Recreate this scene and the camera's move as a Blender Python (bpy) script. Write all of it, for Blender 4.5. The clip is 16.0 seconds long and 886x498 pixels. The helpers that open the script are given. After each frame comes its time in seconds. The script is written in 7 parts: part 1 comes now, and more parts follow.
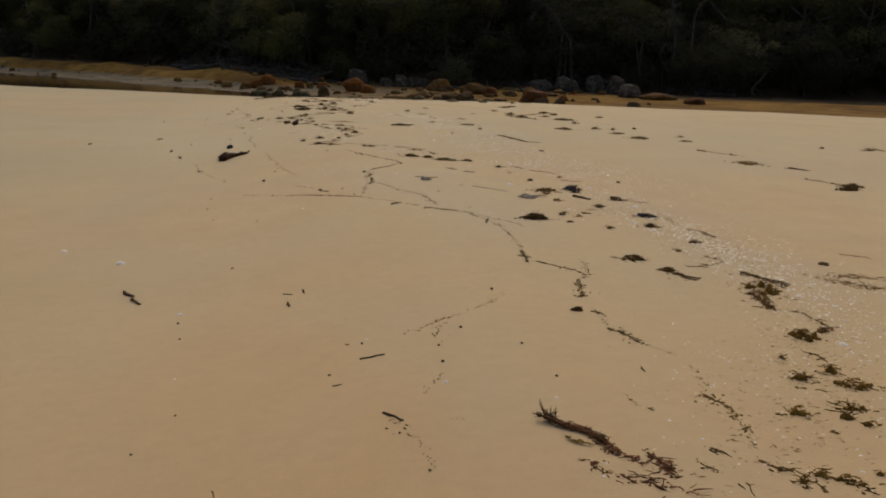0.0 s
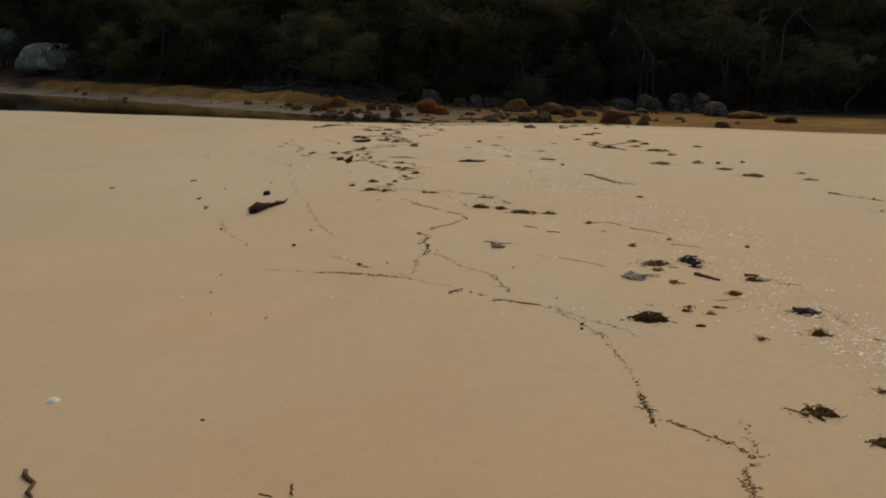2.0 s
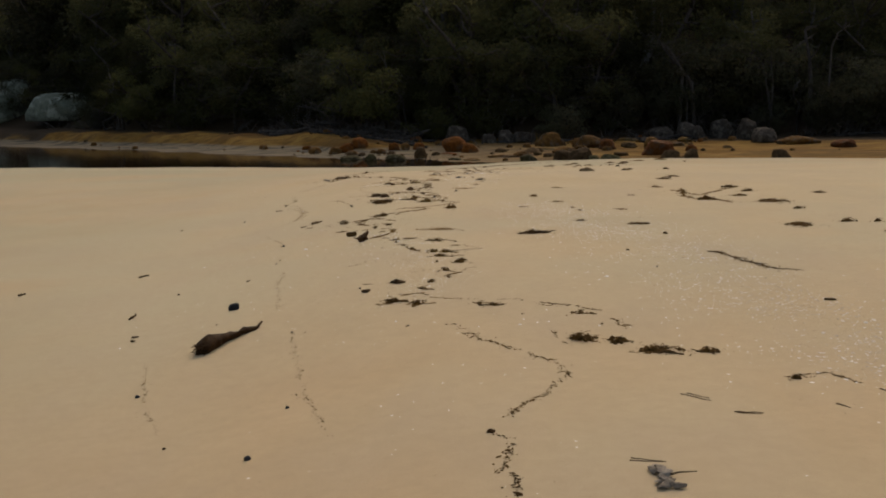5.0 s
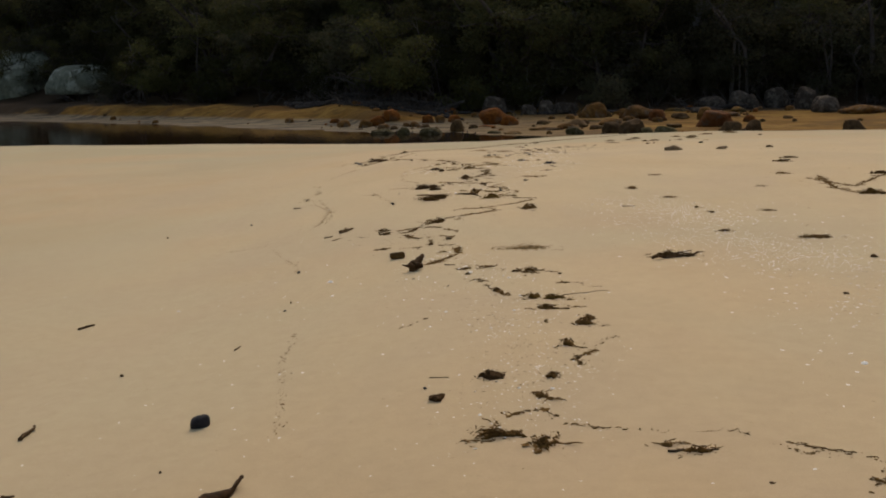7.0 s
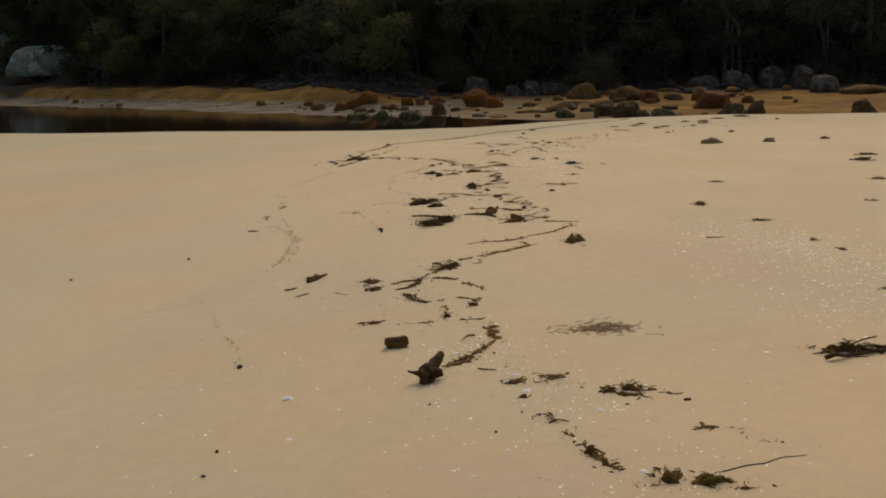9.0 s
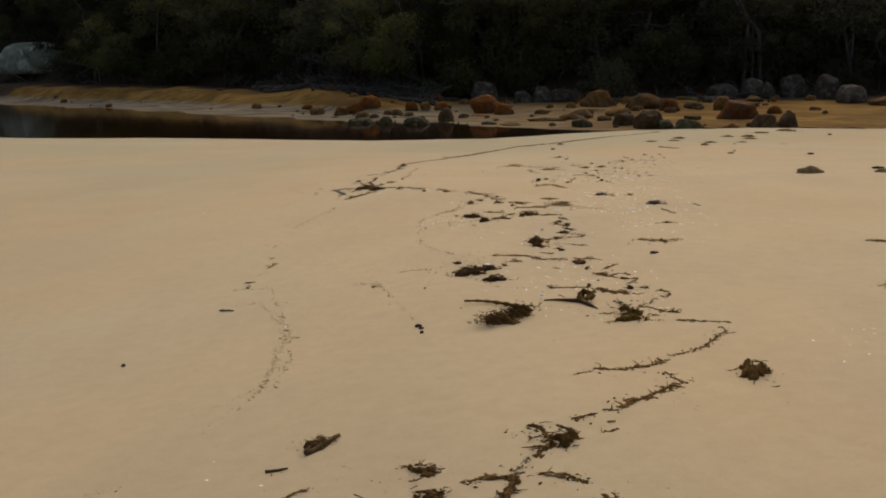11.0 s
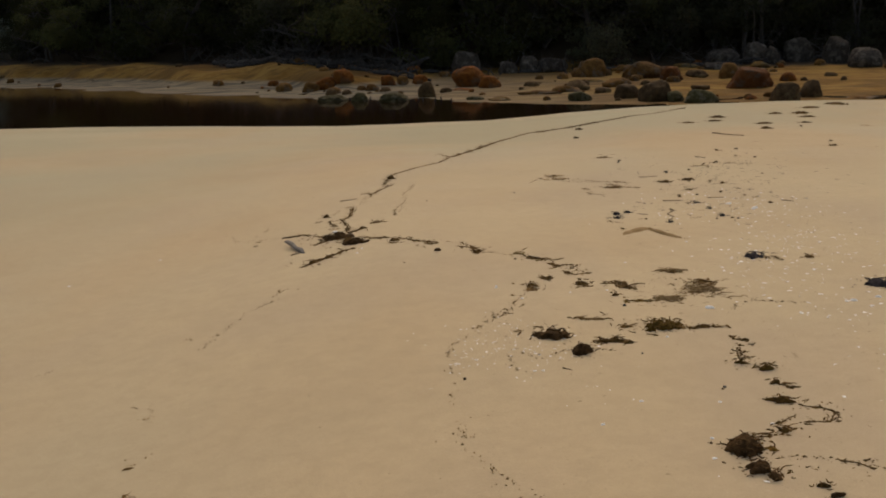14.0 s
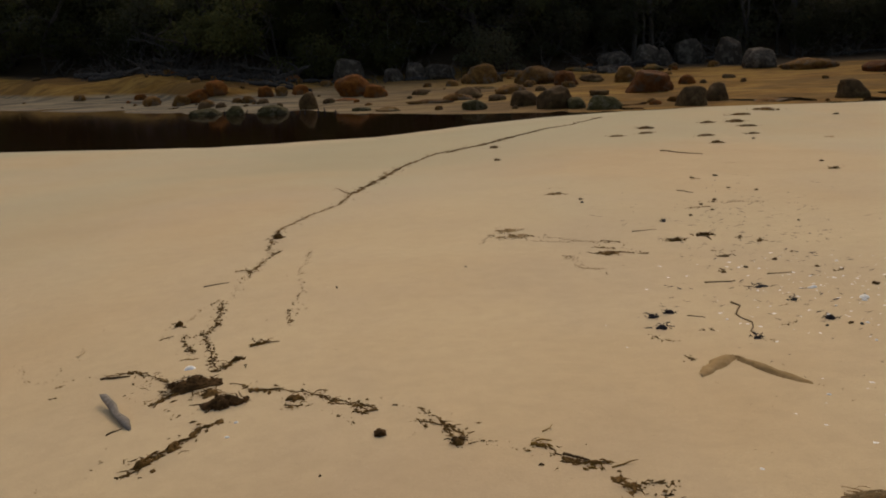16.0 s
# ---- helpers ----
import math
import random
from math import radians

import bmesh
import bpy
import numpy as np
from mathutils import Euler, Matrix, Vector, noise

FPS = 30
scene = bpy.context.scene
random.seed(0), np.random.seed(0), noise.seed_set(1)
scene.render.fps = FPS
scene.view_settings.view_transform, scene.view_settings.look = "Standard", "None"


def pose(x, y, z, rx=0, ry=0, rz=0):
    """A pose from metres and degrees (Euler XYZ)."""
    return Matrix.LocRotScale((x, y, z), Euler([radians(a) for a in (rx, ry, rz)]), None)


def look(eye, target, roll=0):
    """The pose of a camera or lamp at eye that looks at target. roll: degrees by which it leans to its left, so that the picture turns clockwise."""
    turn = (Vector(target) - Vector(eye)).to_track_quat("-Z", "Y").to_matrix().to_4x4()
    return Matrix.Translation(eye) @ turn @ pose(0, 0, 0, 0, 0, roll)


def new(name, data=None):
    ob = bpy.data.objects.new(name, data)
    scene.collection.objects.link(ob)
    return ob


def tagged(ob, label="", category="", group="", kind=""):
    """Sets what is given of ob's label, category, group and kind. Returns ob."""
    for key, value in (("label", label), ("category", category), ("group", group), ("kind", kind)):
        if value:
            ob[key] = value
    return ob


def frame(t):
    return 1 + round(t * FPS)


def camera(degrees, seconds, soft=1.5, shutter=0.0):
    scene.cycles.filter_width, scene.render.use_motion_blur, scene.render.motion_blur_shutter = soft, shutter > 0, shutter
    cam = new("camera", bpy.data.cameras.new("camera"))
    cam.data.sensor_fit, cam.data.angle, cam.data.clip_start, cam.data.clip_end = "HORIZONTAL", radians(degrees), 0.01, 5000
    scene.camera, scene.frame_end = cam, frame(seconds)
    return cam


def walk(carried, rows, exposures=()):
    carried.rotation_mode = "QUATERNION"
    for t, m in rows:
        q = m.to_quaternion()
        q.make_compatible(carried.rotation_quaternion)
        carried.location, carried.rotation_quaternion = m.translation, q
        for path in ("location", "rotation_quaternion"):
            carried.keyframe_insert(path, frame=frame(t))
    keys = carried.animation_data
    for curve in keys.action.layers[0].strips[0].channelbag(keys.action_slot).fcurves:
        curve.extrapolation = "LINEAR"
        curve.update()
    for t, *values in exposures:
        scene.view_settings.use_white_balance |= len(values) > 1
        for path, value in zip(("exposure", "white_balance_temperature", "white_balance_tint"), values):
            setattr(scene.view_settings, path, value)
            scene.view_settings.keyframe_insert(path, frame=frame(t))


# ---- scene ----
import itertools

# camera: seconds, eye in metres, yaw, pitch and roll in degrees
SOFT, EXPO, KELVIN, TINT = 1.9, -0.15, 6900.0, 10.0
cam = camera(42.0, 16.0, soft=SOFT)
PATH = [
    (0.0, 0.014, 0.076, 1.309, -0.43, -9.72, 2.19),
    (0.5, -0.033, 0.677, 1.323, 4.43, -8.19, 2.75),
    (1.0, -0.040, 1.353, 1.353, 4.36, -7.72, 2.75),
    (1.5, -0.022, 1.984, 1.392, 3.77, -8.24, 2.18),
    (2.0, 0.016, 2.839, 1.408, 3.46, -8.98, 1.42),
    (2.5, -0.076, 3.537, 1.407, 2.92, -9.68, 1.12),
    (3.0, -0.149, 4.373, 1.408, 2.95, -7.95, 0.25),
    (3.5, -0.270, 5.277, 1.395, 2.69, -8.17, -0.45),
    (4.0, -0.366, 6.215, 1.378, 2.14, -6.63, -0.91),
    (4.2, -0.393, 6.485, 1.437, 4.23, -7.61, -1.73),
    (6.3, -1.059, 10.388, 1.346, 5.03, -6.60, -0.14),
    (6.5, -1.146, 10.784, 1.340, 5.41, -6.92, -0.29),
    (7.0, -1.335, 11.721, 1.333, 6.35, -8.69, -1.28),
    (7.5, -1.479, 12.457, 1.345, 6.37, -9.16, -1.60),
    (8.0, -1.626, 13.237, 1.341, 5.91, -8.90, -1.50),
    (8.5, -1.761, 14.036, 1.333, 5.51, -9.08, -1.35),
    (9.0, -1.909, 14.914, 1.322, 5.20, -9.70, -1.49),
    (9.5, -2.081, 15.782, 1.317, 5.16, -10.33, -1.31),
    (10.0, -2.253, 16.594, 1.314, 5.18, -9.68, -0.57),
    (10.2, -2.312, 16.879, 1.322, 5.14, -9.21, -0.13),
    (12.3, -2.901, 20.125, 1.282, 4.22, -10.27, -2.38),
    (12.5, -2.930, 20.474, 1.272, 4.09, -10.26, -2.52),
    (13.0, -3.043, 21.328, 1.257, 3.74, -11.92, -2.20),
    (13.5, -3.140, 21.984, 1.257, 3.69, -11.39, -1.87),
    (14.0, -3.250, 22.710, 1.264, 3.84, -11.06, -1.74),
    (14.5, -3.371, 23.403, 1.245, 3.72, -10.67, -1.25),
    (15.0, -3.501, 24.224, 1.216, 2.20, -10.26, -0.46),
    (15.5, -3.565, 24.930, 1.204, 0.41, -9.90, 0.26),
    (16.0, -3.607, 25.744, 1.196, -2.05, -10.94, -2.59),
]
EXPOSURES = [(t, EXPO + e, KELVIN + k, TINT) for t, e, k in ((0.0, -0.05, 0), (3.5, -0.02, 0), (7.0, 0.18, 0), (10.0, 0.17, 0), (13.0, 0.12, 50), (16.0, 0.03, 250))]
walk(cam, [(t, pose(x, y, z, 90 + pitch, 0, yaw) @ pose(0, 0, 0, 0, 0, roll)) for t, x, y, z, yaw, pitch, roll in PATH], EXPOSURES)


# world and light: a high overcast sky with a weak wide sun behind the far trees
SUN_ELEV, SUN_TURN = 40.0, 8.0
world = bpy.data.worlds.new("sky")
scene.world = world
world.use_nodes = True
wn = world.node_tree.nodes
sky = wn.new("ShaderNodeTexSky")
sky.sky_type = "NISHITA"
sky.sun_disc = False
sky.sun_elevation, sky.sun_rotation = radians(SUN_ELEV), radians(SUN_TURN)
sky.air_density, sky.dust_density, sky.ozone_density = 1.0, 4.0, 0.4
wn["Background"].inputs["Strength"].default_value = 0.15
world.node_tree.links.new(sky.outputs[0], wn["Background"].inputs["Color"])
sun = new("sun", bpy.data.lights.new("sun", "SUN"))
sun.data.energy, sun.data.angle, sun.data.color = 0.9, radians(30), (1.0, 0.95, 0.87)
sun.matrix_world = look((0, 0, 40), (-math.sin(radians(SUN_TURN)) * 40, -math.cos(radians(SUN_TURN)) * 40, 40 - 40 * math.tan(radians(SUN_ELEV))))


# materials
def material(name):
    m = bpy.data.materials.new(name)
    m.use_nodes = True
    t = m.node_tree
    return m, t, t.nodes["Principled BSDF"]


def add(t, kind, **values):
    n = t.nodes.new(kind)
    for key, value in values.items():
        n.inputs[key.replace("_", " ")].default_value = value
    return n


def noise_at(t, coords, scale, detail=4.0, rough=0.6, stretch=None):
    n = add(t, "ShaderNodeTexNoise", Scale=scale, Detail=detail, Roughness=rough)
    if stretch:
        mp = add(t, "ShaderNodeMapping", Scale=stretch)
        t.links.new(coords, mp.inputs[0])
        coords = mp.outputs[0]
    t.links.new(coords, n.inputs["Vector"])
    return n.outputs["Fac"]


def spread(t, value, a, b, lo=0.0, hi=1.0):
    n = add(t, "ShaderNodeMapRange")
    n.inputs[1].default_value, n.inputs[2].default_value = a, b
    n.inputs[3].default_value, n.inputs[4].default_value = lo, hi
    t.links.new(value, n.inputs[0])
    return n.outputs[0]


def blend(t, fac, a, b, how="MIX"):
    n = t.nodes.new("ShaderNodeMix")
    n.data_type, n.blend_type = "RGBA", how
    for socket, value in ((n.inputs[0], fac), (n.inputs[6], a), (n.inputs[7], b)):
        if isinstance(value, tuple):
            socket.default_value = (*value, 1)
        elif isinstance(value, float):
            socket.default_value = value
        else:
            t.links.new(value, socket)
    return n.outputs[2]


def bump(t, bsdf, height, strength, distance, before=None):
    n = add(t, "ShaderNodeBump", Strength=strength, Distance=distance)
    t.links.new(height, n.inputs["Height"])
    if before:
        t.links.new(before, n.inputs["Normal"])
    t.links.new(n.outputs[0], bsdf.inputs["Normal"])
    return n.outputs[0]


def maths(t, how, a, b):
    n = t.nodes.new("ShaderNodeMath")
    n.operation = how
    for socket, value in ((n.inputs[0], a), (n.inputs[1], b)):
        if isinstance(value, (int, float)):
            socket.default_value = value
        else:
            t.links.new(value, socket)
    return n.outputs[0]


def natural(name, dark, light, rough=0.85, scale=8.0, relief=0.5, depth=0.01, stretch=None, patch=None, patch_scale=1.0, shift=0.0, islands=False, gloss=0.03):
    """A two-scale natural surface in object space; patch: colour of stains or lichen; shift: how far objects differ in tone."""
    m, t, b = material(name)
    co = add(t, "ShaderNodeTexCoord").outputs["Object"]
    fine, broad = noise_at(t, co, scale, 6, 0.65, stretch), noise_at(t, co, scale * 0.17, 3, 0.5, stretch)
    c = blend(t, spread(t, fine, 0.3, 0.7), dark, light)
    c = blend(t, spread(t, broad, 0.35, 0.7, 0.0, 0.45), c, tuple(0.55 * v for v in dark))
    if patch:
        c = blend(t, spread(t, noise_at(t, co, patch_scale, 5, 0.7), 0.52, 0.6, 0.0, 0.85), c, patch)
    g = add(t, "ShaderNodeNewGeometry").outputs["Random Per Island"]
    if islands:
        c = blend(t, spread(t, g, 0.0, 1.0, 0.0, 0.75), c, tuple(1.9 * v for v in light))
    if shift:
        r = add(t, "ShaderNodeObjectInfo").outputs["Random"]
        h = add(t, "ShaderNodeHueSaturation")
        t.links.new(spread(t, r, 0, 1, 1 - shift, 1 + shift), h.inputs["Value"])
        t.links.new(c, h.inputs["Color"])
        c = h.outputs[0]
    t.links.new(c, b.inputs["Base Color"])
    b.inputs["Roughness"].default_value = rough
    b.inputs["Specular IOR Level"].default_value = gloss
    bump(t, b, fine, relief, depth)
    return m


def sand_ground():
    m, t, b = material("sand")
    geo = add(t, "ShaderNodeNewGeometry").outputs["Position"]
    xyz = t.nodes.new("ShaderNodeSeparateXYZ")
    t.links.new(geo, xyz.inputs[0])
    grain, speck = noise_at(t, geo, 420, 2, 0.5), noise_at(t, geo, 90, 3, 0.6)
    mid, broad = noise_at(t, geo, 2.2, 4, 0.55, (1, 0.6, 1)), noise_at(t, geo, 0.33, 3, 0.5, (1, 0.45, 1))
    c = blend(t, spread(t, mid, 0.3, 0.7), (0.434, 0.282, 0.141), (0.484, 0.327, 0.176))
    c = blend(t, spread(t, broad, 0.40, 0.62, 0.0, 1.0), c, (0.436, 0.339, 0.203))
    level = maths(t, "ADD", xyz.outputs[2], spread(t, xyz.outputs[1], 34.0, 48.0, 0.0, 0.34))
    # paler up the bar, with grazing sheen put partly into the colour
    pale_sheen = maths(t, "MULTIPLY", spread(t, xyz.outputs[1], 9.0, 26.0), spread(t, level, -0.30, -0.05))
    c = blend(t, maths(t, "MULTIPLY", pale_sheen, spread(t, noise_at(t, geo, 0.7, 3, 0.5), 0.35, 0.65, 0.45, 1.0)), c, (0.518, 0.377, 0.212))
    stretch_of = maths(t, "MULTIPLY", spread(t, xyz.outputs[1], 13.0, 19.0), spread(t, xyz.outputs[1], 26.0, 21.0))
    c = blend(t, maths(t, "MULTIPLY", stretch_of, spread(t, noise_at(t, geo, 0.45, 3, 0.5), 0.38, 0.60, 0.1, 0.75)), c, (0.430, 0.345, 0.212))
    c = blend(t, spread(t, xyz.outputs[1], 9.5, 5.0, 0.0, 0.5), c, (0.462, 0.298, 0.136))
    c = blend(t, spread(t, noise_at(t, geo, 0.62, 4, 0.6, (1, 0.5, 1)), 0.46, 0.66, 0.0, 0.55), c, (0.415, 0.300, 0.190))
    c = blend(t, spread(t, noise_at(t, geo, 11, 4, 0.65), 0.38, 0.66, 0.0, 0.20), c, (0.30, 0.205, 0.11))
    c = blend(t, spread(t, grain, 0.35, 0.65, 0.0, 0.35), c, (0.27, 0.185, 0.10))
    c = blend(t, spread(t, speck, 0.66, 0.74, 0.0, 0.35), c, (0.62, 0.53, 0.38))
    c = blend(t, spread(t, speck, 0.36, 0.28, 0.0, 0.35), c, (0.18, 0.12, 0.07))
    # the damp lower flat beside the bar, and the iron-stained far bank
    damp = maths(t, "MULTIPLY", spread(t, level, -0.26, -0.42), spread(t, noise_at(t, geo, 0.16, 2, 0.5), 0.40, 0.55, 0.25, 0.8))
    c = blend(t, damp, c, (0.31, 0.255, 0.15))
    far = spread(t, xyz.outputs[1], 52.0, 56.0)
    ochre = blend(t, spread(t, noise_at(t, geo, 0.55, 7, 0.7, (0.8, 1.3, 1)), 0.34, 0.68), (0.265, 0.155, 0.038), (0.125, 0.058, 0.011))
    ochre = blend(t, spread(t, noise_at(t, geo, 0.22, 4, 0.6, (0.6, 1.6, 1)), 0.47, 0.60, 0.0, 0.55), ochre, (0.060, 0.031, 0.012))
    ochre = blend(t, spread(t, noise_at(t, geo, 1.8, 5, 0.7, (0.5, 1.6, 1)), 0.50, 0.62, 0.0, 0.6), ochre, (0.085, 0.045, 0.018))
    lower = spread(t, maths(t, "ADD", xyz.outputs[2], maths(t, "MULTIPLY", noise_at(t, geo, 0.8, 3, 0.6, (1, 2, 1)), 0.12)), -1.04, -1.16)
    left = spread(t, xyz.outputs[0], 3.0, -9.0)
    strand_sand = blend(t, spread(t, noise_at(t, geo, 0.9, 5, 0.65, (0.35, 2.2, 1)), 0.40, 0.60), (0.235, 0.180, 0.108), (0.090, 0.074, 0.052))
    c = blend(t, far, c, blend(t, maths(t, "MULTIPLY", lower, left), ochre, strand_sand))
    # leaf litter under the trees, carried forward at both sides as painted shade
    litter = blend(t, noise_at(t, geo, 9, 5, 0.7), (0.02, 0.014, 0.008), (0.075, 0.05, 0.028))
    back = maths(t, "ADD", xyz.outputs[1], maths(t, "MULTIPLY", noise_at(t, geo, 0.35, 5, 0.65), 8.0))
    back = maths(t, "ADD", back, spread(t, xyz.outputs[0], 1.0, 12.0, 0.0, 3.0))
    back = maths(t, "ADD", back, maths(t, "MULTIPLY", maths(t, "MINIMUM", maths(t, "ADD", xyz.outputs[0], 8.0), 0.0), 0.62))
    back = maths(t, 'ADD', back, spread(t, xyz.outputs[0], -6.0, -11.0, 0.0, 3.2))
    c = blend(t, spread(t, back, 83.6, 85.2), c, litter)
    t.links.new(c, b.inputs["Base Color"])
    b.inputs["Roughness"].default_value = 0.95
    b.inputs["Specular IOR Level"].default_value = 0.03
    b.inputs["Sheen Roughness"].default_value = 0.45
    b.inputs["Sheen Tint"].default_value = (1.0, 0.93, 0.64, 1)
    t.links.new(spread(t, far, 0.0, 1.0, 0.24, 0.0), b.inputs["Sheen Weight"])
    first = bump(t, b, mid, 0.12, 0.03)
    second = bump(t, b, speck, 0.25, 0.004, first)
    bump(t, b, grain, 0.25, 0.0015, second)
    return m


def water_surface():
    m, t, b = material("water")
    geo = add(t, "ShaderNodeNewGeometry").outputs["Position"]
    b.inputs["Base Color"].default_value = (0.014, 0.006, 0.002, 1)
    b.inputs["Roughness"].default_value = 0.06
    b.inputs["IOR"].default_value = 1.33
    bump(t, b, noise_at(t, geo, 3.0, 3, 0.5, (1, 2.5, 1)), 0.06, 0.02)
    return m


def leaf_material(name, a, b_colour, c_colour):
    m, t, b = material(name)
    g = add(t, "ShaderNodeNewGeometry")
    r = g.outputs["Random Per Island"]
    c = blend(t, r, a, b_colour)
    co = g.outputs["Position"]
    c = blend(t, spread(t, noise_at(t, co, 0.55, 3, 0.6), 0.40, 0.66), c, c_colour)
    h = add(t, "ShaderNodeHueSaturation")
    t.links.new(spread(t, add(t, "ShaderNodeObjectInfo").outputs["Random"], 0, 1, 0.45, 1.30), h.inputs["Value"])
    t.links.new(c, h.inputs["Color"])
    t.links.new(h.outputs[0], b.inputs["Base Color"])
    b.inputs["Roughness"].default_value = 0.75
    b.inputs["Specular IOR Level"].default_value = 0.02
    # thin leaves pass light on
    thin, mix = add(t, "ShaderNodeBsdfTranslucent"), add(t, "ShaderNodeMixShader", Fac=0.42)
    t.links.new(h.outputs[0], thin.inputs["Color"])
    t.links.new(b.outputs[0], mix.inputs[1])
    t.links.new(thin.outputs[0], mix.inputs[2])
    t.links.new(mix.outputs[0], t.nodes["Material Output"].inputs["Surface"])
    return m


SAND = sand_ground()
WATER_MAT = water_surface()
LEAVES = [leaf_material("gum_leaf", (0.069, 0.071, 0.029), (0.091, 0.089, 0.034), (0.083, 0.075, 0.033)),
          leaf_material("tea_tree_leaf", (0.051, 0.051, 0.030), (0.072, 0.070, 0.035), (0.069, 0.060, 0.033)),
          leaf_material("banksia_leaf", (0.055, 0.058, 0.021), (0.072, 0.072, 0.024), (0.067, 0.061, 0.024))]
BARK = natural("bark", (0.035, 0.028, 0.022), (0.11, 0.09, 0.075), scale=14, stretch=(1, 1, 0.25), depth=0.02, shift=0.3)
PALE_BARK = natural("pale_bark", (0.055, 0.049, 0.043), (0.13, 0.118, 0.105), scale=10, stretch=(1, 1, 0.2), depth=0.01, shift=0.25)
STONE = {
    "grey": natural("grey_stone", (0.0360, 0.0275, 0.0195), (0.0860, 0.0670, 0.0490), scale=5, depth=0.03, patch=(0.1280, 0.1030, 0.0770), patch_scale=3.0, shift=0.25),
    "orange": natural("iron_stained_stone", (0.085, 0.026, 0.006), (0.235, 0.083, 0.016), scale=5, depth=0.05, relief=0.8, patch=(0.10, 0.055, 0.028), patch_scale=2.0, shift=0.2),
    "ochre": natural("ochre_sandstone", (0.070, 0.032, 0.009), (0.200, 0.100, 0.028), scale=5, depth=0.05, relief=0.8, patch=(0.120, 0.085, 0.055), patch_scale=2.0, shift=0.25),
    "red": natural("rust_stone", (0.060, 0.020, 0.006), (0.155, 0.055, 0.013), scale=5, depth=0.05, relief=0.8, patch=(0.07, 0.045, 0.028), patch_scale=2.5, shift=0.15),
    "dark": natural("wet_dark_stone", (0.045, 0.026, 0.012), (0.125, 0.073, 0.031), scale=6, depth=0.03, patch=(0.1190, 0.0750, 0.0325), patch_scale=2.0, shift=0.25),
    "moss": natural("weedy_stone", (0.041, 0.033, 0.012), (0.112, 0.087, 0.036), scale=7, depth=0.03, patch=(0.1120, 0.0900, 0.0527), patch_scale=3.5, shift=0.25),
    "bank": natural("ochre_ledge", (0.095, 0.048, 0.012), (0.215, 0.125, 0.035), scale=4, depth=0.05, relief=0.9, patch=(0.10, 0.075, 0.04), patch_scale=1.2, shift=0.2),
    "pale": natural("pale_granite", (0.1138, 0.1190, 0.0832), (0.2450, 0.2537, 0.1840), scale=2.2, depth=0.05, patch=(0.3500, 0.3587, 0.2800), patch_scale=0.9, shift=0.1),
}


def ramp(a, b, v):
    v = min(1.0, max(0.0, (v - a) / (b - a)))
    return v * v * (3 - 2 * v)


def along(v, *knots):
    """Straight lines through (place, value) knots."""
    for (a, p), (b, q) in zip(knots, knots[1:]):
        if v < b:
            return p + (q - p) * min(1.0, max(0.0, (v - a) / (b - a)))
    return knots[-1][1]


WATER = -1.45


def crest(x):
    """Where the sand bar breaks towards the channel."""
    return along(x, (-40, 46), (-12, 43), (-7, 41.8), (-4, 42.3), (-2, 44), (0, 45.2), (3, 46.5), (10, 45.7), (16, 43.5), (40, 42))


def far_edge(x):
    """The far waterline of the channel."""
    return along(x, (-120, 140), (-36, 88), (-26, 80), (-16, 71), (-10, 66), (-5, 63.2), (-2.5, 61.5), (2, 59), (12, 57), (60, 54))


def tree_edge(x):
    return along(x, (-120, 165), (-60, 122), (-44, 107), (-36, 98), (-24, 90), (-10, 80), (0, 78), (10, 83), (40, 86))


def ground_height(x, y):
    u = x + 0.145 * max(y - 3.0, 0.0) + 0.04 * max(y - 20.0, 0.0) - 0.3 * (1 - ramp(12, 17, y))
    soft = math.log(1 + math.exp(-max(min(u * 4, 60), -60))) / 4
    side = -0.02 + 0.06 * ramp(13, 18, y) - 0.42 * (1 - math.exp(-0.6 * soft))
    low = ramp(27, crest(x), y)
    end = crest(x) + 3.0
    bar = side * (1 - low) - 0.42 * low - 0.30 * min(1.0, max(0.0, (y - 33) / (end - 33))) ** 1.5
    over = y - end
    if over > 0:
        bar -= 0.018 * over * over if over < 5 else 0.45 + 0.18 * (over - 5)
    e, f = far_edge(x), tree_edge(x)
    rise = y - e
    bank = WATER + 0.32 * ramp(0, f - e, rise) + (0.06 * rise if rise < 0 else 0.0)
    shelf = ramp(-6, -13, x)
    if rise > 0:
        worn = 0.16 * noise.noise(Vector((x * 0.23, 3.0, 0))) + 0.08 * noise.noise(Vector((x * 0.7, 8.0, 0)))
        bank += 0.70 * shelf * ramp(0.42 + worn, 0.60 + worn, rise / (f - e)) * (0.9 + 0.3 * noise.noise(Vector((x * 0.3, y * 0.2, 6.0))))
        bank += (0.05 + 0.05 * shelf) * ramp(0.5, 4, rise) * (noise.noise(Vector((x * 0.55, y * 0.35, 2.0))) + 0.5 * noise.noise(Vector((x * 1.5, y * 0.9, 5.0))))
    if y > f - 1:
        bank += 0.22 * ramp(f - 1, f + 4, y) + 0.33 * max(0.0, y - f - 2)
    bank = min(bank, 24.0)
    mix = ramp(-9, -5, rise)
    return max(bar, -2.2) * (1 - mix) + max(bank, -2.2) * mix


# building helpers
def mesh_from(name, verts, faces, mat, smooth=True):
    me = bpy.data.meshes.new(name)
    me.from_pydata(verts, [], faces)
    me.materials.append(mat)
    if smooth:
        me.shade_smooth()
    return me


def part(name, me, parent, label=""):
    ob = new(name, me)
    ob.parent = parent
    return tagged(ob, label)


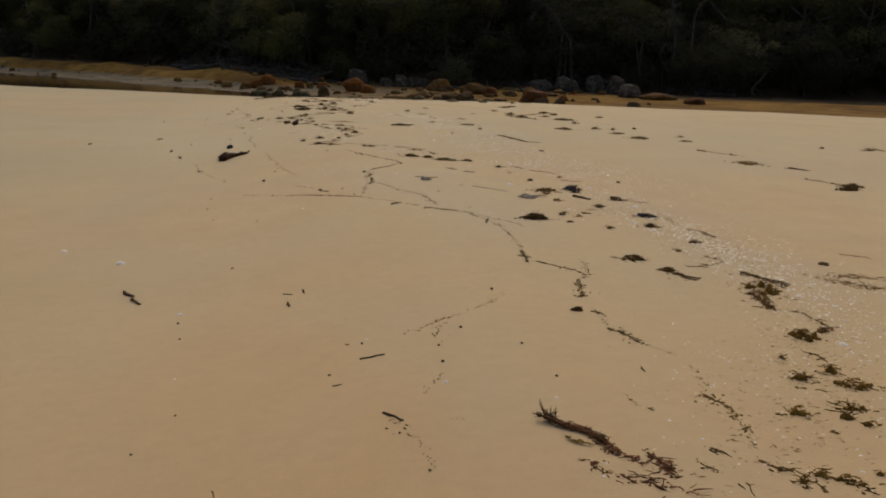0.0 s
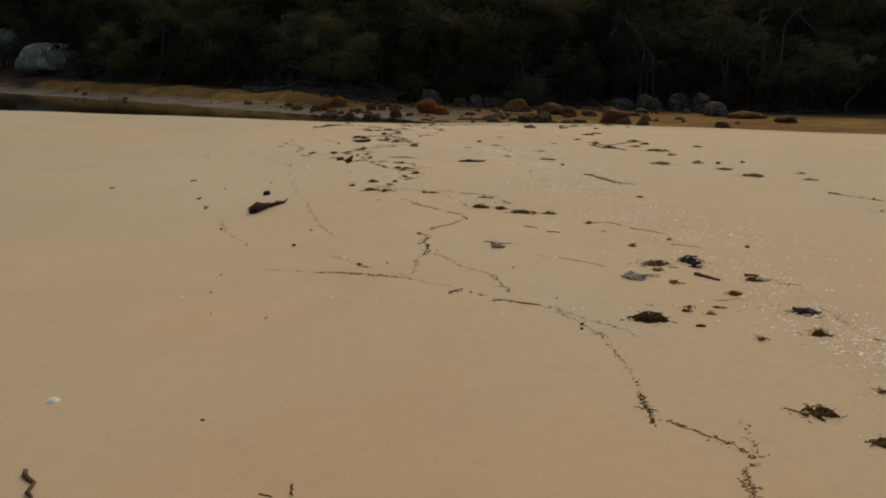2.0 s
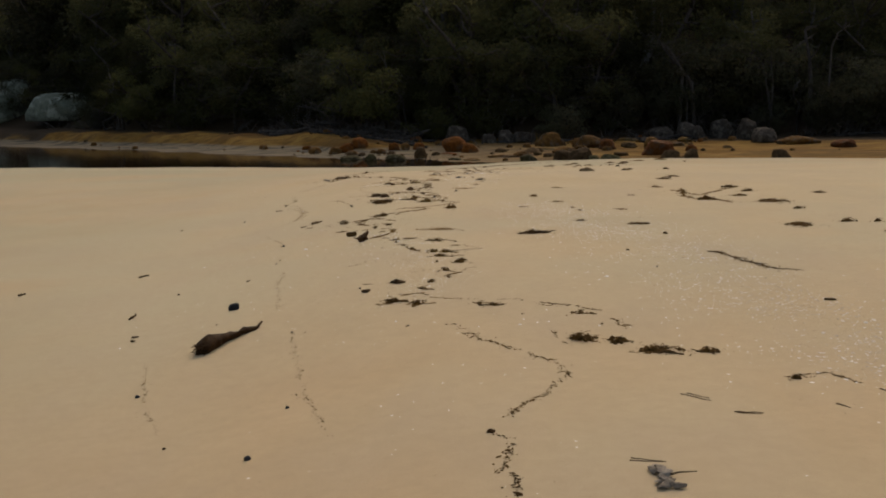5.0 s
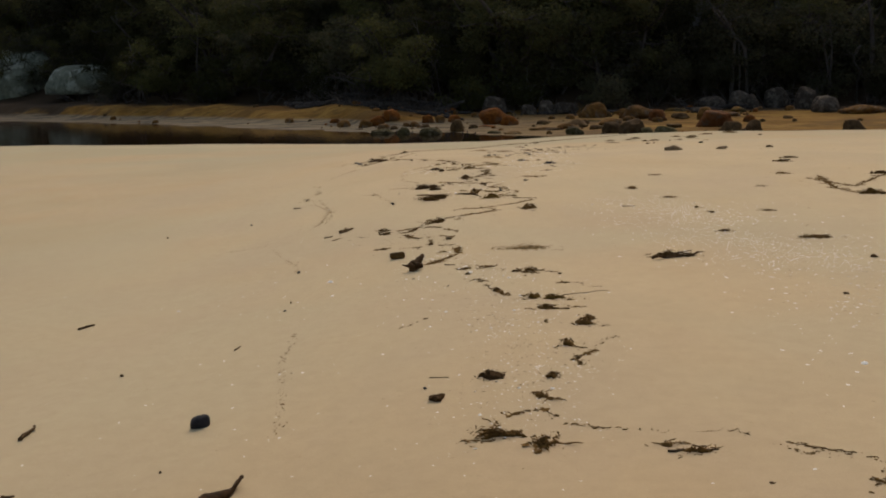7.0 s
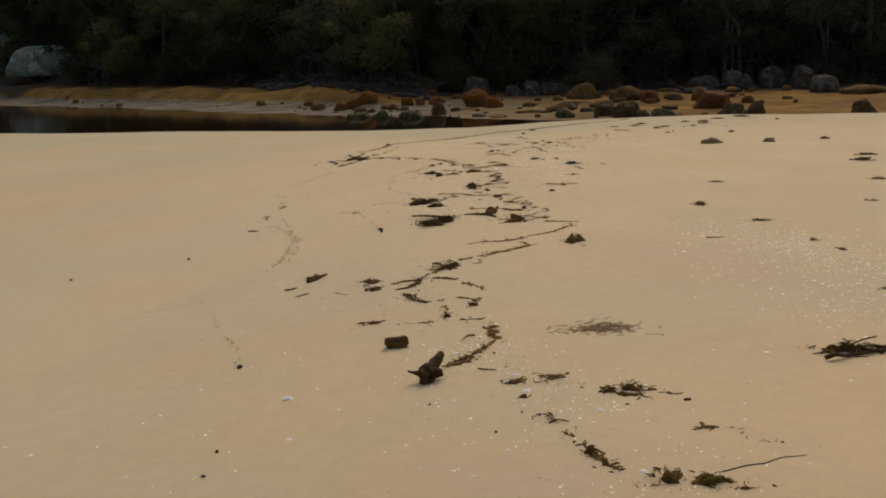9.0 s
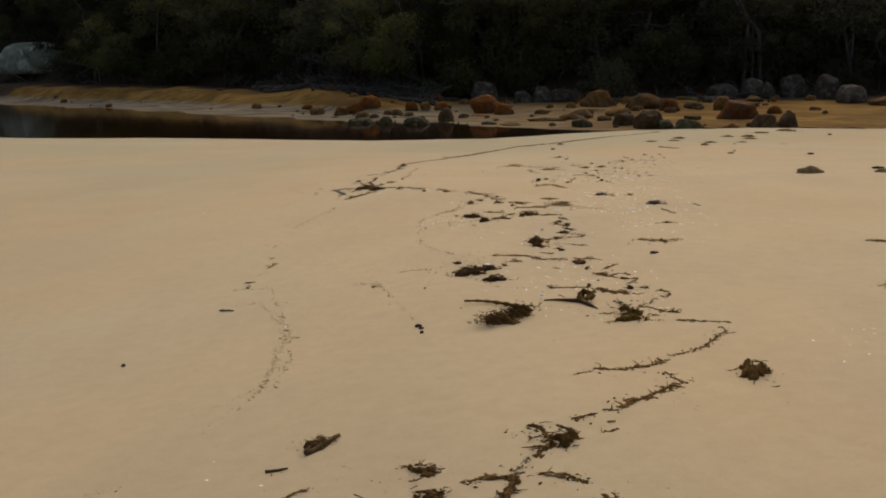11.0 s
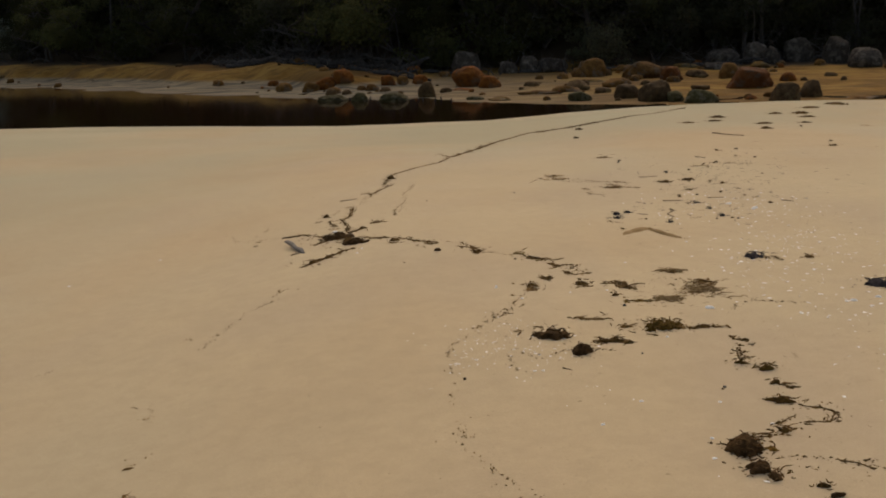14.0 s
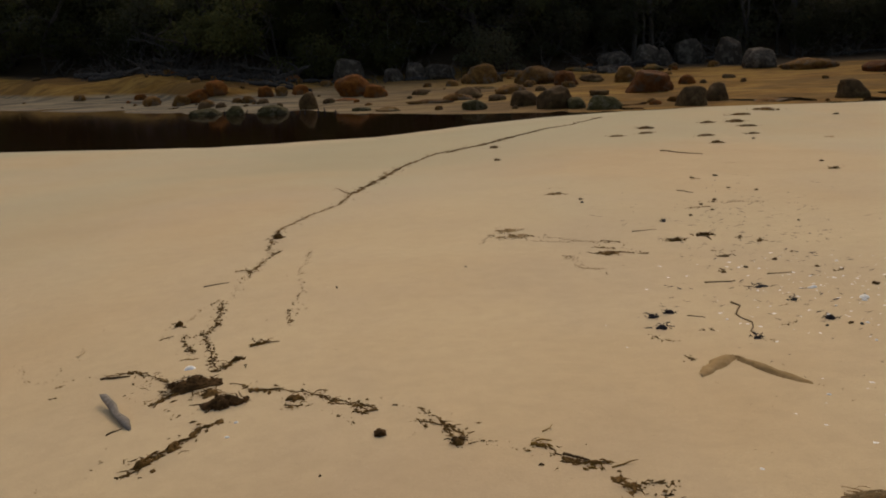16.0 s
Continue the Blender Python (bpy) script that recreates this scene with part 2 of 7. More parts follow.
def thing(name, label, category, at=(0, 0, 0), group="", turn=0.0):
    ob = new(name)
    ob.matrix_basis = pose(*at, 0, 0, turn)
    ob.empty_display_size = 0.1
    return tagged(ob, label, category, group)


def tube(verts, faces, line, radii, sides=6, flat=1.0):
    """Adds a bent tapering limb through the points of line."""
    first = len(verts)
    line = [Vector(p) for p in line]
    side = None
    for n, (p, r) in enumerate(zip(line, radii)):
        way = (line[min(n + 1, len(line) - 1)] - line[max(n - 1, 0)]).normalized()
        side = (side or way.orthogonal())
        side = (side - way * side.dot(way)).normalized()
        other = way.cross(side)
        for k in range(sides):
            a = 2 * math.pi * k / sides
            v = p + (side * math.cos(a) + other * math.sin(a) * flat) * r
            verts.append(tuple(v))
    for n in range(len(line) - 1):
        for k in range(sides):
            a, b = first + n * sides + k, first + n * sides + (k + 1) % sides
            faces.append((a, b, b + sides, a + sides))
    faces.append(tuple(range(first + sides - 1, first - 1, -1)))
    faces.append(tuple(range(first + (len(line) - 1) * sides, first + len(line) * sides)))


def wander(rng, start, way, length, steps, bend, sag=0.0):
    """A crooked line from start."""
    p, d, out = Vector(start), Vector(way).normalized(), [Vector(start)]
    for _ in range(steps):
        d = (d + Vector((rng.gauss(0, bend), rng.gauss(0, bend), rng.gauss(0, bend) - sag))).normalized()
        p = p + d * (length / steps)
        out.append(p.copy())
    return out


def sphere_points(level):
    bm = bmesh.new()
    bmesh.ops.create_icosphere(bm, subdivisions=level, radius=1.0)
    verts, faces = [v.co.copy() for v in bm.verts], [tuple(v.index for v in f.verts) for f in bm.faces]
    bm.free()
    return verts, faces


SPHERES = {n: sphere_points(n) for n in (1, 2, 3, 4)}


def lump(sx, sy, sz, seed, mat, level=3, rough=0.22, angular=0.0, name="lump", top=1.0):
    """A weathered lump with its base at z = 0."""
    base, faces = SPHERES[level]
    off = Vector((seed * 3.7, seed * 1.9, seed * 5.3))
    rng = random.Random(seed)
    cuts = [(Vector((rng.gauss(0, 1), rng.gauss(0, 1), rng.gauss(0.3, 0.8))).normalized(), rng.uniform(0.62, 0.9)) for _ in range(7)]
    if top < 1:
        cuts.append((Vector((rng.gauss(0, 0.12), rng.gauss(0, 0.12), 1)).normalized(), top))
    verts = []
    for v in base:
        w = v * (1 + rough * noise.noise(v * 1.1 + off) + 0.45 * rough * noise.noise(v * 2.7 + off) + 0.2 * rough * noise.noise(v * 6.5 + off))
        if angular:
            for n, d in cuts:
                over = w.dot(n) - d
                if over > 0:
                    w = w - n * over * angular
        verts.append(Vector((w.x, w.y, max(w.z, -0.5))))
    low, high = [min(v[k] for v in verts) for k in range(3)], [max(v[k] for v in verts) for k in range(3)]
    verts = [((v.x - (low[0] + high[0]) / 2) * sx / (high[0] - low[0]), (v.y - (low[1] + high[1]) / 2) * sy / (high[1] - low[1]), (v.z - low[2]) * sz / (high[2] - low[2])) for v in verts]
    return mesh_from(name, verts, faces, mat)


# ground: one sheet from the sand bar over the channel to the wooded hill
def bare(x, y):
    """The ground with its low ripples."""
    z = ground_height(x, y)
    z += 0.022 * noise.noise(Vector((x * 0.35, y * 0.22, 1.0))) + 0.008 * noise.noise(Vector((x * 1.1, y * 0.8, 4.0)))
    z += 0.028 * math.exp(-(x + 4.2) ** 2 / 2.5 - (y - 29.2) ** 2 / 4)
    if z > -1.0 and y < 60:
        z += 0.0025 * noise.noise(Vector((x * 4.0, y * 3.0, 9.0)))
    return z


def build_ground():
    xs = sorted({*np.round(np.arange(-14, 12.01, 0.2), 3), *np.round(np.arange(-60, -14, 0.45), 3), *np.round(np.arange(12.5, 60, 1.0), 3), -2500, -900, -350, -150, -95, 95, 150, 350, 900, 2500})
    ys = sorted({*np.round(np.arange(-2, 62.01, 0.2), 3), *np.round(np.arange(62.3, 110, 0.35), 3), *np.round(np.arange(112, 180, 4.0), 3), -2500, -600, -120, -40, -12, -5, 220, 350, 700, 2500})
    verts = [(float(x), float(y), bare(float(x), float(y))) for y in ys for x in xs]
    w = len(xs)
    faces = [(r * w + c, r * w + c + 1, (r + 1) * w + c + 1, (r + 1) * w + c) for r in range(len(ys) - 1) for c in range(w - 1)]
    ob = new("ground", mesh_from("ground", verts, faces, SAND))
    return tagged(ob, "smooth tan beach sand sloping to a channel and wooded bank", "sand", kind="structure")


build_ground()


def build_water():
    verts = [(float(x), float(y), WATER) for y in np.linspace(40, 150, 23) for x in np.linspace(-160, 90, 51)]
    faces = [(r * 51 + c, r * 51 + c + 1, r * 51 + c + 52, r * 51 + c + 51) for r in range(22) for c in range(50)]
    return tagged(new("water", mesh_from("water", verts, faces, WATER_MAT)), "still tannin-brown water of a narrow tidal channel", "water", kind="structure")


build_water()


# far bank: boulders and rocks (x, y, width, height)
def boulder(x, y, wide, high, look_of, name, label, seed):
    """A rock bedded a little into the bank."""
    deep = wide * (0.8 + 0.35 * ((seed * 37) % 10) / 10)
    if look_of in ("grey", "pale"):
        body, sink = lump(wide * 1.10, deep * 1.1, high * 1.0, seed, STONE[look_of], 4, 0.26, 0.6, name, 0.74), 0.16
    else:
        body, sink = lump(wide * 1.12, deep * 1.1, high * 1.25, seed, STONE[look_of], 4 if wide > 0.8 else 3, 0.36, 0.62, name, 0.82), 0.26
    ob = new(name, body)
    ob.matrix_basis = pose(x, y, bare(x, y) - sink * high, 0, 0, (seed * 23) % 50 - 25)
    return tagged(ob, label, "rock", "rocks of the far bank")


for n, (x, y, w, h) in enumerate(((-5.6, 78.8, 1.35, 1.27), (-1.7, 78.0, 1.54, 0.79), (-2.6, 78.1, 0.90, 0.95), (8.6, 81.2, 1.25, 1.25), (9.2, 80.4, 0.69, 1.05), (11.0, 82.6, 1.58, 1.41), (11.9, 79.3, 1.23, 1.51), (12.3, 76.0, 1.29, 1.04), (5.8, 76.7, 0.89, 0.38), (7.0, 81.2, 1.5, 0.9), (-3.6, 77.8, 0.9, 0.7))):
    boulder(x, y, w, h, 'grey', 'boulder', 'rounded grey granite boulder below the trees', 10 + n)
for n, (x, y, w, h) in enumerate(((-5.2, 70.8, 1.24, 0.82), (-4.3, 69.8, 0.87, 0.48), (-11.4, 72.2, 0.93, 0.51), (-10.6, 72.1, 0.78, 0.51), (-8.7, 72.3, 0.60, 0.39), (-7.4, 72.9, 0.60, 0.37))):
    boulder(x, y, w, h, 'orange', 'boulder', 'iron-stained orange boulder on the far bank', 19 + n)
for n, (x, y, w, h) in enumerate(((0.0, 73.4, 1.17, 0.80), (2.1, 72.1, 1.72, 0.69), (-0.5, 73.2, 0.70, 0.40), (0.6, 68.1, 1.05, 0.31), (5.5, 71.0, 0.91, 0.61), (13.9, 74.0, 2.26, 0.44), (-8.1, 72.6, 0.46, 0.37), (-9.2, 70.6, 0.53, 0.27), (-12.0, 71.7, 0.69, 0.41), (-13.2, 72.1, 0.65, 0.37))):
    boulder(x, y, w, h, 'ochre', 'boulder', 'ochre sandstone boulder on the far bank', 25 + n)
for n, (x, y, w, h) in enumerate(((3.1, 70.8, 0.90, 0.56), (5.3, 66.0, 1.58, 0.75), (15.5, 70.9, 1.20, 0.43))):
    boulder(x, y, w, h, 'red', 'boulder', 'rust-red boulder on the far bank', 35 + n)
for n, (x, y, w, h) in enumerate(((-0.9, 67.3, 0.82, 0.35), (-0.1, 65.4, 0.59, 0.20), (0.5, 62.7, 0.77, 0.48), (1.3, 61.3, 0.99, 0.69), (-6.6, 66.4, 0.64, 0.60), (-6.0, 68.1, 0.42, 0.17), (5.2, 60.0, 0.87, 0.58), (6.3, 61.2, 0.63, 0.56), (10.1, 60.0, 0.93, 0.57))):
    boulder(x, y, w, h, 'dark', 'shore_rock', 'dark wet rock at the edge of the channel', 38 + n)
for n, (x, y, w, h) in enumerate(((1.9, 60.8, 0.49, 0.35), (2.6, 60.1, 0.95, 0.43), (-1.1, 62.2, 0.72, 0.31), (-4.7, 64.2, 0.57, 0.13), (-10.1, 65.7, 1.00, 0.26), (-9.0, 65.2, 0.59, 0.33), (-7.7, 64.6, 1.00, 0.31))):
    boulder(x, y, w, h, 'moss', 'shore_rock', 'weed-covered grey rock at the waterline', 47 + n)
for n, (x, y, w, h) in enumerate(((-55.0, 121.1, 7.80, 4.98), (-43.5, 110.8, 6.60, 2.55))):
    boulder(x, y, w, h, 'pale', 'boulder', 'large pale granite boulder before the trees', 54 + n)


# loose stones on the far bank, and the low rock ledge beside the channel
SMALL = {k: [lump(1.0, 0.8, 0.62, 60 + n, STONE[k], 2, 0.5, 0.9, "bank_stone", 0.7) for n in range(3)] for k in ("orange", "ochre", "dark", "grey")}
rng = random.Random(4)
for n in range(150):
    x = rng.uniform(-15, 10) if n < 115 else rng.uniform(-34, 16)
    e, f = far_edge(x), tree_edge(x)
    y = e + (f - e) * (rng.random() ** 0.7 if x > -6 else rng.uniform(0.15, 0.95))
    kind = rng.choice(("orange", "ochre", "ochre", "dark", "dark")) if y < f - 2 else rng.choice(("grey", "ochre", "orange"))
    wide = 0.13 + 0.55 * rng.random() ** 2
    ob = new("bank_stone", SMALL[kind][n % 3])
    ob.matrix_basis = pose(x, y, bare(x, y) - 0.17 * wide, 0, 0, rng.uniform(0, 360)) @ Matrix.Diagonal((wide, wide, wide * rng.uniform(0.7, 1.1), 1))
    tagged(ob, "small loose stone on the ochre bank", "stone", "loose stones of the far bank")
for n in range(15):
    x = rng.uniform(-6.5, 9.0)
    e, f = far_edge(x), tree_edge(x)
    y = e + (f - e) * rng.uniform(0.08, 0.97)
    ob = new("rock_ledge", lump(rng.uniform(0.7, 2.0), rng.uniform(0.6, 1.4), rng.uniform(0.12, 0.36), 260 + n, STONE[rng.choice(("bank", "bank", "ochre", "ochre", "orange", "dark"))], 3, 0.7, 0.5, "rock_ledge"))
    ob.matrix_basis = pose(x, y, bare(x, y) - 0.06, 0, 0, rng.uniform(-30, 30))
    tagged(ob, "low flat ledge of iron-stained rock on the bank", "rock", "rock ledges of the far bank")


# trees of the far bank
def leaf_quads(verts, faces, rng, centre, radius, count, long, wide, droop):
    for _ in range(count):
        while True:
            q = Vector((rng.uniform(-1, 1), rng.uniform(-1, 1), rng.uniform(-1, 1)))
            if q.length < 1:
                break
        p = centre + Vector((q.x * radius, q.y * radius, q.z * radius * 0.7))
        d = Vector((rng.gauss(0, 1), rng.gauss(0, 1), rng.gauss(-droop, 0.6))).normalized()
        s = d.cross(Vector((rng.gauss(0, 1), rng.gauss(0, 1), rng.gauss(0, 1)))).normalized() * wide * rng.uniform(0.6, 1.2) / 2
        e = d * long * rng.uniform(0.6, 1.3)
        n = len(verts)
        verts += [tuple(p), tuple(p + e * 0.45 + s), tuple(p + e), tuple(p + e * 0.45 - s)]
        faces.append((n, n + 1, n + 2, n + 3))


def tree_meshes(seed, high, spread_out, stems, leaf, leaves, clumps, low, bark):
    """Meshes of trunk with limbs and of the crown; low: height share at which the crown begins."""
    rng = random.Random(seed)
    tv, tf, cv, cf = [], [], [], []
    ends = []
    for s in range(stems):
        a = rng.uniform(0, 6.28)
        way = (math.cos(a) * 0.35, math.sin(a) * 0.35, 1.0) if stems > 1 else (rng.gauss(0, 0.15), rng.gauss(0, 0.15), 1)
        line = wander(rng, (0.12 * math.cos(a) * (stems > 1), 0.12 * math.sin(a) * (stems > 1), -0.25), way, high * rng.uniform(0.75, 0.95), 9, 0.16)
        r0 = 0.028 * high / (1 + 0.35 * (stems - 1))
        tube(tv, tf, line, [r0 * (1 - 0.085 * n) for n in range(10)], 7)
        for k in range(7):
            n = rng.randint(2, 8)
            if n / 9 < low - 0.15:
                n = rng.randint(4, 8)
            b = rng.uniform(0, 6.28)
            limb = wander(rng, line[n], (math.cos(b), math.sin(b), rng.uniform(0.0, 0.9)), spread_out * rng.uniform(0.5, 1.0), 6, 0.25, 0.02)
            tube(tv, tf, limb, [r0 * (0.5 - 0.07 * i) for i in range(7)], 5)
            ends += limb[3:]
            for _ in range(2):
                j = rng.randint(2, 5)
                twig = wander(rng, limb[j], (rng.gauss(0, 1), rng.gauss(0, 1), rng.gauss(0.2, 0.6)), spread_out * 0.4, 4, 0.3)
                tube(tv, tf, twig, [r0 * (0.2 - 0.035 * i) for i in range(5)], 4)
                ends += twig[2:]
        ends += line[6:]
    for _ in range(clumps):
        e = rng.choice(ends) + Vector((rng.gauss(0, 0.35), rng.gauss(0, 0.35), rng.gauss(0, 0.3)))
        if e.z < low * high * 0.6:
            e.z = low * high * rng.uniform(0.6, 1.3)
        leaf_quads(cv, cf, rng, e, rng.uniform(0.45, 0.95), leaves, 0.19, 0.095, 0.4)
    return mesh_from("trunk", tv, tf, bark), mesh_from("crown", cv, cf, leaf, False)


KINDS = [
    ("gum_tree", "slender eucalyptus with drooping grey-green leaves", "tree", tree_meshes(1, 9.0, 2.6, 1, LEAVES[0], 110, 62, 0.34, PALE_BARK)),
    ("gum_tree", "crooked eucalyptus with dark trunk and olive crown", "tree", tree_meshes(2, 8.0, 3.0, 2, LEAVES[0], 110, 66, 0.30, BARK)),
    ("banksia", "spreading banksia with yellowish green foliage", "tree", tree_meshes(3, 5.5, 2.4, 3, LEAVES[2], 110, 60, 0.30, BARK)),
    ("tea_tree", "dense dark tea tree overhanging the bank", "tree", tree_meshes(4, 5.0, 2.3, 4, LEAVES[1], 120, 60, 0.24, BARK)),
    ("shrub", "low dark green coastal shrub", "shrub", tree_meshes(5, 2.6, 1.5, 5, LEAVES[1], 100, 36, 0.12, BARK)),
    ("shrub", "low olive coastal shrub with bare stems", "shrub", tree_meshes(6, 3.0, 1.6, 5, LEAVES[2], 100, 34, 0.25, PALE_BARK)),
]


def plant(kind, x, y, size, turn):
    if -64 < x < -37.5 and y < 113.5 + 0.85 * (-48 - x):
        return  # the two great boulders stand clear of the trees
    name, label, category, (trunk, crown) = KINDS[kind]
    ob = thing(name, label, category, (x, y, bare(x, y)), "trees and shrubs of the far bank", turn)
    ob.scale = (size, size, size)
    part("trunk", trunk, ob)
    part("crown", crown, ob)


rng = random.Random(11)
# rows of the wood, front to back: olive and open over the shore in the west, dark tea trees in the east
for back, step, size, west, east in ((1.6, 3.4, 1.0, (2, 5, 2, 4, 2), (3, 4, 3)), (4.0, 3.0, 1.1, (2, 1, 3, 2), (3, 3, 1)), (7.5, 3.6, 1.2, (1, 0, 3, 2), (1, 3, 0)), (12.0, 4.4, 1.5, (0, 1, 3), (3, 0, 1)), (18.0, 5.4, 1.9, (3, 1, 2), (3, 1)), (27.0, 7.5, 2.6, (3, 2), (3, 3)), (38.0, 11.0, 3.4, (3, 2), (3,))):
    x = -74.0
    while x < 48:
        x += step * rng.uniform(0.7, 1.3) * (1.2 if x < -44 else 1.0)
        plant(rng.choice(west if x < -1 + rng.gauss(0, 3) else east), x, tree_edge(x) + back + rng.uniform(-0.9, 1.2), size * rng.uniform(0.8, 1.2), rng.uniform(0, 360))


# tall trees behind the great boulders
for n in range(11):
    plant(rng.choice((3, 2, 1)), -76 + 4 * n + rng.uniform(-1, 1), tree_edge(-76 + 4 * n) + rng.uniform(14, 24), rng.uniform(2.2, 2.9), rng.uniform(0, 360))


# dead limbs and fallen logs along the edge of the trees
DEAD = natural("dead_wood", (0.046, 0.038, 0.032), (0.112, 0.095, 0.080), 0.85, 9, 0.5, 0.01, stretch=(1, 1, 0.3), shift=0.3)
DARK_LOG = natural("rotting_log", (0.032, 0.027, 0.023), (0.105, 0.090, 0.076), 0.85, 7, 0.7, 0.02, shift=0.3)


def dead_limb(r, *knots):
    """A bare pale branch with side twigs, that leans out of the thicket; it springs from the ground."""
    seed = int(abs(knots[0][0]) * 100) + len(knots)
    rng = random.Random(seed)
    x, y, z = knots[0]
    ob = thing("dead_tree", "leaning dead tree with bare pale branches", "tree", (x, y, bare(x, y)), "dead trees of the far bank")
    off = Vector((x, y, bare(x, y)))
    line = [Vector(k) - off for k in knots]
    if line[0].z > 0.1:
        line.insert(0, Vector((line[0].x + rng.gauss(0, 0.15), 0.3, -0.1)))
    dense = []
    for a, b in zip(line, line[1:]):
        for u in (0, 0.33, 0.66):
            dense.append(a.lerp(b, u) + Vector((rng.gauss(0, 0.03), rng.gauss(0, 0.08), rng.gauss(0, 0.03))))
    dense.append(line[-1])
    verts, faces = [], []
    tube(verts, faces, dense, [r * (1.15 - 0.8 * n / len(dense)) for n in range(len(dense))], 6)
    trunk = part("trunk", mesh_from("trunk", verts, faces, DEAD), ob)
    for _ in range(5):
        verts, faces = [], []
        p = dense[rng.randint(len(dense) // 2, len(dense) - 1)]
        twig = wander(rng, p, (rng.gauss(0, 1), rng.gauss(-0.2, 0.5), rng.gauss(0.5, 0.6)), rng.uniform(0.6, 1.6), 6, 0.25)
        tube(verts, faces, twig, [r * (0.5 - 0.07 * n) for n in range(7)], 4)
        part("branch", mesh_from("branch", verts, faces, DEAD), trunk)


def log(r, a, b):
    """A fallen trunk against the bank."""
    rng = random.Random(int(abs(a[0]) * 77))
    off = Vector((a[0], a[1], bare(a[0], a[1])))
    u, v = Vector(a) - off, Vector(b) - off
    ob = thing("fallen_log", "dark rotting log fallen against the bank", "log", off, "fallen logs of the far bank")
    verts, faces = [], []
    line = [u.lerp(v, n / 8) + Vector((0, rng.gauss(0, 0.06), rng.gauss(0, 0.04))) for n in range(9)]
    tube(verts, faces, line, [r * (1.1 - 0.06 * n) * rng.uniform(0.9, 1.1) for n in range(9)], 8)
    trunk = part("trunk", mesh_from("trunk", verts, faces, DARK_LOG), ob)
    for n in range(3):
        verts, faces = [], []
        tube(verts, faces, wander(rng, line[2 + 2 * n], (rng.gauss(0, 0.6), -0.5, rng.choice((-1, 0.8))), 0.9, 5, 0.25), [r * (0.45 - 0.07 * i) for i in range(6)], 5)
        part("branch", mesh_from("branch", verts, faces, DARK_LOG), trunk)


dead_limb(0.097, (-33.3, 96.9, -0.43), (-33.5, 96.9, 1.29), (-33.9, 96.9, 2.73), (-34.2, 96.9, 3.97))
dead_limb(0.058, (-33.3, 96.9, -0.43), (-34.0, 96.9, -0.20), (-34.9, 96.9, -0.40))
dead_limb(0.046, (-14.7, 84.3, 0.71), (-15.5, 84.3, 0.96), (-16.4, 84.3, 1.39))
dead_limb(0.038, (-15.0, 84.2, 0.57), (-15.5, 84.2, 1.25), (-16.1, 84.2, 1.67))
dead_limb(0.070, (-9.2, 80.5, -0.12), (-10.2, 80.5, 0.44), (-11.2, 80.5, 1.18), (-11.6, 80.5, 0.97))
dead_limb(0.057, (-10.2, 80.9, 0.44), (-10.5, 80.9, 1.76), (-10.9, 80.9, 2.72))
dead_limb(0.049, (-9.2, 80.5, 1.59), (-9.4, 80.5, 2.28), (-9.8, 80.5, 2.96))
dead_limb(0.043, (-9.5, 81.0, 1.19), (-9.2, 81.0, 1.60), (-10.0, 81.0, 2.43))
dead_limb(0.115, (9.1, 83.2, 2.33), (8.2, 83.2, 3.44), (7.4, 83.2, 4.56), (7.0, 83.2, 5.11))
dead_limb(0.099, (14.4, 84.4, 0.04), (14.0, 84.4, 2.30), (13.7, 84.4, 3.61))
dead_limb(0.077, (8.8, 83.2, -0.65), (8.8, 83.2, 1.59), (8.7, 83.2, 3.07))
dead_limb(0.070, (19.1, 85.0, 0.38), (19.4, 85.0, 1.06), (20.9, 85.0, 1.20), (21.7, 85.0, 0.17), (22.1, 85.0, -0.59))
dead_limb(0.081, (22.7, 85.0, -0.59), (23.4, 85.0, 0.35), (23.9, 85.0, 0.91))
dead_limb(0.159, (16.8, 84.5, 2.28), (16.7, 84.5, 3.77), (16.4, 84.5, 5.63))
dead_limb(0.060, (18.1, 84.6, 4.51), (18.5, 84.6, 5.43), (19.2, 84.6, 5.91))
dead_limb(0.060, (-16.9, 85.6, 1.22), (-15.9, 85.6, 1.09), (-15.1, 85.6, 0.82))
dead_limb(0.056, (-10.5, 81.1, 2.46), (-10.1, 81.1, 3.19), (-10.3, 81.1, 3.91))
dead_limb(0.074, (-9.1, 80.7, -0.28), (-10.0, 80.7, 0.82), (-10.9, 80.7, 1.37))
dead_limb(0.091, (-28.0, 93.5, 2.77), (-27.8, 93.5, 4.05), (-27.8, 93.5, 5.96))
dead_limb(0.096, (-33.8, 97.3, -0.27), (-33.9, 97.3, 1.53), (-34.5, 97.3, 2.87))
dead_limb(0.073, (-35.5, 98.3, 0.17), (-34.1, 98.3, 0.85), (-33.4, 98.3, 1.16))
dead_limb(0.106, (8.5, 83.0, 3.07), (8.0, 83.0, 3.91), (7.4, 83.0, 4.75))
dead_limb(0.072, (14.3, 84.1, 1.45), (14.3, 84.1, 2.79), (14.2, 84.1, 3.95))
dead_limb(0.073, (16.1, 84.7, 0.91), (15.7, 84.7, 1.76), (16.2, 84.7, 2.42))
log(0.105, (-15.2, 83.1, 0.16), (-13.6, 83.1, -0.05))
log(0.117, (-13.4, 81.9, -0.36), (-11.1, 81.9, -0.01))
log(0.129, (-12.1, 81.1, -0.83), (-9.3, 81.1, -0.47))
log(0.099, (-10.9, 80.3, -0.14), (-8.7, 80.3, -0.59))
log(0.138, (-9.4, 79.4, -0.95), (-7.4, 79.4, -0.40))
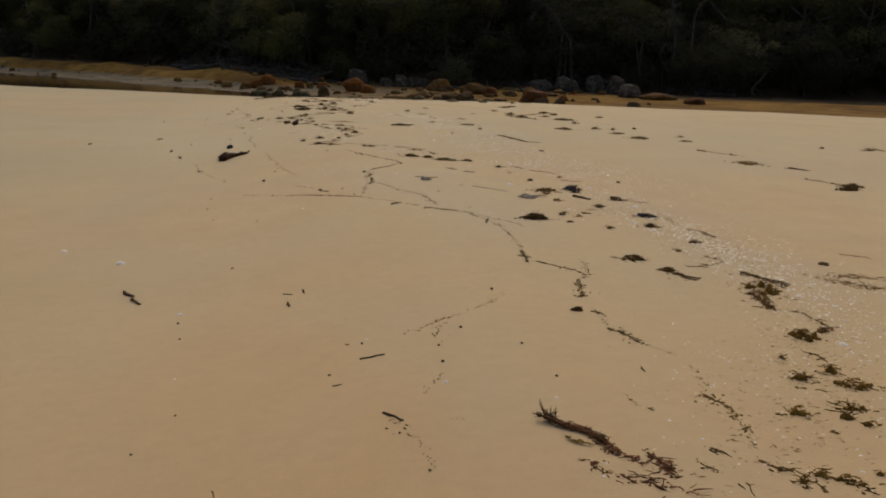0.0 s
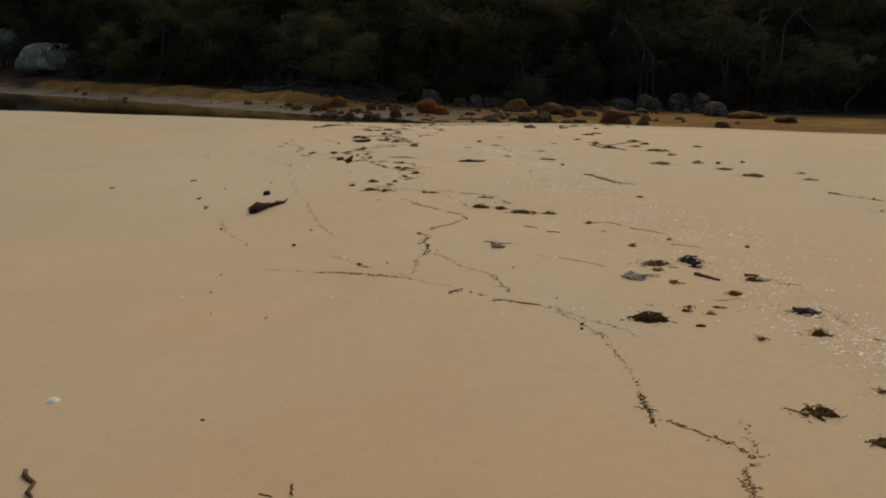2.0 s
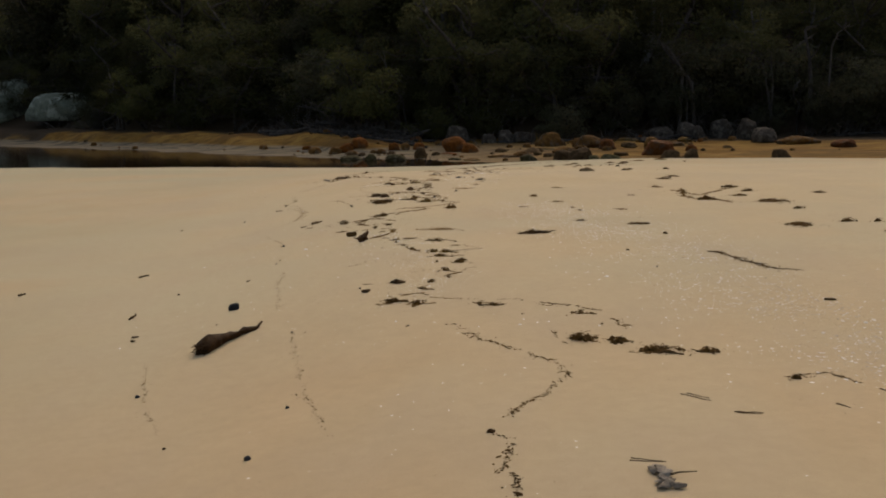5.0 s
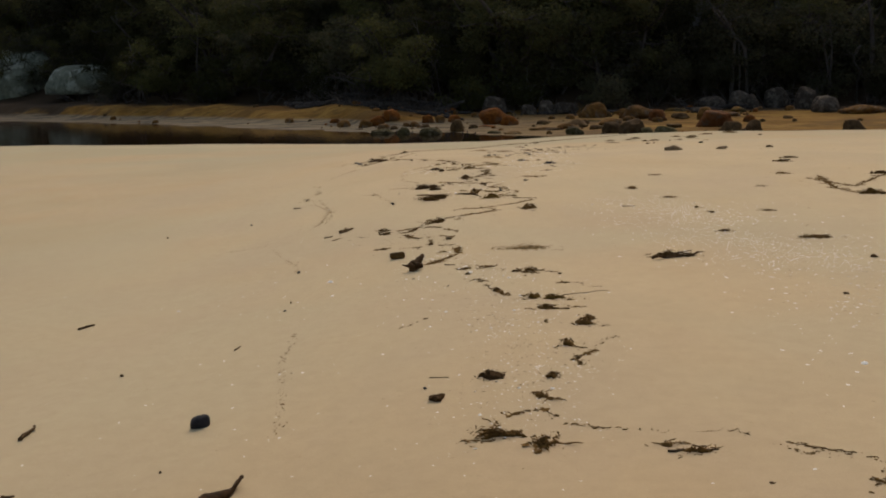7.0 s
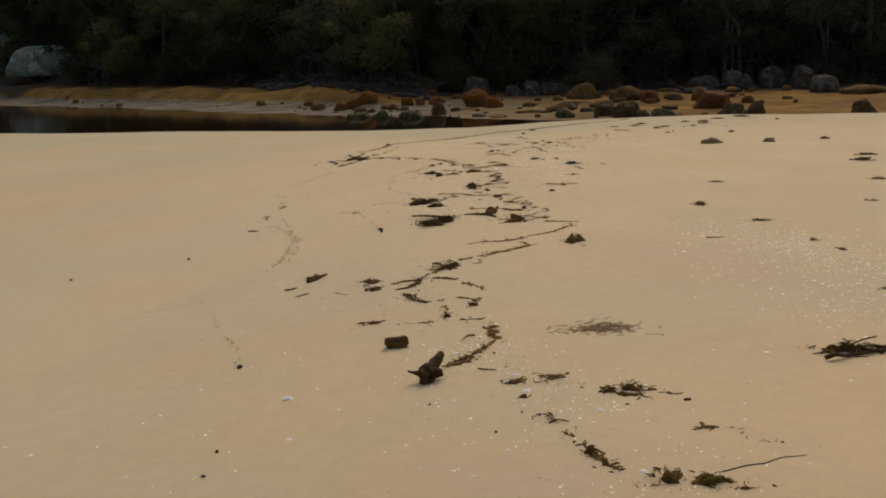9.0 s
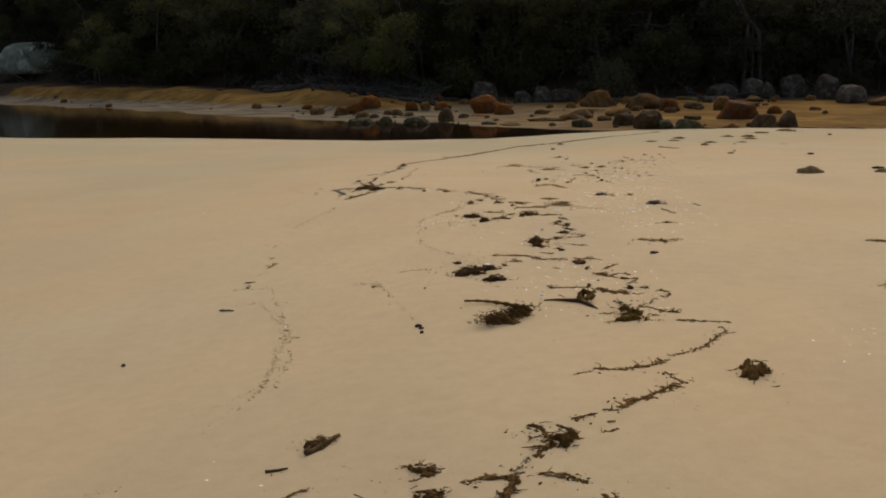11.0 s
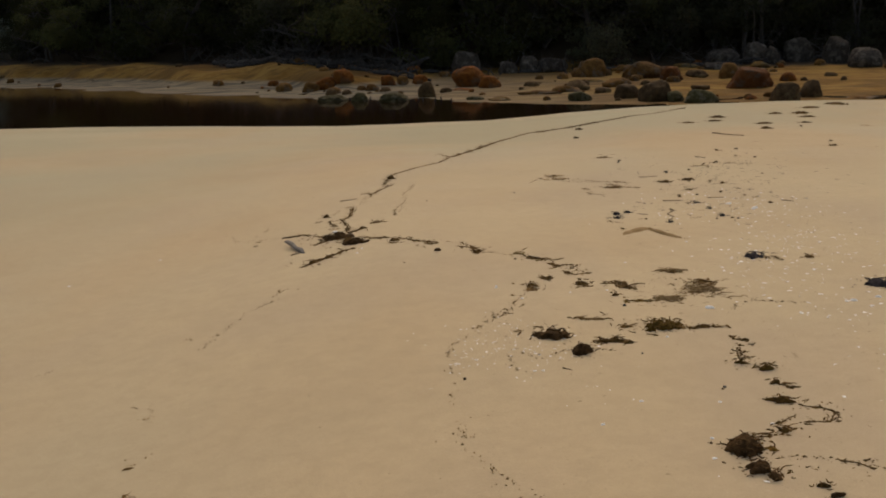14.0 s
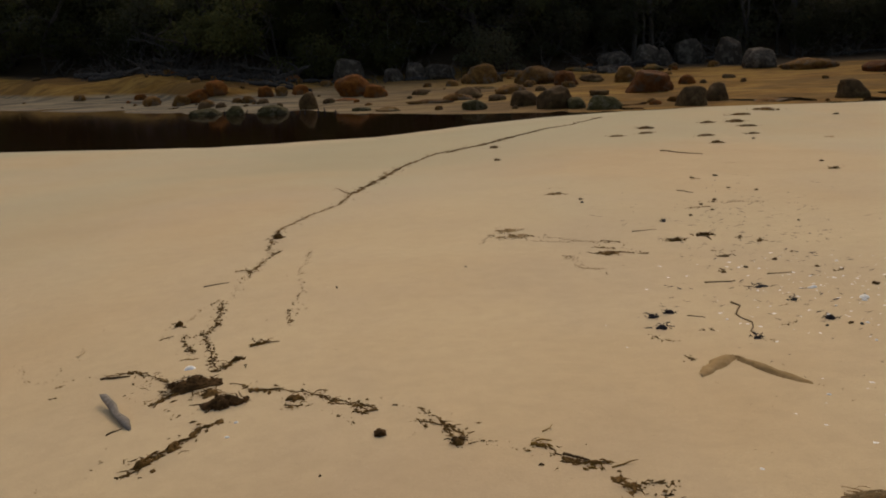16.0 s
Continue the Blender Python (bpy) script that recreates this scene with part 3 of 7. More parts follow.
log(0.103, (-14.1, 82.3, -0.70), (-11.8, 82.3, -1.03))
log(0.082, (-21.5, 87.7, -1.26), (-19.0, 87.7, -0.83))


# bare tangles of dead scrub under the crowns
def dead_scrub(x, y, high, stems, seed):
    rng = random.Random(seed)
    ob = thing("dead_shrub", "bare grey tangle of dead scrub below the trees", "shrub", (x, y, bare(x, y)), "dead scrub of the far bank")
    for _ in range(stems):
        verts, faces = [], []
        a = rng.uniform(0, 6.283)
        stem = wander(rng, (0.2 * math.cos(a), 0.2 * math.sin(a), -0.1), (math.cos(a) * 0.9, math.sin(a) * 0.5 - 0.2, rng.uniform(0.3, 1.0)), high * rng.uniform(0.7, 1.3), 7, 0.22, 0.03)
        r = 0.018 + 0.014 * high * rng.random()
        tube(verts, faces, stem, [r * (1 - 0.11 * n) for n in range(8)], 5)
        for n in range(4):
            twig = wander(rng, stem[rng.randint(2, 6)], (rng.gauss(0, 1), rng.gauss(-0.2, 0.6), rng.gauss(0.1, 0.6)), high * rng.uniform(0.25, 0.6), 5, 0.3)
            tube(verts, faces, twig, [r * (0.5 - 0.08 * i) for i in range(6)], 4)
        part("stem", mesh_from("stem", verts, faces, DEAD), ob)


rng = random.Random(23)
for n in range(46):
    x = rng.uniform(-19, -6) if n < 20 else rng.uniform(-50, 28)
    dead_scrub(x, tree_edge(x) + rng.uniform(0.2, 2.2), rng.uniform(1.2, 2.6), rng.randint(3, 5), 300 + n)
for n in range(11):
    x = rng.uniform(-21, -8)
    f, long = tree_edge(x), rng.uniform(1.2, 3.0)
    a, z = rng.uniform(-0.35, 0.35), rng.uniform(0.02, 0.25)
    y = f - rng.uniform(0.2, 2.4)
    log(rng.uniform(0.06, 0.13), (x, y, bare(x, y) + 0.05), (x + long, y - 0.6 * long * (x < -10) + a, bare(x + long, y - 0.6 * long * (x < -10) + a) + z))


# more of the tangle where it spills down over the bank
for n in range(26):
    x = rng.uniform(-19, -8)
    dead_scrub(x, tree_edge(x) - rng.uniform(0.0, 4.2), rng.uniform(0.7, 1.5), rng.randint(3, 4), 400 + n)
for n in range(12):
    x, long = rng.uniform(-20, -9), rng.uniform(1.5, 3.6)
    y = tree_edge(x) - rng.uniform(1.0, 5.0)
    z = rng.uniform(0.05, 0.45)
    log(rng.uniform(0.06, 0.15), (x, y, bare(x, y) + 0.06), (x + long, y - 0.5 * long, bare(x + long, y - 0.5 * long) + z))

for n in range(22):
    x = rng.uniform(-5, 24)
    dead_scrub(x, tree_edge(x) - rng.uniform(0.2, 2.6), rng.uniform(0.6, 1.4), rng.randint(2, 4), 500 + n)
for n in range(8):
    x, long = rng.uniform(-4, 20), rng.uniform(1.2, 3.0)
    y = tree_edge(x) - rng.uniform(0.3, 2.2)
    log(rng.uniform(0.06, 0.12), (x, y, bare(x, y) + 0.06), (x + long, y + rng.uniform(-0.3, 0.5), bare(x + long, y) + rng.uniform(0.05, 0.35)))


# short mangrove shoots along the far waterline
rng = random.Random(6)
for n in range(16):
    x = -10.6 + 0.34 * n + rng.uniform(-0.1, 0.1)
    y = far_edge(x) + 0.35 + rng.uniform(-0.1, 0.1)
    high = rng.uniform(0.08, 0.18)
    verts, faces = [], []
    tube(verts, faces, wander(rng, (0, 0, -0.03), (0, 0, 1), high + 0.03, 3, 0.12), (0.03, 0.03, 0.025, 0.012), 6)
    ob = new("mangrove_shoot", mesh_from("mangrove_shoot", verts, faces, DARK_LOG))
    ob.location = (x, y, bare(x, y))
    tagged(ob, "short dark mangrove shoot at the waterline", "shoot", "shoots along the channel")


# what the tide left on the bar
WRACK = {
    "weed": natural("dark_seaweed", (0.051, 0.027, 0.008), (0.191, 0.100, 0.026), 0.9, 45, 0.9, 0.006, shift=0.3),
    "brown": natural("brown_seaweed", (0.092, 0.049, 0.014), (0.223, 0.120, 0.036), 0.9, 45, 0.8, 0.005, shift=0.25),
    "olive": natural("olive_seaweed", (0.063, 0.035, 0.007), (0.195, 0.108, 0.024), 0.9, 45, 0.9, 0.006, shift=0.2),
    "torn": natural("torn_seaweed", (0.092, 0.050, 0.010), (0.300, 0.163, 0.034), 0.9, 45, 0.8, 0.005, shift=0.25),
    "faded": natural("faded_seaweed", (0.167, 0.100, 0.037), (0.315, 0.194, 0.080), 0.9, 45, 0.8, 0.004, shift=0.25),
    "strewn": natural("strewn_seaweed", (0.075, 0.041, 0.013), (0.223, 0.124, 0.039), 0.9, 45, 0.8, 0.004, shift=0.3),
    "rust": natural("rusty_silt", (0.270, 0.165, 0.066), (0.38, 0.250, 0.118), 0.9, 35, 0.5, 0.003, shift=0.1),
    "black": natural("black_seaweed", (0.016, 0.012, 0.012), (0.062, 0.048, 0.048), 0.7, 40, 0.8, 0.005, shift=0.2),
    "clod": natural("peaty_clod", (0.036, 0.019, 0.007), (0.144, 0.075, 0.027), 0.9, 45, 1.0, 0.008, shift=0.3),
}
WOOD = natural("wet_driftwood", (0.025, 0.013, 0.005), (0.110, 0.056, 0.022), 0.7, 18, 0.8, 0.004, stretch=(1, 4, 4), shift=0.3)
STICK = natural("thin_driftwood", (0.034, 0.020, 0.009), (0.135, 0.080, 0.036), 0.8, 22, 0.8, 0.003, stretch=(1, 4, 4), shift=0.35)
OLIVE_WOOD = natural("olive_driftwood", (0.050, 0.027, 0.008), (0.185, 0.102, 0.030), 0.7, 16, 0.7, 0.004, shift=0.2)
GREY_WOOD = natural("weathered_driftwood", (0.13, 0.108, 0.086), (0.36, 0.302, 0.242), 0.85, 20, 0.8, 0.004, stretch=(1, 5, 5))
DEAD_LEAF = natural("dead_leaf", (0.100, 0.072, 0.050), (0.520, 0.430, 0.320), 0.8, 25, 0.4, 0.002, shift=0.35)
RED_FIBRE = natural("red_brown_fibre", (0.064, 0.027, 0.013), (0.285, 0.120, 0.052), 0.8, 40, 0.5, 0.002)
WRACK["fibre"] = RED_FIBRE
SLATE = natural("dark_slate", (0.021, 0.020, 0.021), (0.062, 0.058, 0.060), 0.6, 30, 0.5, 0.003, shift=0.2)
DULL_SHELL = natural("dull_shell", (0.442, 0.351, 0.247), (0.780, 0.676, 0.533), 0.6, 60, 0.4, 0.001, shift=0.1)
SHELL = natural("bleached_shell", (0.760, 0.690, 0.580), (0.980, 0.940, 0.850), 0.5, 60, 0.4, 0.001, shift=0.12)


def crumb(verts, faces, rng, p, long, wide, thick, a):
    """A small spindle-shaped flake that lies at the angle a."""
    n, c, s = len(verts), math.cos(a), math.sin(a)
    lift = rng.gauss(0, 0.12) * long
    for u, v, w in ((-0.5, 0, 0), (0.5, 0, 0), (rng.uniform(-0.2, 0.2), 0.5, 0), (rng.uniform(-0.2, 0.2), -0.5, 0), (0, 0, 0.6), (0, 0, -0.4)):
        verts.append((p[0] + c * u * long - s * v * wide, p[1] + s * u * long + c * v * wide, p[2] + w * thick + u * lift))
    for a, b in ((0, 2), (2, 1), (1, 3), (3, 0)):
        faces += [(n + a, n + 4, n + b), (n + a, n + b, n + 5)]


def strand(verts, faces, rng, p, long, r, a, rise=0.0):
    """A thin bent ribbon of weed."""
    line = wander(rng, p, (math.cos(a), math.sin(a), rise), long, 4, 0.35)
    line = [Vector((q.x, q.y, min(max(q.z, p[2] - 0.004), p[2] + 0.006))) for q in line]
    tube(verts, faces, line, (r, r, r * 0.9, r * 0.7, r * 0.3), 3)


def matted(verts, faces, seed, long, deep, high, turn, at, ragged=0.5, calm=1.0):
    """A solid low mat of weed with a torn outline, thickest in its middle."""
    rings, spokes = (9, 34) if long > 0.09 else (5, 18)
    n, c, s = len(verts), math.cos(turn), math.sin(turn)
    verts.append((at[0], at[1], at[2] + high * max(0.3, 1 - 0.35 * calm + 0.9 * calm * noise.noise(Vector((0, 0, seed * 0.5))))))
    for i in range(1, rings + 1):
        r = i / rings
        for j in range(spokes):
            a = 2 * math.pi * j / spokes
            q = Vector((math.cos(a) * 1.2, math.sin(a) * 1.2, seed * 0.37))
            edge = 0.82 + ragged * noise.noise(q) + 0.75 * ragged * noise.noise(q * 3.1) + 0.5 * ragged * noise.noise(q * 7.0)
            u, v = r * max(0.15, edge) * math.cos(a) * long / 2, r * max(0.15, edge) * math.sin(a) * deep / 2
            bumps = 1 - 0.35 * calm + 0.9 * calm * noise.noise(Vector((u * 38 * calm, v * 38 * calm, seed * 0.5))) + 0.5 * calm * noise.noise(Vector((u * 95 * calm, v * 95 * calm, seed)))
            z = high * max(0.0, 1 - r ** 2.5) * max(0.12, bumps) - (0.004 if i == rings else 0.0)
            verts.append((at[0] + c * u - s * v, at[1] + s * u + c * v, at[2] + z))
    verts[n] = (at[0], at[1], sum(v[2] for v in verts[n + 1:n + 1 + spokes]) / spokes)
    for j in range(spokes):
        faces.append((n, n + 1 + j, n + 1 + (j + 1) % spokes))
    for i in range(rings - 1):
        for j in range(spokes):
            a, b = n + 1 + i * spokes + j, n + 1 + i * spokes + (j + 1) % spokes
            faces.append((a, a + spokes, b + spokes, b))


count = itertools.count(100)
# kind: half width, usual scrap, scraps a metre, fullness, share of mats, look, label
LINES = {"fine": (0.009, 0.0085, 135, 0.40, 0.0, "strewn", "faint wrack line of dark seaweed crumbs on sand"),
         "faint": (0.010, 0.0085, 110, 0.36, 0.0, "faded", "faint pale-brown line of weed crumbs on sand"),
         "mid": (0.011, 0.0125, 190, 0.55, 0.01, "strewn", "wrack line of dark seaweed scraps on sand"),
         "thick": (0.015, 0.018, 290, 0.75, 0.11, "brown", "thick wrack line of tangled brown seaweed on sand"),
         "brown": (0.018, 0.018, 240, 0.55, 0.08, "torn", "wrack line of golden-brown seaweed scraps on sand"),
         "black": (0.012, 0.013, 230, 0.50, 0.02, "weed", "dark wrack line of small seaweed scraps on sand"),
         "fibre": (0.018, 0.016, 330, 0.42, 0.03, "fibre", "torn red-brown fibre scraps strewn along the sand"),
         "dark": (0.022, 0.025, 170, 0.55, 0.05, "strewn", "dark wrack line of seaweed scraps on sand"),
         "smear": (0.034, 0.016, 300, 0.50, 0.03, "faded", "flat smear of brown dried weed on sand"),
         "rust": (0.070, 0.016, 600, 0.45, 0.03, "rust", "rust-brown band of fine weed litter on sand")}


def wrack(kind, *knots):
    """A broken, jagged trail of weed scraps, strands and small mats through the knots."""
    half, usual, per, full, mats, look_of, label = LINES[kind]
    seed = next(count)
    rng = random.Random(seed)
    verts, faces = [], []
    x0, y0 = knots[0]
    z0 = bare(x0, y0)
    way, s, thread = 0.012, 0.0, []

    def spin():
        """Lays the thread gathered so far."""
        if len(thread) > 3:
            tube(verts, faces, [q for q, _ in thread], [r for _, r in thread], 4, 0.7)
        thread.clear()

    for (ax, ay), (bx, by) in zip(knots, knots[1:]):
        long = math.hypot(bx - ax, by - ay)
        steps = max(1, int(long / way))
        side, turn = (-(by - ay) / max(long, 1e-6), (bx - ax) / max(long, 1e-6)), math.atan2(by - ay, bx - ax)
        for n in range(steps):
            u, s = (n + 0.5) / steps, s + long / steps
            sway = 0.026 * noise.noise(Vector((s * 6.0, seed * 1.3, 0))) + 0.016 * noise.noise(Vector((s * 19.0, seed * 2.3, 5)))
            there = full + 0.6 * noise.noise(Vector((s * 5.0, seed * 0.7, 0))) + 0.5 * noise.noise(Vector((s * 17.0, seed * 0.9, 3)))
            if there <= 0.3:
                spin()
            if there <= 0:
                continue
            cx, cy = ax + (bx - ax) * u + side[0] * sway, ay + (by - ay) * u + side[1] * sway
            if there > 0.3 and kind in ("mid", "thick", "brown", "fibre"):
                px, py, r = cx + rng.gauss(0, 0.003), cy + rng.gauss(0, 0.003), usual * 0.13 * min(1.6, 0.5 + there)
                thread.append((Vector((px - x0, py - y0, bare(px, py) - z0 + 0.5 * r + 0.004 * max(0.0, noise.noise(Vector((s * 30.0, seed, 1)))))), r))
            for _ in range(int(per * long / steps * min(1.3, 1.5 * there) + rng.random())):
                off = rng.gauss(0, half * 0.7) if rng.random() > 0.10 else rng.gauss(0, half * 2.5 + 0.012)
                px, py = cx + side[0] * off + rng.gauss(0, 0.006), cy + side[1] * off + rng.gauss(0, 0.006)
                size = min(usual * 3.2, usual * math.exp(rng.gauss(0, 0.5)))
                p, a = (px - x0, py - y0, bare(px, py) - z0 + 0.001), turn + rng.gauss(0, 0.75)
                if rng.random() < (0.45 if kind == "fibre" else 0.12):
                    strand(verts, faces, rng, p, size * 2.4, max(0.0011, size * 0.09), a, rng.uniform(0.0, 0.3))
                else:
                    crumb(verts, faces, rng, p, size, size * rng.uniform(0.3, 0.65), min(0.007, size * rng.uniform(0.2, 0.42)), a)
            if rng.random() < mats * min(1.0, 1.6 * there):
                l = usual * rng.uniform(1.6, 4.0)
                off = rng.gauss(0, half * 0.4)
                px, py = cx + side[0] * off, cy + side[1] * off
                matted(verts, faces, seed + s, l, l * rng.uniform(0.35, 0.7), min(0.016, l * rng.uniform(0.14, 0.26)), turn + rng.gauss(0, 0.4), (px - x0, py - y0, bare(px, py) - z0), 0.7)
    spin()
    if not faces:
        return
    ob = new("seaweed_line", mesh_from("seaweed_line", verts, faces, WRACK[look_of], False))
    ob.location = (x0, y0, z0)
    tagged(ob, label, "seaweed", "wrack lines of the bar", "stuff")


CLUMPS = {"weed": ("seaweed_clump", "tangled clump of dark brown seaweed on sand", "seaweed"),
          "brown": ("seaweed_clump", "flat spread of brown dried seaweed on sand", "seaweed"),
          "torn": ("seaweed_scraps", "torn golden-brown seaweed scraps strewn on sand", "seaweed"),
          "olive": ("seaweed_clump", "heap of olive-brown seaweed on sand", "seaweed"),
          "rust": ("silt_patch", "rust-coloured patch of weed litter on sand", "debris"),
          "black": ("seaweed_clump", "glossy black crinkled seaweed clump on sand", "seaweed"),
          "heap": ("seaweed_heap", "dense bumpy heap of dark brown seaweed on sand", "seaweed"),
          "clod": ("peat_clod", "dark lump of matted weed and peat on sand", "debris")}


def clump(kind, x, y, long, deep, high, turn):
    if kind == "leaves":
        return leaf_pile(x, y, long, deep, turn)
    if kind == "wood":
        return wood_lump(x, y, long, deep, high, turn)
    if kind == "wisp":
        return wisps(x, y, long, deep, turn)
    seed = next(count)
    rng = random.Random(seed)
    name, label, category = CLUMPS[kind]
    mat = WRACK["clod" if kind == "heap" else kind]
    high = min(max(0.006, high * {"clod": 0.7, "heap": 1.1, "brown": 0.6, "rust": 0.25}.get(kind, 0.9)), {"clod": 0.055, "heap": 0.055, "rust": 0.02}.get(kind, 0.05))
    verts, faces, tufts = [], [], []
    if kind == "clod":
        body = lump(long * 0.92, deep * 0.95, high * 1.1, seed, mat, 3, 0.8, 0.12, name)
        crinkle = lambda v, k: Vector((noise.noise(v * k), noise.noise(v * k + Vector((9, 0, 0))), noise.noise(v * k + Vector((0, 9, 0)))))
        verts, faces = [tuple(v.co + 0.05 * long * crinkle(v.co + Vector((seed, 0, 0)), 3.2 / long) + 0.03 * long * crinkle(v.co, 9.0 / long)) for v in body.vertices], [tuple(p.vertices) for p in body.polygons]
        bpy.data.meshes.remove(body)
    else:
        if kind != "torn" or long <= 0.10:
            matted(verts, faces, seed, long * (1.15 if kind == "heap" else 0.86), deep * (1.0 if kind == "heap" else 0.82), high, 0.0, (long * rng.uniform(-0.1, 0.1), 0, 0), *((0.42, 0.55) if kind == 'heap' else (0.62, 0.8)))
        for n in range(0 if long <= 0.10 else int(3 + min(9, long * 60)) if kind == "torn" else 2 + int(min(6, long * 26))):
            a, r = rng.uniform(0, 6.283), rng.uniform(0.08 if kind == "torn" else 0.26, 0.52)
            tv, tf = [], []
            matted(tv, tf, seed + 31 * (n + 1), long * rng.uniform(0.14, 0.34), deep * rng.uniform(0.12, 0.32), high * rng.uniform(0.4, 0.8), rng.uniform(-0.7, 0.7), (math.cos(a) * long * r, math.sin(a) * deep * r, 0), 0.75)
            tufts.append((tv, tf))
    core = (verts, faces)
    verts, faces = [], []
    few = {"clod": 0.3, "rust": 0.5, "brown": 0.6, "weed": 0.8}.get(kind, 1.0)
    for n in range(int(1.5 * few * min(240, 8 + long * 100 + long * deep * 2600))):
        a = rng.uniform(0, 6.283)
        r = (rng.uniform(1.0, 1.9) if rng.random() < 0.22 else 1.05 * math.sqrt(rng.random())) * (1 + 0.4 * noise.noise(Vector((math.cos(a) * 1.7, math.sin(a) * 1.7, seed * 0.9))))
        p = (r * math.cos(a) * long / 2, r * math.sin(a) * deep / 2, max(0.0, high * (1 - r ** 2.5)) * 0.95 + 0.002)
        size = rng.uniform(0.010, 0.040) * min(1.0, 0.45 + long * 3)
        if rng.random() < 0.35 and kind != "clod":
            strand(verts, faces, rng, p, size * 1.6, rng.uniform(0.0014, 0.0030), rng.uniform(0, 6.283), 0.0)
        else:
            size *= 0.5
            crumb(verts, faces, rng, p, size, size * rng.uniform(0.3, 0.6), size * 0.2, rng.uniform(0, 6.283))
    at = (x, y, bare(x, y) - 0.002)
    ob = thing(name, label, category, at, "clumps on the bar", turn)
    if core[0]:
        part("mass", mesh_from("mass", *core, mat), ob)
    for tv, tf in tufts:
        part("tuft", mesh_from("tuft", tv, tf, mat), ob)
    part("fronds", mesh_from("fronds", verts, faces, mat, False), ob)
    return ob


def wisps(x, y, long, deep, turn):
    """A loose spread of thin curling strands."""
    seed = next(count)
    rng = random.Random(seed)
    ob = thing("weed_wisps", "loose spread of thin curling brown weed on sand", "seaweed", (x, y, bare(x, y)), "", turn)
    for look_of, number, wide in (("rust", 150, 0.30), ("faded", 50, 0.22)):
        verts, faces = [], []
        for _ in range(int(number * (0.5 + 1.5 * long))):
            p = Vector((rng.gauss(0, long * wide), rng.gauss(0, deep * wide), 0.003))
            line = wander(rng, p, (rng.choice((-1, 1)), rng.gauss(0, 0.35), 0), rng.uniform(0.02, 0.09), 6, 0.45)
            high = rng.uniform(0.001, 0.006)
            line = [Vector((q.x, q.y, 0.002 + high * math.sin(math.pi * n / 6))) for n, q in enumerate(line)]
            tube(verts, faces, line, [0.0022 * (1 - 0.1 * n) for n in range(7)], 4, 0.4)
        tagged(part("tangle", mesh_from("tangle", verts, faces, WRACK[look_of], False), ob), kind="stuff")


def leaf_pile(x, y, long, deep, turn):
    """A heap of large crumpled dead leaves with a bare stalk."""
    seed = next(count)
    rng = random.Random(seed)
    ob = thing("leaf_pile", "crumpled grey-brown dead leaves lying on sand", "leaves", (x, y, bare(x, y)), "", turn)
    for n in range(11):
        verts, faces = [], []
        l, w, kink = rng.uniform(0.34, 0.56) * long, rng.uniform(0.22, 0.36) * long, rng.uniform(0.006, 0.013)
        for i in range(9):
            u = i / 8
            for j in range(7):
                v = (j / 6 - 0.5) * (0.15 + math.sin(math.pi * (0.04 + 0.92 * u)) * (1 + 0.25 * noise.noise(Vector((u * 5, j, n + seed))))) * w
                q = Vector((u * l * 32, v * 32, n * 3.7 + seed))
                verts.append(((u - 0.5) * l, v + 0.004 * noise.noise(q), 0.012 - 1.1 * v * v / w + kink * noise.noise(q) + 0.6 * kink * noise.noise(q * 2.3)))
        for i in range(8):
            for j in range(6):
                k = i * 7 + j
                faces.append((k, k + 1, k + 8, k + 7))
        leaf = part("leaf", mesh_from("leaf", verts, faces, DEAD_LEAF), ob)
        leaf.matrix_basis = pose(rng.uniform(-0.32, 0.32) * long, rng.uniform(-0.42, 0.42) * deep, 0.001 * n, rng.gauss(0, 6), rng.gauss(0, 4), rng.uniform(0, 360))
        thick = leaf.modifiers.new("thickness", "SOLIDIFY")
        thick.thickness = 0.0014
    verts, faces = [], []
    line = wander(rng, (0.1 * long, 0.05 * deep, 0.012), (1, -0.1, 0.02), 0.8 * long, 6, 0.12)
    tube(verts, faces, [Vector((q.x, q.y, min(0.02, max(0.004, q.z)))) for q in line], [0.0045 - 0.0004 * n for n in range(7)], 6)
    part("stalk", mesh_from("stalk", verts, faces, STICK), ob, "thin dark bare stalk")


def wood_lump(x, y, long, deep, high, turn):
    seed = next(count)
    ob = new("driftwood_knot", lump(long, deep, high, seed, OLIVE_WOOD, 3, 0.75, 0.1, "driftwood_knot"))
    ob.matrix_basis = pose(x, y, bare(x, y) - 0.006, 0, 0, turn)
    return tagged(ob, "rounded olive-brown driftwood knot on sand", "driftwood")


def stick(x0, y0, x1, y1, r):
    """A crooked twig that lies from one end to the other."""
    seed = next(count)
    rng = random.Random(seed)
    a, b = Vector((x0, y0, bare(x0, y0) + r * 0.5)), Vector((x1, y1, bare(x1, y1) + r * 0.6))
    long = (b - a).length
    verts, faces, line = [], [], []
    for n in range(9):
        p = a.lerp(b, n / 8) - a
        side = 0.10 * long * noise.noise(Vector((n * 0.45, seed * 1.7, 0)))
        line.append(p + Vector((-(b - a).y, (b - a).x, 0)).normalized() * side + Vector((0, 0, rng.uniform(-0.1, 0.25) * r)))
    tube(verts, faces, line, [r * (1.05 - 0.07 * n) * rng.uniform(0.85, 1.15) for n in range(9)], 6, 0.8)
    ob = new("stick", mesh_from("stick", verts, faces, STICK))
    ob.location = a
    return tagged(ob, "short dark wet stick lying on sand" if long < 0.3 else "long thin dark branch lying on sand", "stick", "sticks on the bar")


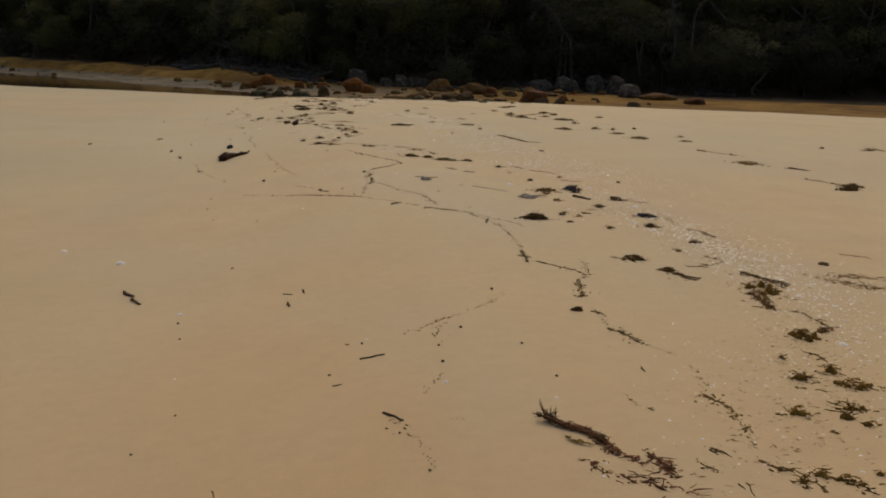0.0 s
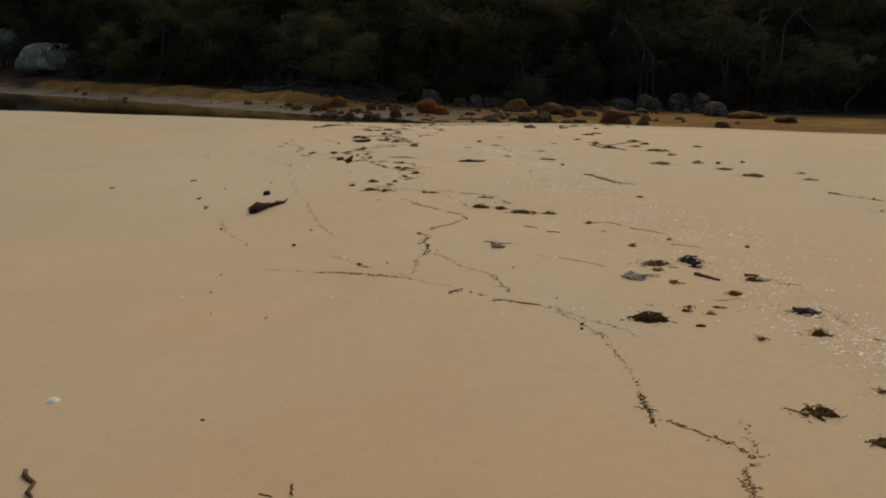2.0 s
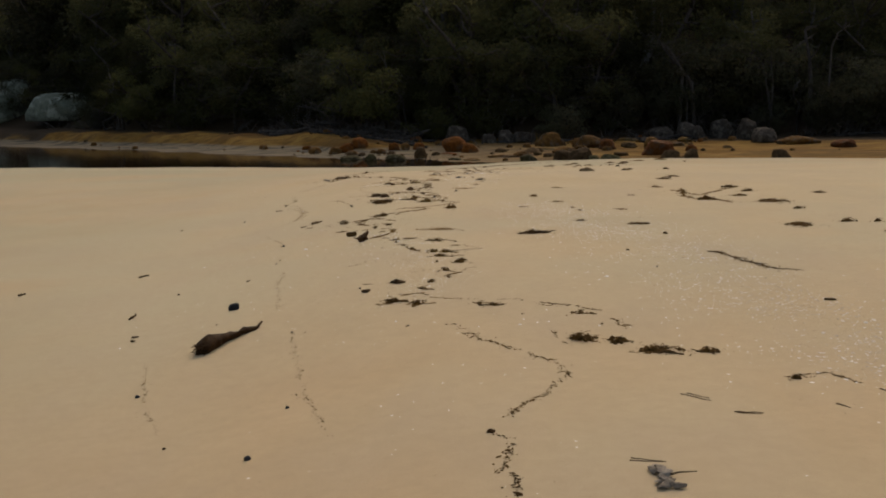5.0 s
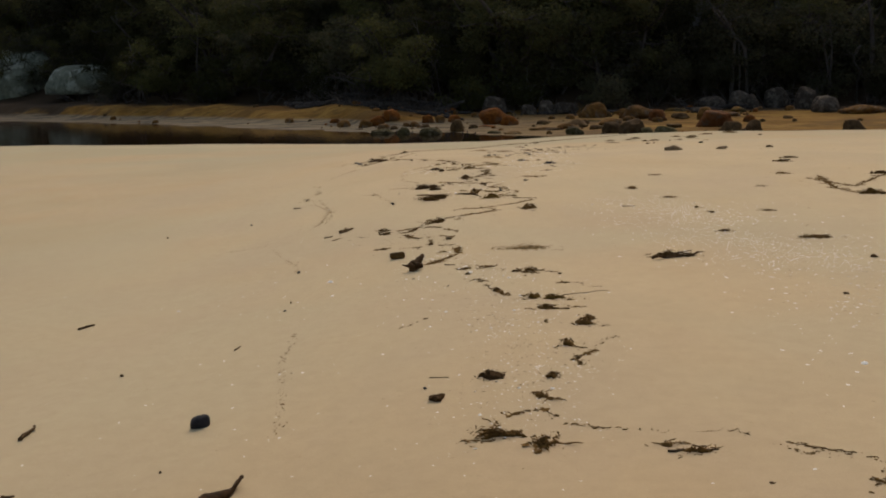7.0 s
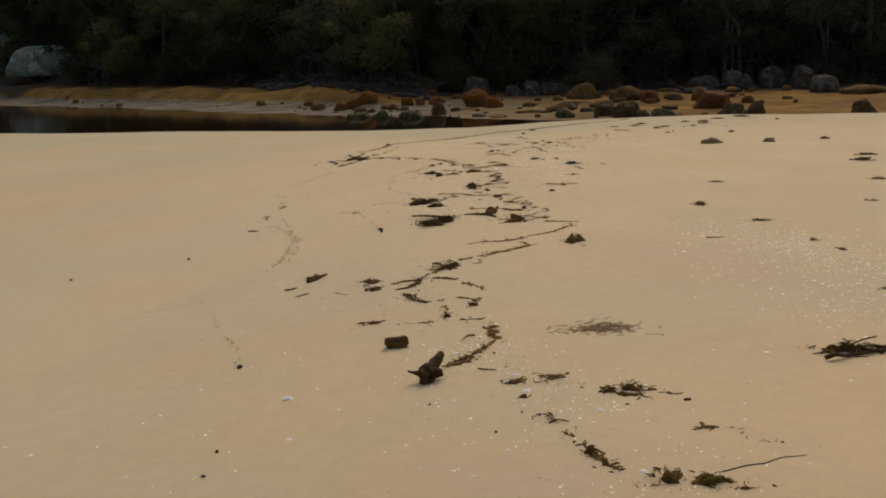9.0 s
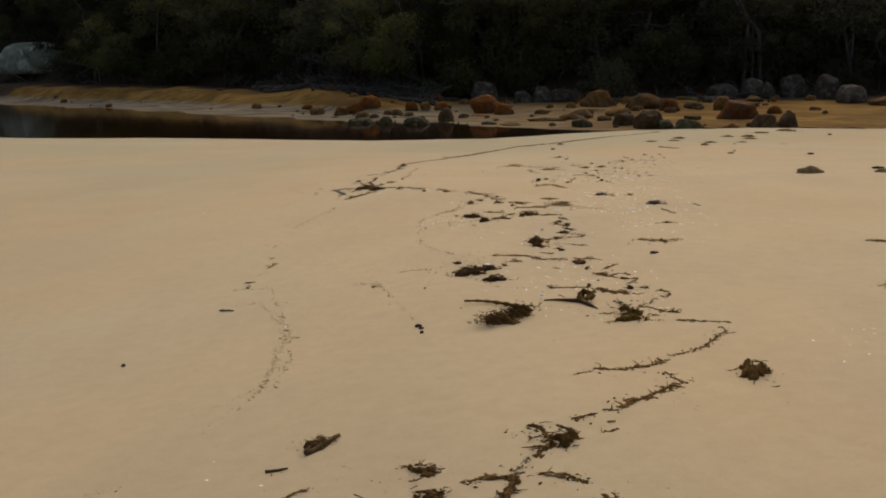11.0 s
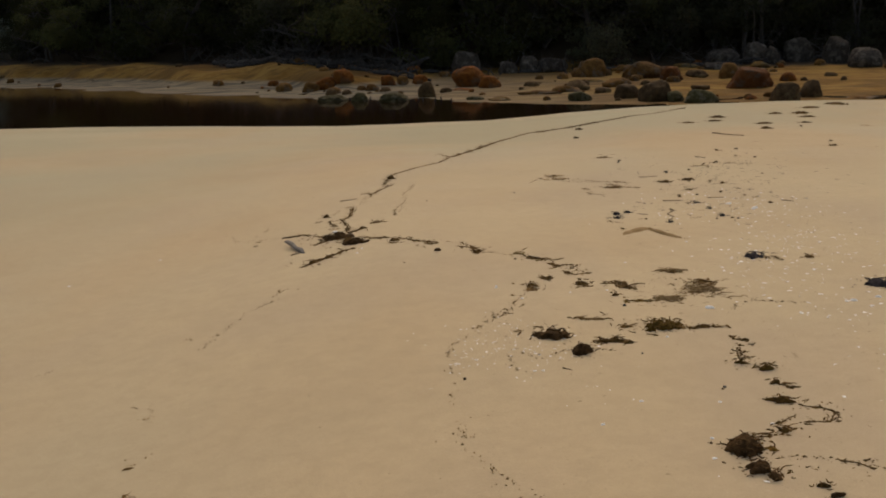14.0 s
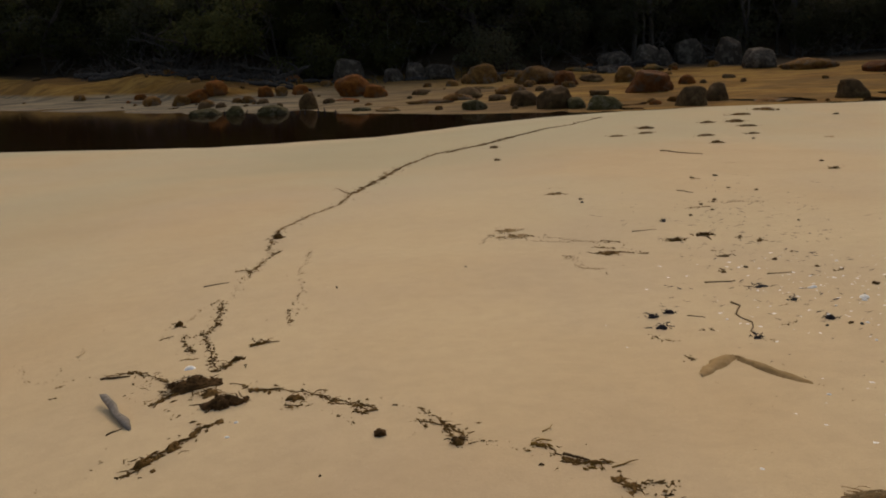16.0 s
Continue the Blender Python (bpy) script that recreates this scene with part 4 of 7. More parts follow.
def shell_mesh(seed):
    """A cupped bivalve shell, hollow side down."""
    verts, faces = [], []
    for i in range(6):
        r = 0.5 * i / 5
        for j in range(14):
            a = 2 * math.pi * j / 14
            rib = 1 + 0.03 * (j % 2) * (i > 2)
            skew = 1.0 - 0.16 * math.cos(a)
            verts.append((r * math.cos(a) * rib, 0.78 * r * math.sin(a) * skew * rib, 0.24 * (1 - (r / 0.5) ** 2.2) + 0.006 * math.sin(r * 60 + seed)))
    for i in range(5):
        for j in range(14):
            k, m = i * 14 + j, i * 14 + (j + 1) % 14
            faces.append((k, k + 14, m + 14, m))
    return mesh_from("shell", verts, faces, SHELL)


SHELLS = [shell_mesh(n) for n in range(3)]
PEBBLE = [lump(1.0, 0.85, 0.62, n, m, 2, 0.3, 0.3, "pebble") for n, m in ((5, SLATE), (6, WRACK["clod"]), (7, SLATE))]


def shell(x, y, wide):
    n = next(count)
    ob = new("shell", SHELLS[n % 3])
    wide = max(0.018, wide * 0.95)
    ob.matrix_basis = pose(x, y, bare(x, y) - 0.001, (n * 17) % 14 - 7, (n * 29) % 14 - 7, (n * 67) % 360) @ Matrix.Diagonal((wide, wide, wide, 1))
    return tagged(ob, "bleached white bivalve shell on sand", "shell", "shells on the bar")


def pebble(x, y, wide):
    n = next(count)
    ob = new("pebble", PEBBLE[n % 3])
    ob.matrix_basis = pose(x, y, bare(x, y) - 0.1 * wide, 0, 0, (n * 67) % 360) @ Matrix.Diagonal((wide, wide, wide, 1))
    return tagged(ob, "small dark pebble on sand", "pebble", "pebbles on the bar")


def fragments(name, label, mat, number, small, large, off, *knots):
    slim = (0.5, 0.9) if mat in (SHELL, DULL_SHELL) else (0.10, 0.35)
    """Countless scraps strewn along a band."""
    seed = next(count)
    rng = random.Random(seed)
    verts, faces = [], []
    x0, y0 = knots[0]
    z0 = bare(x0, y0)
    spans = list(zip(knots, knots[1:]))
    for _ in range(number):
        (ax, ay), (bx, by) = rng.choices(spans, [math.hypot(b[0] - a[0], b[1] - a[1]) for a, b in spans])[0]
        u = rng.random()
        x, y = ax + (bx - ax) * u + rng.gauss(0, off), ay + (by - ay) * u + rng.gauss(0, off * 1.4)
        if noise.noise(Vector((x * 1.6, y * 1.3, seed))) < rng.uniform(-0.5, 0.1):
            continue
        size = small + (large - small) * rng.random() ** 2
        crumb(verts, faces, rng, (x - x0, y - y0, bare(x, y) - z0 + 0.001), size, size * rng.uniform(*slim), size * (0.11 if slim[0] > 0.3 else 0.03) + 0.001, rng.gauss(0, 0.6) if slim[0] < 0.3 else rng.uniform(0, 6.283))
    ob = new(name, mesh_from(name, verts, faces, mat, False))
    ob.location = (x0, y0, z0)
    return tagged(ob, label, "debris", kind="stuff")


# the large dark driftwood with its hooked tip
def big_driftwood():
    ob = thing("driftwood", "dark brown tapering driftwood with hooked tip on sand", "driftwood", (-2.68, 15.42, bare(-2.68, 15.42) - 0.022))
    line = [(-0.10, -0.39, 0.046), (-0.085, -0.31, 0.052), (-0.06, -0.22, 0.050), (-0.02, -0.11, 0.044), (0.03, -0.02, 0.038), (0.065, 0.07, 0.032), (0.115, 0.15, 0.027), (0.145, 0.205, 0.030), (0.156, 0.225, 0.036), (0.158, 0.232, 0.046)]
    dense, radii = [], []
    for n in range(len(line) - 1):
        for u in (0, 0.25, 0.5, 0.75):
            k = n + u
            dense.append(Vector(line[n]).lerp(Vector(line[n + 1]), u) + Vector((0.012 * noise.noise(Vector((k * 1.3, 0, 0))), 0, 0.006 * noise.noise(Vector((k, 4, 0))))))
            radii.append(along(k, (0, 0.054), (1, 0.069), (2, 0.060), (2.6, 0.047), (3.4, 0.046), (4.2, 0.036), (5, 0.034), (6, 0.024), (7, 0.013), (9, 0.005)) * (1 + 0.22 * noise.noise(Vector((k * 2.1, 9, 0)))))
    verts, faces = [], []
    tube(verts, faces, dense, radii, 18, 0.85)
    rough = lambda v, k: Vector((noise.noise(v * k), noise.noise(v * k + Vector((9, 0, 0))), noise.noise(v * k + Vector((0, 9, 0)))))
    verts = [tuple(Vector(v) + 0.020 * rough(Vector((v[0], v[1] * 0.5, v[2])), 18) + 0.005 * rough(Vector(v), 70)) for v in verts]
    verts = [(v[0], v[1], v[2] + bare(v[0] - 2.68, v[1] + 15.42) - bare(-2.68, 15.42)) for v in verts]
    part("stem", mesh_from("stem", verts, faces, WOOD), ob)
    dip = bare(-2.78, 15.03) - bare(-2.68, 15.42)
    rng = random.Random(3)
    verts, faces = [], []
    for _ in range(90):
        strand(verts, faces, rng, (-0.10 + rng.gauss(0, 0.022), -0.38 + rng.gauss(0, 0.02), rng.uniform(0.005, 0.085) + dip), rng.uniform(0.02, 0.06), 0.004, rng.gauss(-2.1, 0.6))
    part("frayed_end", mesh_from("frayed_end", verts, faces, WOOD), ob)


big_driftwood()


# the split root with a torn plate and pointed prongs
def root_piece():
    ob = thing("root_piece", "dark forked root with flat torn plate on sand", "driftwood", (-2.37, 23.95, bare(-2.37, 23.95)))
    verts, faces = [], []
    for line, radii in ((((-0.19, 0.05, 0.003), (-0.13, 0.045, 0.006), (-0.06, 0.03, 0.008), (0.0, 0.01, 0.010), (0.03, -0.02, 0.010)), (0.003, 0.006, 0.009, 0.013, 0.009)), (((-0.01, 0.02, 0.010), (0.02, -0.03, 0.011), (0.05, -0.09, 0.007), (0.085, -0.16, 0.002)), (0.009, 0.013, 0.008, 0.002))):
        verts, faces = [], []
        tube(verts, faces, line, radii, 8)
        verts = [tuple(Vector(v) + 0.006 * Vector((noise.noise(Vector(v) * 40), noise.noise(Vector(v) * 40 + Vector((5, 0, 0))), 0.5 * noise.noise(Vector(v) * 40 + Vector((0, 5, 0)))))) for v in verts]
        part("prong", mesh_from("prong", verts, faces, WOOD), ob)
    # the plate stands up out of the fork and leans back, with a torn rim
    verts, faces = [], []
    for i in range(9):
        u = i / 8
        wide = along(u, (0, 0.04), (0.35, 0.07), (0.7, 0.08), (1, 0.05)) * (1 + 0.5 * noise.noise(Vector((u * 6, 3, 0))))
        for j in range(7):
            v = j / 6 - 0.5
            z = 0.008 + 0.036 * u + 0.026 * noise.noise(Vector((u * 6, v * 7, 7))) + 0.05 * v * v
            verts.append((0.005 + v * wide + 0.05 * u, -0.01 + 0.105 * u * (1 + 0.6 * noise.noise(Vector((v * 7, 1, 2)))), z))
    for i in range(8):
        for j in range(6):
            k = i * 7 + j
            if i < 4 or noise.noise(Vector((i * 0.9, j * 1.3, 3))) > -0.12:
                faces.append((k, k + 1, k + 8, k + 7))
    plate = part("plate", mesh_from("plate", verts, faces, WRACK["weed"]), ob, "flat torn brown root plate")
    thick = plate.modifiers.new("thickness", "SOLIDIFY")
    thick.thickness = 0.012


root_piece()


# branching dead twigs
def twig_branch(x, y, turn, size, seed):
    ob = thing("dead_branch", "small dark dead branch with many twigs on sand", "branch", (x, y, bare(x, y)), "", turn)
    rng = random.Random(seed)
    verts, faces = [], []
    main = wander(rng, (-0.22 * size, 0, 0.012), (1, 0, 0.03), 0.44 * size, 8, 0.14)
    main = [Vector((p.x, p.y, min(0.035, max(0.008, p.z)))) for p in main]
    tube(verts, faces, main, [0.011 * size * (1 - 0.09 * n) for n in range(9)], 6)
    for n in range(11):
        p = main[rng.randint(1, 7)]
        a = rng.choice((-1, 1, 2.6, -2.6)) * rng.uniform(0.25, 0.95)
        line = wander(rng, p, (math.cos(a), math.sin(a), 0.03), rng.uniform(0.10, 0.22) * size, 5, 0.22)
        tube(verts, faces, [Vector((q.x, q.y, min(0.022, max(0.005, q.z)))) for q in line], [0.006 * size * (1 - 0.15 * i) for i in range(6)], 5)
    part("twigs", mesh_from("twigs", verts, faces, WOOD), ob)


twig_branch(-0.62, 19.72, 40, 0.95, 5)


# a fibrous frond base with splayed tips
def frond():
    ob = thing("frond_base", "fibrous red-brown frond stalk with splayed tips on sand", "frond", (0.57, 4.05, bare(0.57, 4.05)))
    rng = random.Random(8)
    spine = [Vector(p) for p in ((-0.125, 0.165, 0.012), (-0.06, 0.085, 0.011), (0.02, 0.025, 0.010), (0.068, -0.075, 0.008), (0.10, -0.20, 0.004))]

    def along(u):
        """A point of the spine and the way it runs there."""
        k = min(3, int(u * 4))
        d = spine[k + 1] - spine[k]
        return spine[k] + d * (u * 4 - k), math.atan2(d.y, d.x)

    verts, faces = [], []
    tube(verts, faces, [along(n / 16)[0] for n in range(13)], [0.008 + 0.006 * math.sin(min(1.0, n / 8) * math.pi * 0.6) - 0.0006 * max(0, n - 6) for n in range(13)], 9, 0.6)
    verts = [(v[0] + 0.006 * noise.noise(Vector(v) * 70 + Vector((0, 7, 0))), v[1] + 0.006 * noise.noise(Vector(v) * 70), v[2] + 0.005 * noise.noise(Vector(v) * 70 + Vector((5, 0, 0)))) for v in verts]
    part("stalk", mesh_from("stalk", verts, faces, RED_FIBRE), ob)
    # scales of the sheath, loose and wide toward the torn end
    verts, faces = [], []
    for _ in range(230):
        u = rng.random() ** 0.7
        p, a = along(min(0.999, u))
        wide = 0.007 + 0.016 * max(0.0, u - 0.35)
        off = rng.gauss(0, wide)
        p = (p.x - math.sin(a) * off, p.y + math.cos(a) * off, max(0.002, (0.018 - 0.006 * u) * rng.uniform(0.1, 1.1) - 0.4 * abs(off)))
        crumb(verts, faces, rng, p, rng.uniform(0.012, 0.034), rng.uniform(0.007, 0.015), 0.005, a + rng.gauss(0, 0.7))
    part("flakes", mesh_from("flakes", verts, faces, RED_FIBRE, False), ob, "rusty torn flakes of frond sheath")
    verts, faces = [], []
    for _ in range(120):
        u = rng.random() * 0.8
        p, a = along(u)
        off = rng.gauss(0, 0.009)
        strand(verts, faces, rng, (p.x - math.sin(a) * off, p.y + math.cos(a) * off, rng.uniform(0.004, 0.020)), rng.uniform(0.02, 0.05), 0.0017, a + rng.choice((0, math.pi)) + rng.gauss(0, 0.3), 0.05)
    for n in range(26):
        low = n % 3 == 0
        a = rng.gauss(2.75, 0.25) if low else rng.gauss(1.6, 0.4)
        foot = along(rng.uniform(0.0, 0.16))[0]
        line = wander(rng, (foot.x, foot.y, 0.012), (math.cos(a), math.sin(a), 0.12 if low else rng.uniform(0.1, 0.9)), rng.uniform(0.035, 0.06) if low else rng.uniform(0.04, 0.085), 4, 0.12)
        tube(verts, faces, line, (0.0034, 0.0030, 0.0024, 0.0017, 0.0008), 4)
    part("fibre_tangle", mesh_from("fibre_tangle", verts, faces, WOOD, False), ob, "dark splayed fibre tips")
    # a loose golden shred beside the stalk
    verts, faces = [], []
    for _ in range(34):
        u = rng.random()
        crumb(verts, faces, rng, (-0.066 + 0.085 * u + rng.gauss(0, 0.006), -0.03 - 0.085 * u + rng.gauss(0, 0.008), rng.uniform(0.002, 0.008)), rng.uniform(0.012, 0.03), rng.uniform(0.005, 0.010), 0.004, rng.gauss(-0.8, 0.4))
    part("shred", mesh_from("shred", verts, faces, WRACK["torn"], False), ob, "golden-brown shred of sheath")


frond()


# a kelp frond head with its stalk
def kelp():
    ob = thing("kelp_frond", "brown kelp with long curved stalk and bushy head on sand", "seaweed", (-2.74, 23.58, bare(-2.74, 23.58)))
    rng = random.Random(9)
    verts, faces = [], []
    knots = ((-0.24, 0.43, 0.006), (-0.17, 0.42, 0.010), (-0.10, 0.39, 0.012), (-0.03, 0.34, 0.014), (0.04, 0.27, 0.016), (0.09, 0.20, 0.020), (0.11, 0.14, 0.022))
    line = [Vector(a).lerp(Vector(b), u) for a, b in zip(knots, knots[1:]) for u in (0, 0.25, 0.5, 0.75)] + [Vector(knots[-1])]
    tube(verts, faces, line, [(0.005 + 0.00035 * n) * (1.35 if n % 3 == 1 else 0.85) for n in range(len(line))], 7)
    part("stalk", mesh_from("stalk", verts, faces, WRACK["weed"]), ob)
    verts, faces = [], []
    matted(verts, faces, 77, 0.22, 0.19, 0.032, 0.0, (-0.03, -0.02, 0), 0.45)
    matted(verts, faces, 78, 0.13, 0.17, 0.028, 0.5, (0.07, 0.11, 0), 0.45)
    part("mass", mesh_from("mass", verts, faces, WRACK["weed"]), ob)
    verts, faces = [], []
    for _ in range(900):
        u = rng.random()
        p = Vector((0.10, 0.17, 0.022)).lerp(Vector((-0.10, -0.10, 0.012)), u) + Vector((rng.gauss(0, 0.035), rng.gauss(0, 0.045), abs(rng.gauss(0, 0.012))))
        strand(verts, faces, rng, p, rng.uniform(0.012, 0.03), rng.uniform(0.0012, 0.0024), rng.uniform(0, 6.283) if rng.random() < 0.4 else rng.gauss(-2.3, 0.6), 0.1)
    part("fronds", mesh_from("fronds", verts, faces, WRACK["weed"], False), ob)


kelp()


# a knobby stump of wood and a weathered grey piece
def knobby_wood():
    ob = thing("driftwood_stump", "knobby dark driftwood stump with stubs on sand", "driftwood", (-2.40, 19.46, bare(-2.40, 19.46)))
    part("stump", lump(0.085, 0.12, 0.062, 31, WOOD, 3, 0.7, 0.1, "stump"), ob)
    rough = lambda v, k: Vector((noise.noise(v * k), noise.noise(v * k + Vector((9, 0, 0))), noise.noise(v * k + Vector((0, 9, 0)))))
    for line, radii in ((((-0.01, 0.0, 0.035), (0.015, 0.03, 0.048), (0.035, 0.065, 0.070), (0.052, 0.10, 0.088)), (0.032, 0.028, 0.022, 0.015)), (((0.01, -0.01, 0.03), (0.035, -0.005, 0.034), (0.062, 0.005, 0.032)), (0.03, 0.024, 0.014)), (((-0.03, 0.0, 0.03), (-0.06, 0.01, 0.034), (-0.085, 0.02, 0.036)), (0.014, 0.006, 0.003))):
        verts, faces = [], []
        tube(verts, faces, [Vector(a).lerp(Vector(b), u) for a, b in zip(line, line[1:]) for u in (0, 0.5)] + [Vector(line[-1])], [r for a, b in zip(radii, radii[1:]) for r in (a, (a + b) / 2)] + [radii[-1]], 9)
        part("stub", mesh_from("stub", [tuple(Vector(v) + 0.008 * rough(Vector(v), 35)) for v in verts], faces, WOOD), ob)


def grey_wood():
    ob = thing("driftwood_piece", "weathered grey driftwood piece beside the weed fork", "driftwood", (-4.61, 29.57, bare(-4.61, 29.57)))
    verts, faces = [], []
    tube(verts, faces, [(-0.115, 0.22, 0.010), (-0.085, 0.16, 0.014), (-0.03, 0.06, 0.016), (0.01, -0.03, 0.016), (0.05, -0.12, 0.014), (0.085, -0.20, 0.008)], (0.007, 0.012, 0.014, 0.012, 0.013, 0.006), 9)
    verts = [tuple(Vector(v) + 0.011 * Vector((noise.noise(Vector(v) * 30), noise.noise(Vector(v) * 30 + Vector((7, 0, 0))), noise.noise(Vector(v) * 30 + Vector((0, 7, 0)))))) for v in verts]
    part("limb", mesh_from("limb", verts, faces, GREY_WOOD), ob)


knobby_wood()
grey_wood()


def stone(x, y, wide, deep, high, seed, label):
    ob = new("stone", lump(wide, deep, high, seed, SLATE, 3, 0.22, 0.45, "stone", 0.45))
    ob.matrix_basis = pose(x, y, bare(x, y) - 0.006, 0, 0, 10)
    tagged(ob, label, "stone")


stone(-2.93, 16.40, 0.085, 0.07, 0.06, 41, "dark blue-grey beach stone near the driftwood")
stone(-1.89, 12.73, 0.036, 0.03, 0.025, 42, "small round black pebble on bare sand")
stone(-3.18, 23.59, 0.036, 0.028, 0.02, 43, "flat dark pebble on bare sand")
stone(-1.86, 25.46, 0.04, 0.03, 0.022, 44, "flat grey pebble among shell litter")


MOUND = natural("sandy_stone", (0.13, 0.080, 0.040), (0.31, 0.21, 0.11), 0.9, 14, 0.7, 0.01)


def mound(x, y, wide, high, seed):
    """A stone sunk in the sand, with only its back showing."""
    ob = new("buried_stone", lump(wide, wide * 0.7, high, seed, MOUND, 3, 0.4, 0.1, "buried_stone"))
    ob.matrix_basis = pose(x, y, bare(x, y) - 0.015, 0, 0, 5)
    tagged(ob, "low brown stone half buried in the sand", "stone", "half-buried stones")


mound(0.36, 31.0, 0.32, 0.10, 51)
mound(1.12, 30.95, 0.17, 0.06, 52)


# wrack lines, from the near end of the bar to its crest
wrack('fine', (-3.12, 14.91), (-2.82, 14.01), (-2.49, 13.29))
wrack('fine', (-2.55, 16.15), (-2.56, 16.34), (-2.78, 17.24), (-2.87, 17.96))
wrack('dark', (1.01, 18.33), (1.14, 17.74), (1.27, 17.32), (1.53, 17.12))
wrack('thick', (1.60, 25.77), (1.45, 24.21), (1.55, 23.77), (1.77, 23.96), (1.95, 23.19))
wrack('fibre', (0.79, 3.57), (0.82, 3.54), (0.86, 3.52), (0.89, 3.48))
wrack('fibre', (0.76, 3.64), (0.75, 3.57), (0.77, 3.54))
wrack('fibre', (0.65, 3.67), (0.67, 3.62), (0.70, 3.61))
wrack('mid', (1.35, 3.69), (1.42, 3.63), (1.44, 3.55))
wrack('mid', (1.24, 3.70), (1.23, 3.58))
wrack('fibre', (0.84, 3.73), (0.81, 3.63))
wrack('mid', (1.17, 3.74), (1.20, 3.73))
wrack('fibre', (0.54, 3.81), (0.57, 3.75), (0.59, 3.68), (0.63, 3.68))
wrack('mid', (0.93, 3.83), (0.96, 3.77), (0.99, 3.71))
wrack('mid', (1.15, 3.84), (1.18, 3.79), (1.25, 3.75), (1.29, 3.65), (1.30, 3.56))
wrack('fibre', (0.76, 3.90), (0.79, 3.80), (0.81, 3.69), (0.81, 3.60))
wrack('mid', (1.00, 3.96), (1.03, 3.90))
wrack('fine', (1.18, 4.14), (1.19, 4.00), (1.15, 3.86))
wrack('mid', (1.51, 4.20), (1.55, 4.18))
wrack('mid', (1.34, 4.29), (1.36, 4.29))
wrack('mid', (1.16, 4.32), (1.20, 4.26), (1.18, 4.14))
wrack('mid', (1.36, 4.37), (1.39, 4.38))
wrack('fine', (0.81, 4.58), (0.83, 4.42), (0.88, 4.35))
wrack('brown', (1.12, 4.60), (1.15, 4.54), (1.18, 4.46), (1.21, 4.39), (1.21, 4.31))
wrack('mid', (1.63, 4.73), (1.67, 4.69))
wrack('mid', (1.54, 4.74), (1.60, 4.75))
wrack('mid', (1.92, 4.82), (1.92, 4.72))
wrack('brown', (1.74, 4.84), (1.79, 4.82), (1.89, 4.81))
wrack('mid', (1.60, 4.90), (1.66, 4.91))
wrack('mid', (1.71, 5.01), (1.76, 4.94))
wrack('mid', (1.78, 5.34), (1.82, 5.26), (1.82, 5.17))
wrack('fine', (1.04, 5.36), (1.10, 5.28), (1.15, 5.17), (1.18, 4.98), (1.15, 4.74), (1.15, 4.62))
wrack('mid', (0.89, 5.69), (0.97, 5.56), (1.04, 5.36))
wrack('mid', (0.90, 5.69), (0.95, 5.58), (0.99, 5.47), (1.04, 5.38))
wrack('fine', (-0.10, 5.60), (0.01, 5.76), (0.12, 5.91), (0.27, 6.09), (0.43, 6.48))
wrack('fine', (-0.07, 5.63), (0.02, 5.75), (0.11, 5.90))
wrack('fine', (-0.15, 4.36), (-0.10, 4.28), (-0.07, 4.26))
wrack('fine', (-0.13, 4.33), (-0.09, 4.26))
wrack('fine', (-0.07, 4.26), (-0.03, 4.11), (0.00, 4.01), (0.01, 3.90), (0.04, 3.78))
wrack('fine', (0.10, 4.27), (0.16, 4.25))
wrack('fine', (0.05, 5.16), (0.06, 5.42), (0.05, 5.75))
wrack('fine', (-0.01, 4.60), (0.05, 4.85))
wrack('fibre', (0.70, 3.85), (0.73, 3.78))
wrack('fibre', (0.79, 3.80), (0.83, 3.68))
wrack('mid', (0.86, 6.07), (0.91, 5.99))
wrack('fine', (0.85, 6.12), (0.91, 6.01), (0.90, 5.73))
wrack('mid', (1.88, 6.24), (2.01, 6.18), (2.05, 5.93), (2.04, 5.77))
wrack('fine', (1.86, 6.26), (2.00, 6.22), (2.04, 6.10), (2.04, 5.99))
wrack('thick', (1.85, 6.63), (1.88, 6.53), (1.87, 6.30), (1.88, 6.24))
wrack('thick', (1.87, 6.67), (1.87, 6.44), (1.88, 6.24))
wrack('thick', (1.90, 6.72), (1.91, 6.58), (1.89, 6.36))
wrack('mid', (0.85, 6.85), (0.87, 6.68), (0.87, 6.46), (0.83, 6.40))
wrack('mid', (0.92, 7.01), (0.88, 6.76), (0.85, 6.41))
wrack('rust', (2.44, 7.12), (2.59, 7.06), (2.68, 6.86))
wrack('mid', (2.00, 7.21), (2.05, 7.08), (2.12, 6.82))
wrack('rust', (2.38, 7.23), (2.60, 7.31), (2.75, 7.24), (2.91, 7.31))
wrack('thick', (1.45, 7.34), (1.52, 7.26), (1.63, 6.99))
wrack('thick', (1.98, 7.34), (2.06, 7.11), (2.14, 6.88))
wrack('mid', (0.69, 7.54), (0.81, 7.37), (0.91, 7.23), (0.96, 7.07))
wrack('fine', (0.98, 7.62), (1.00, 7.42), (0.95, 6.98))
wrack('mid', (1.22, 7.77), (1.34, 7.64))
wrack('mid', (0.60, 7.93), (0.63, 7.44))
wrack('mid', (1.89, 7.93), (1.96, 7.72), (1.83, 7.56), (1.66, 7.46))
wrack('mid', (2.91, 8.20), (3.07, 8.12))
wrack('mid', (2.12, 9.01), (2.14, 8.72))
wrack('mid', (2.02, 9.20), (2.13, 9.01))
wrack('fine', (0.49, 9.42), (0.58, 9.32), (0.67, 9.20), (0.74, 9.03))
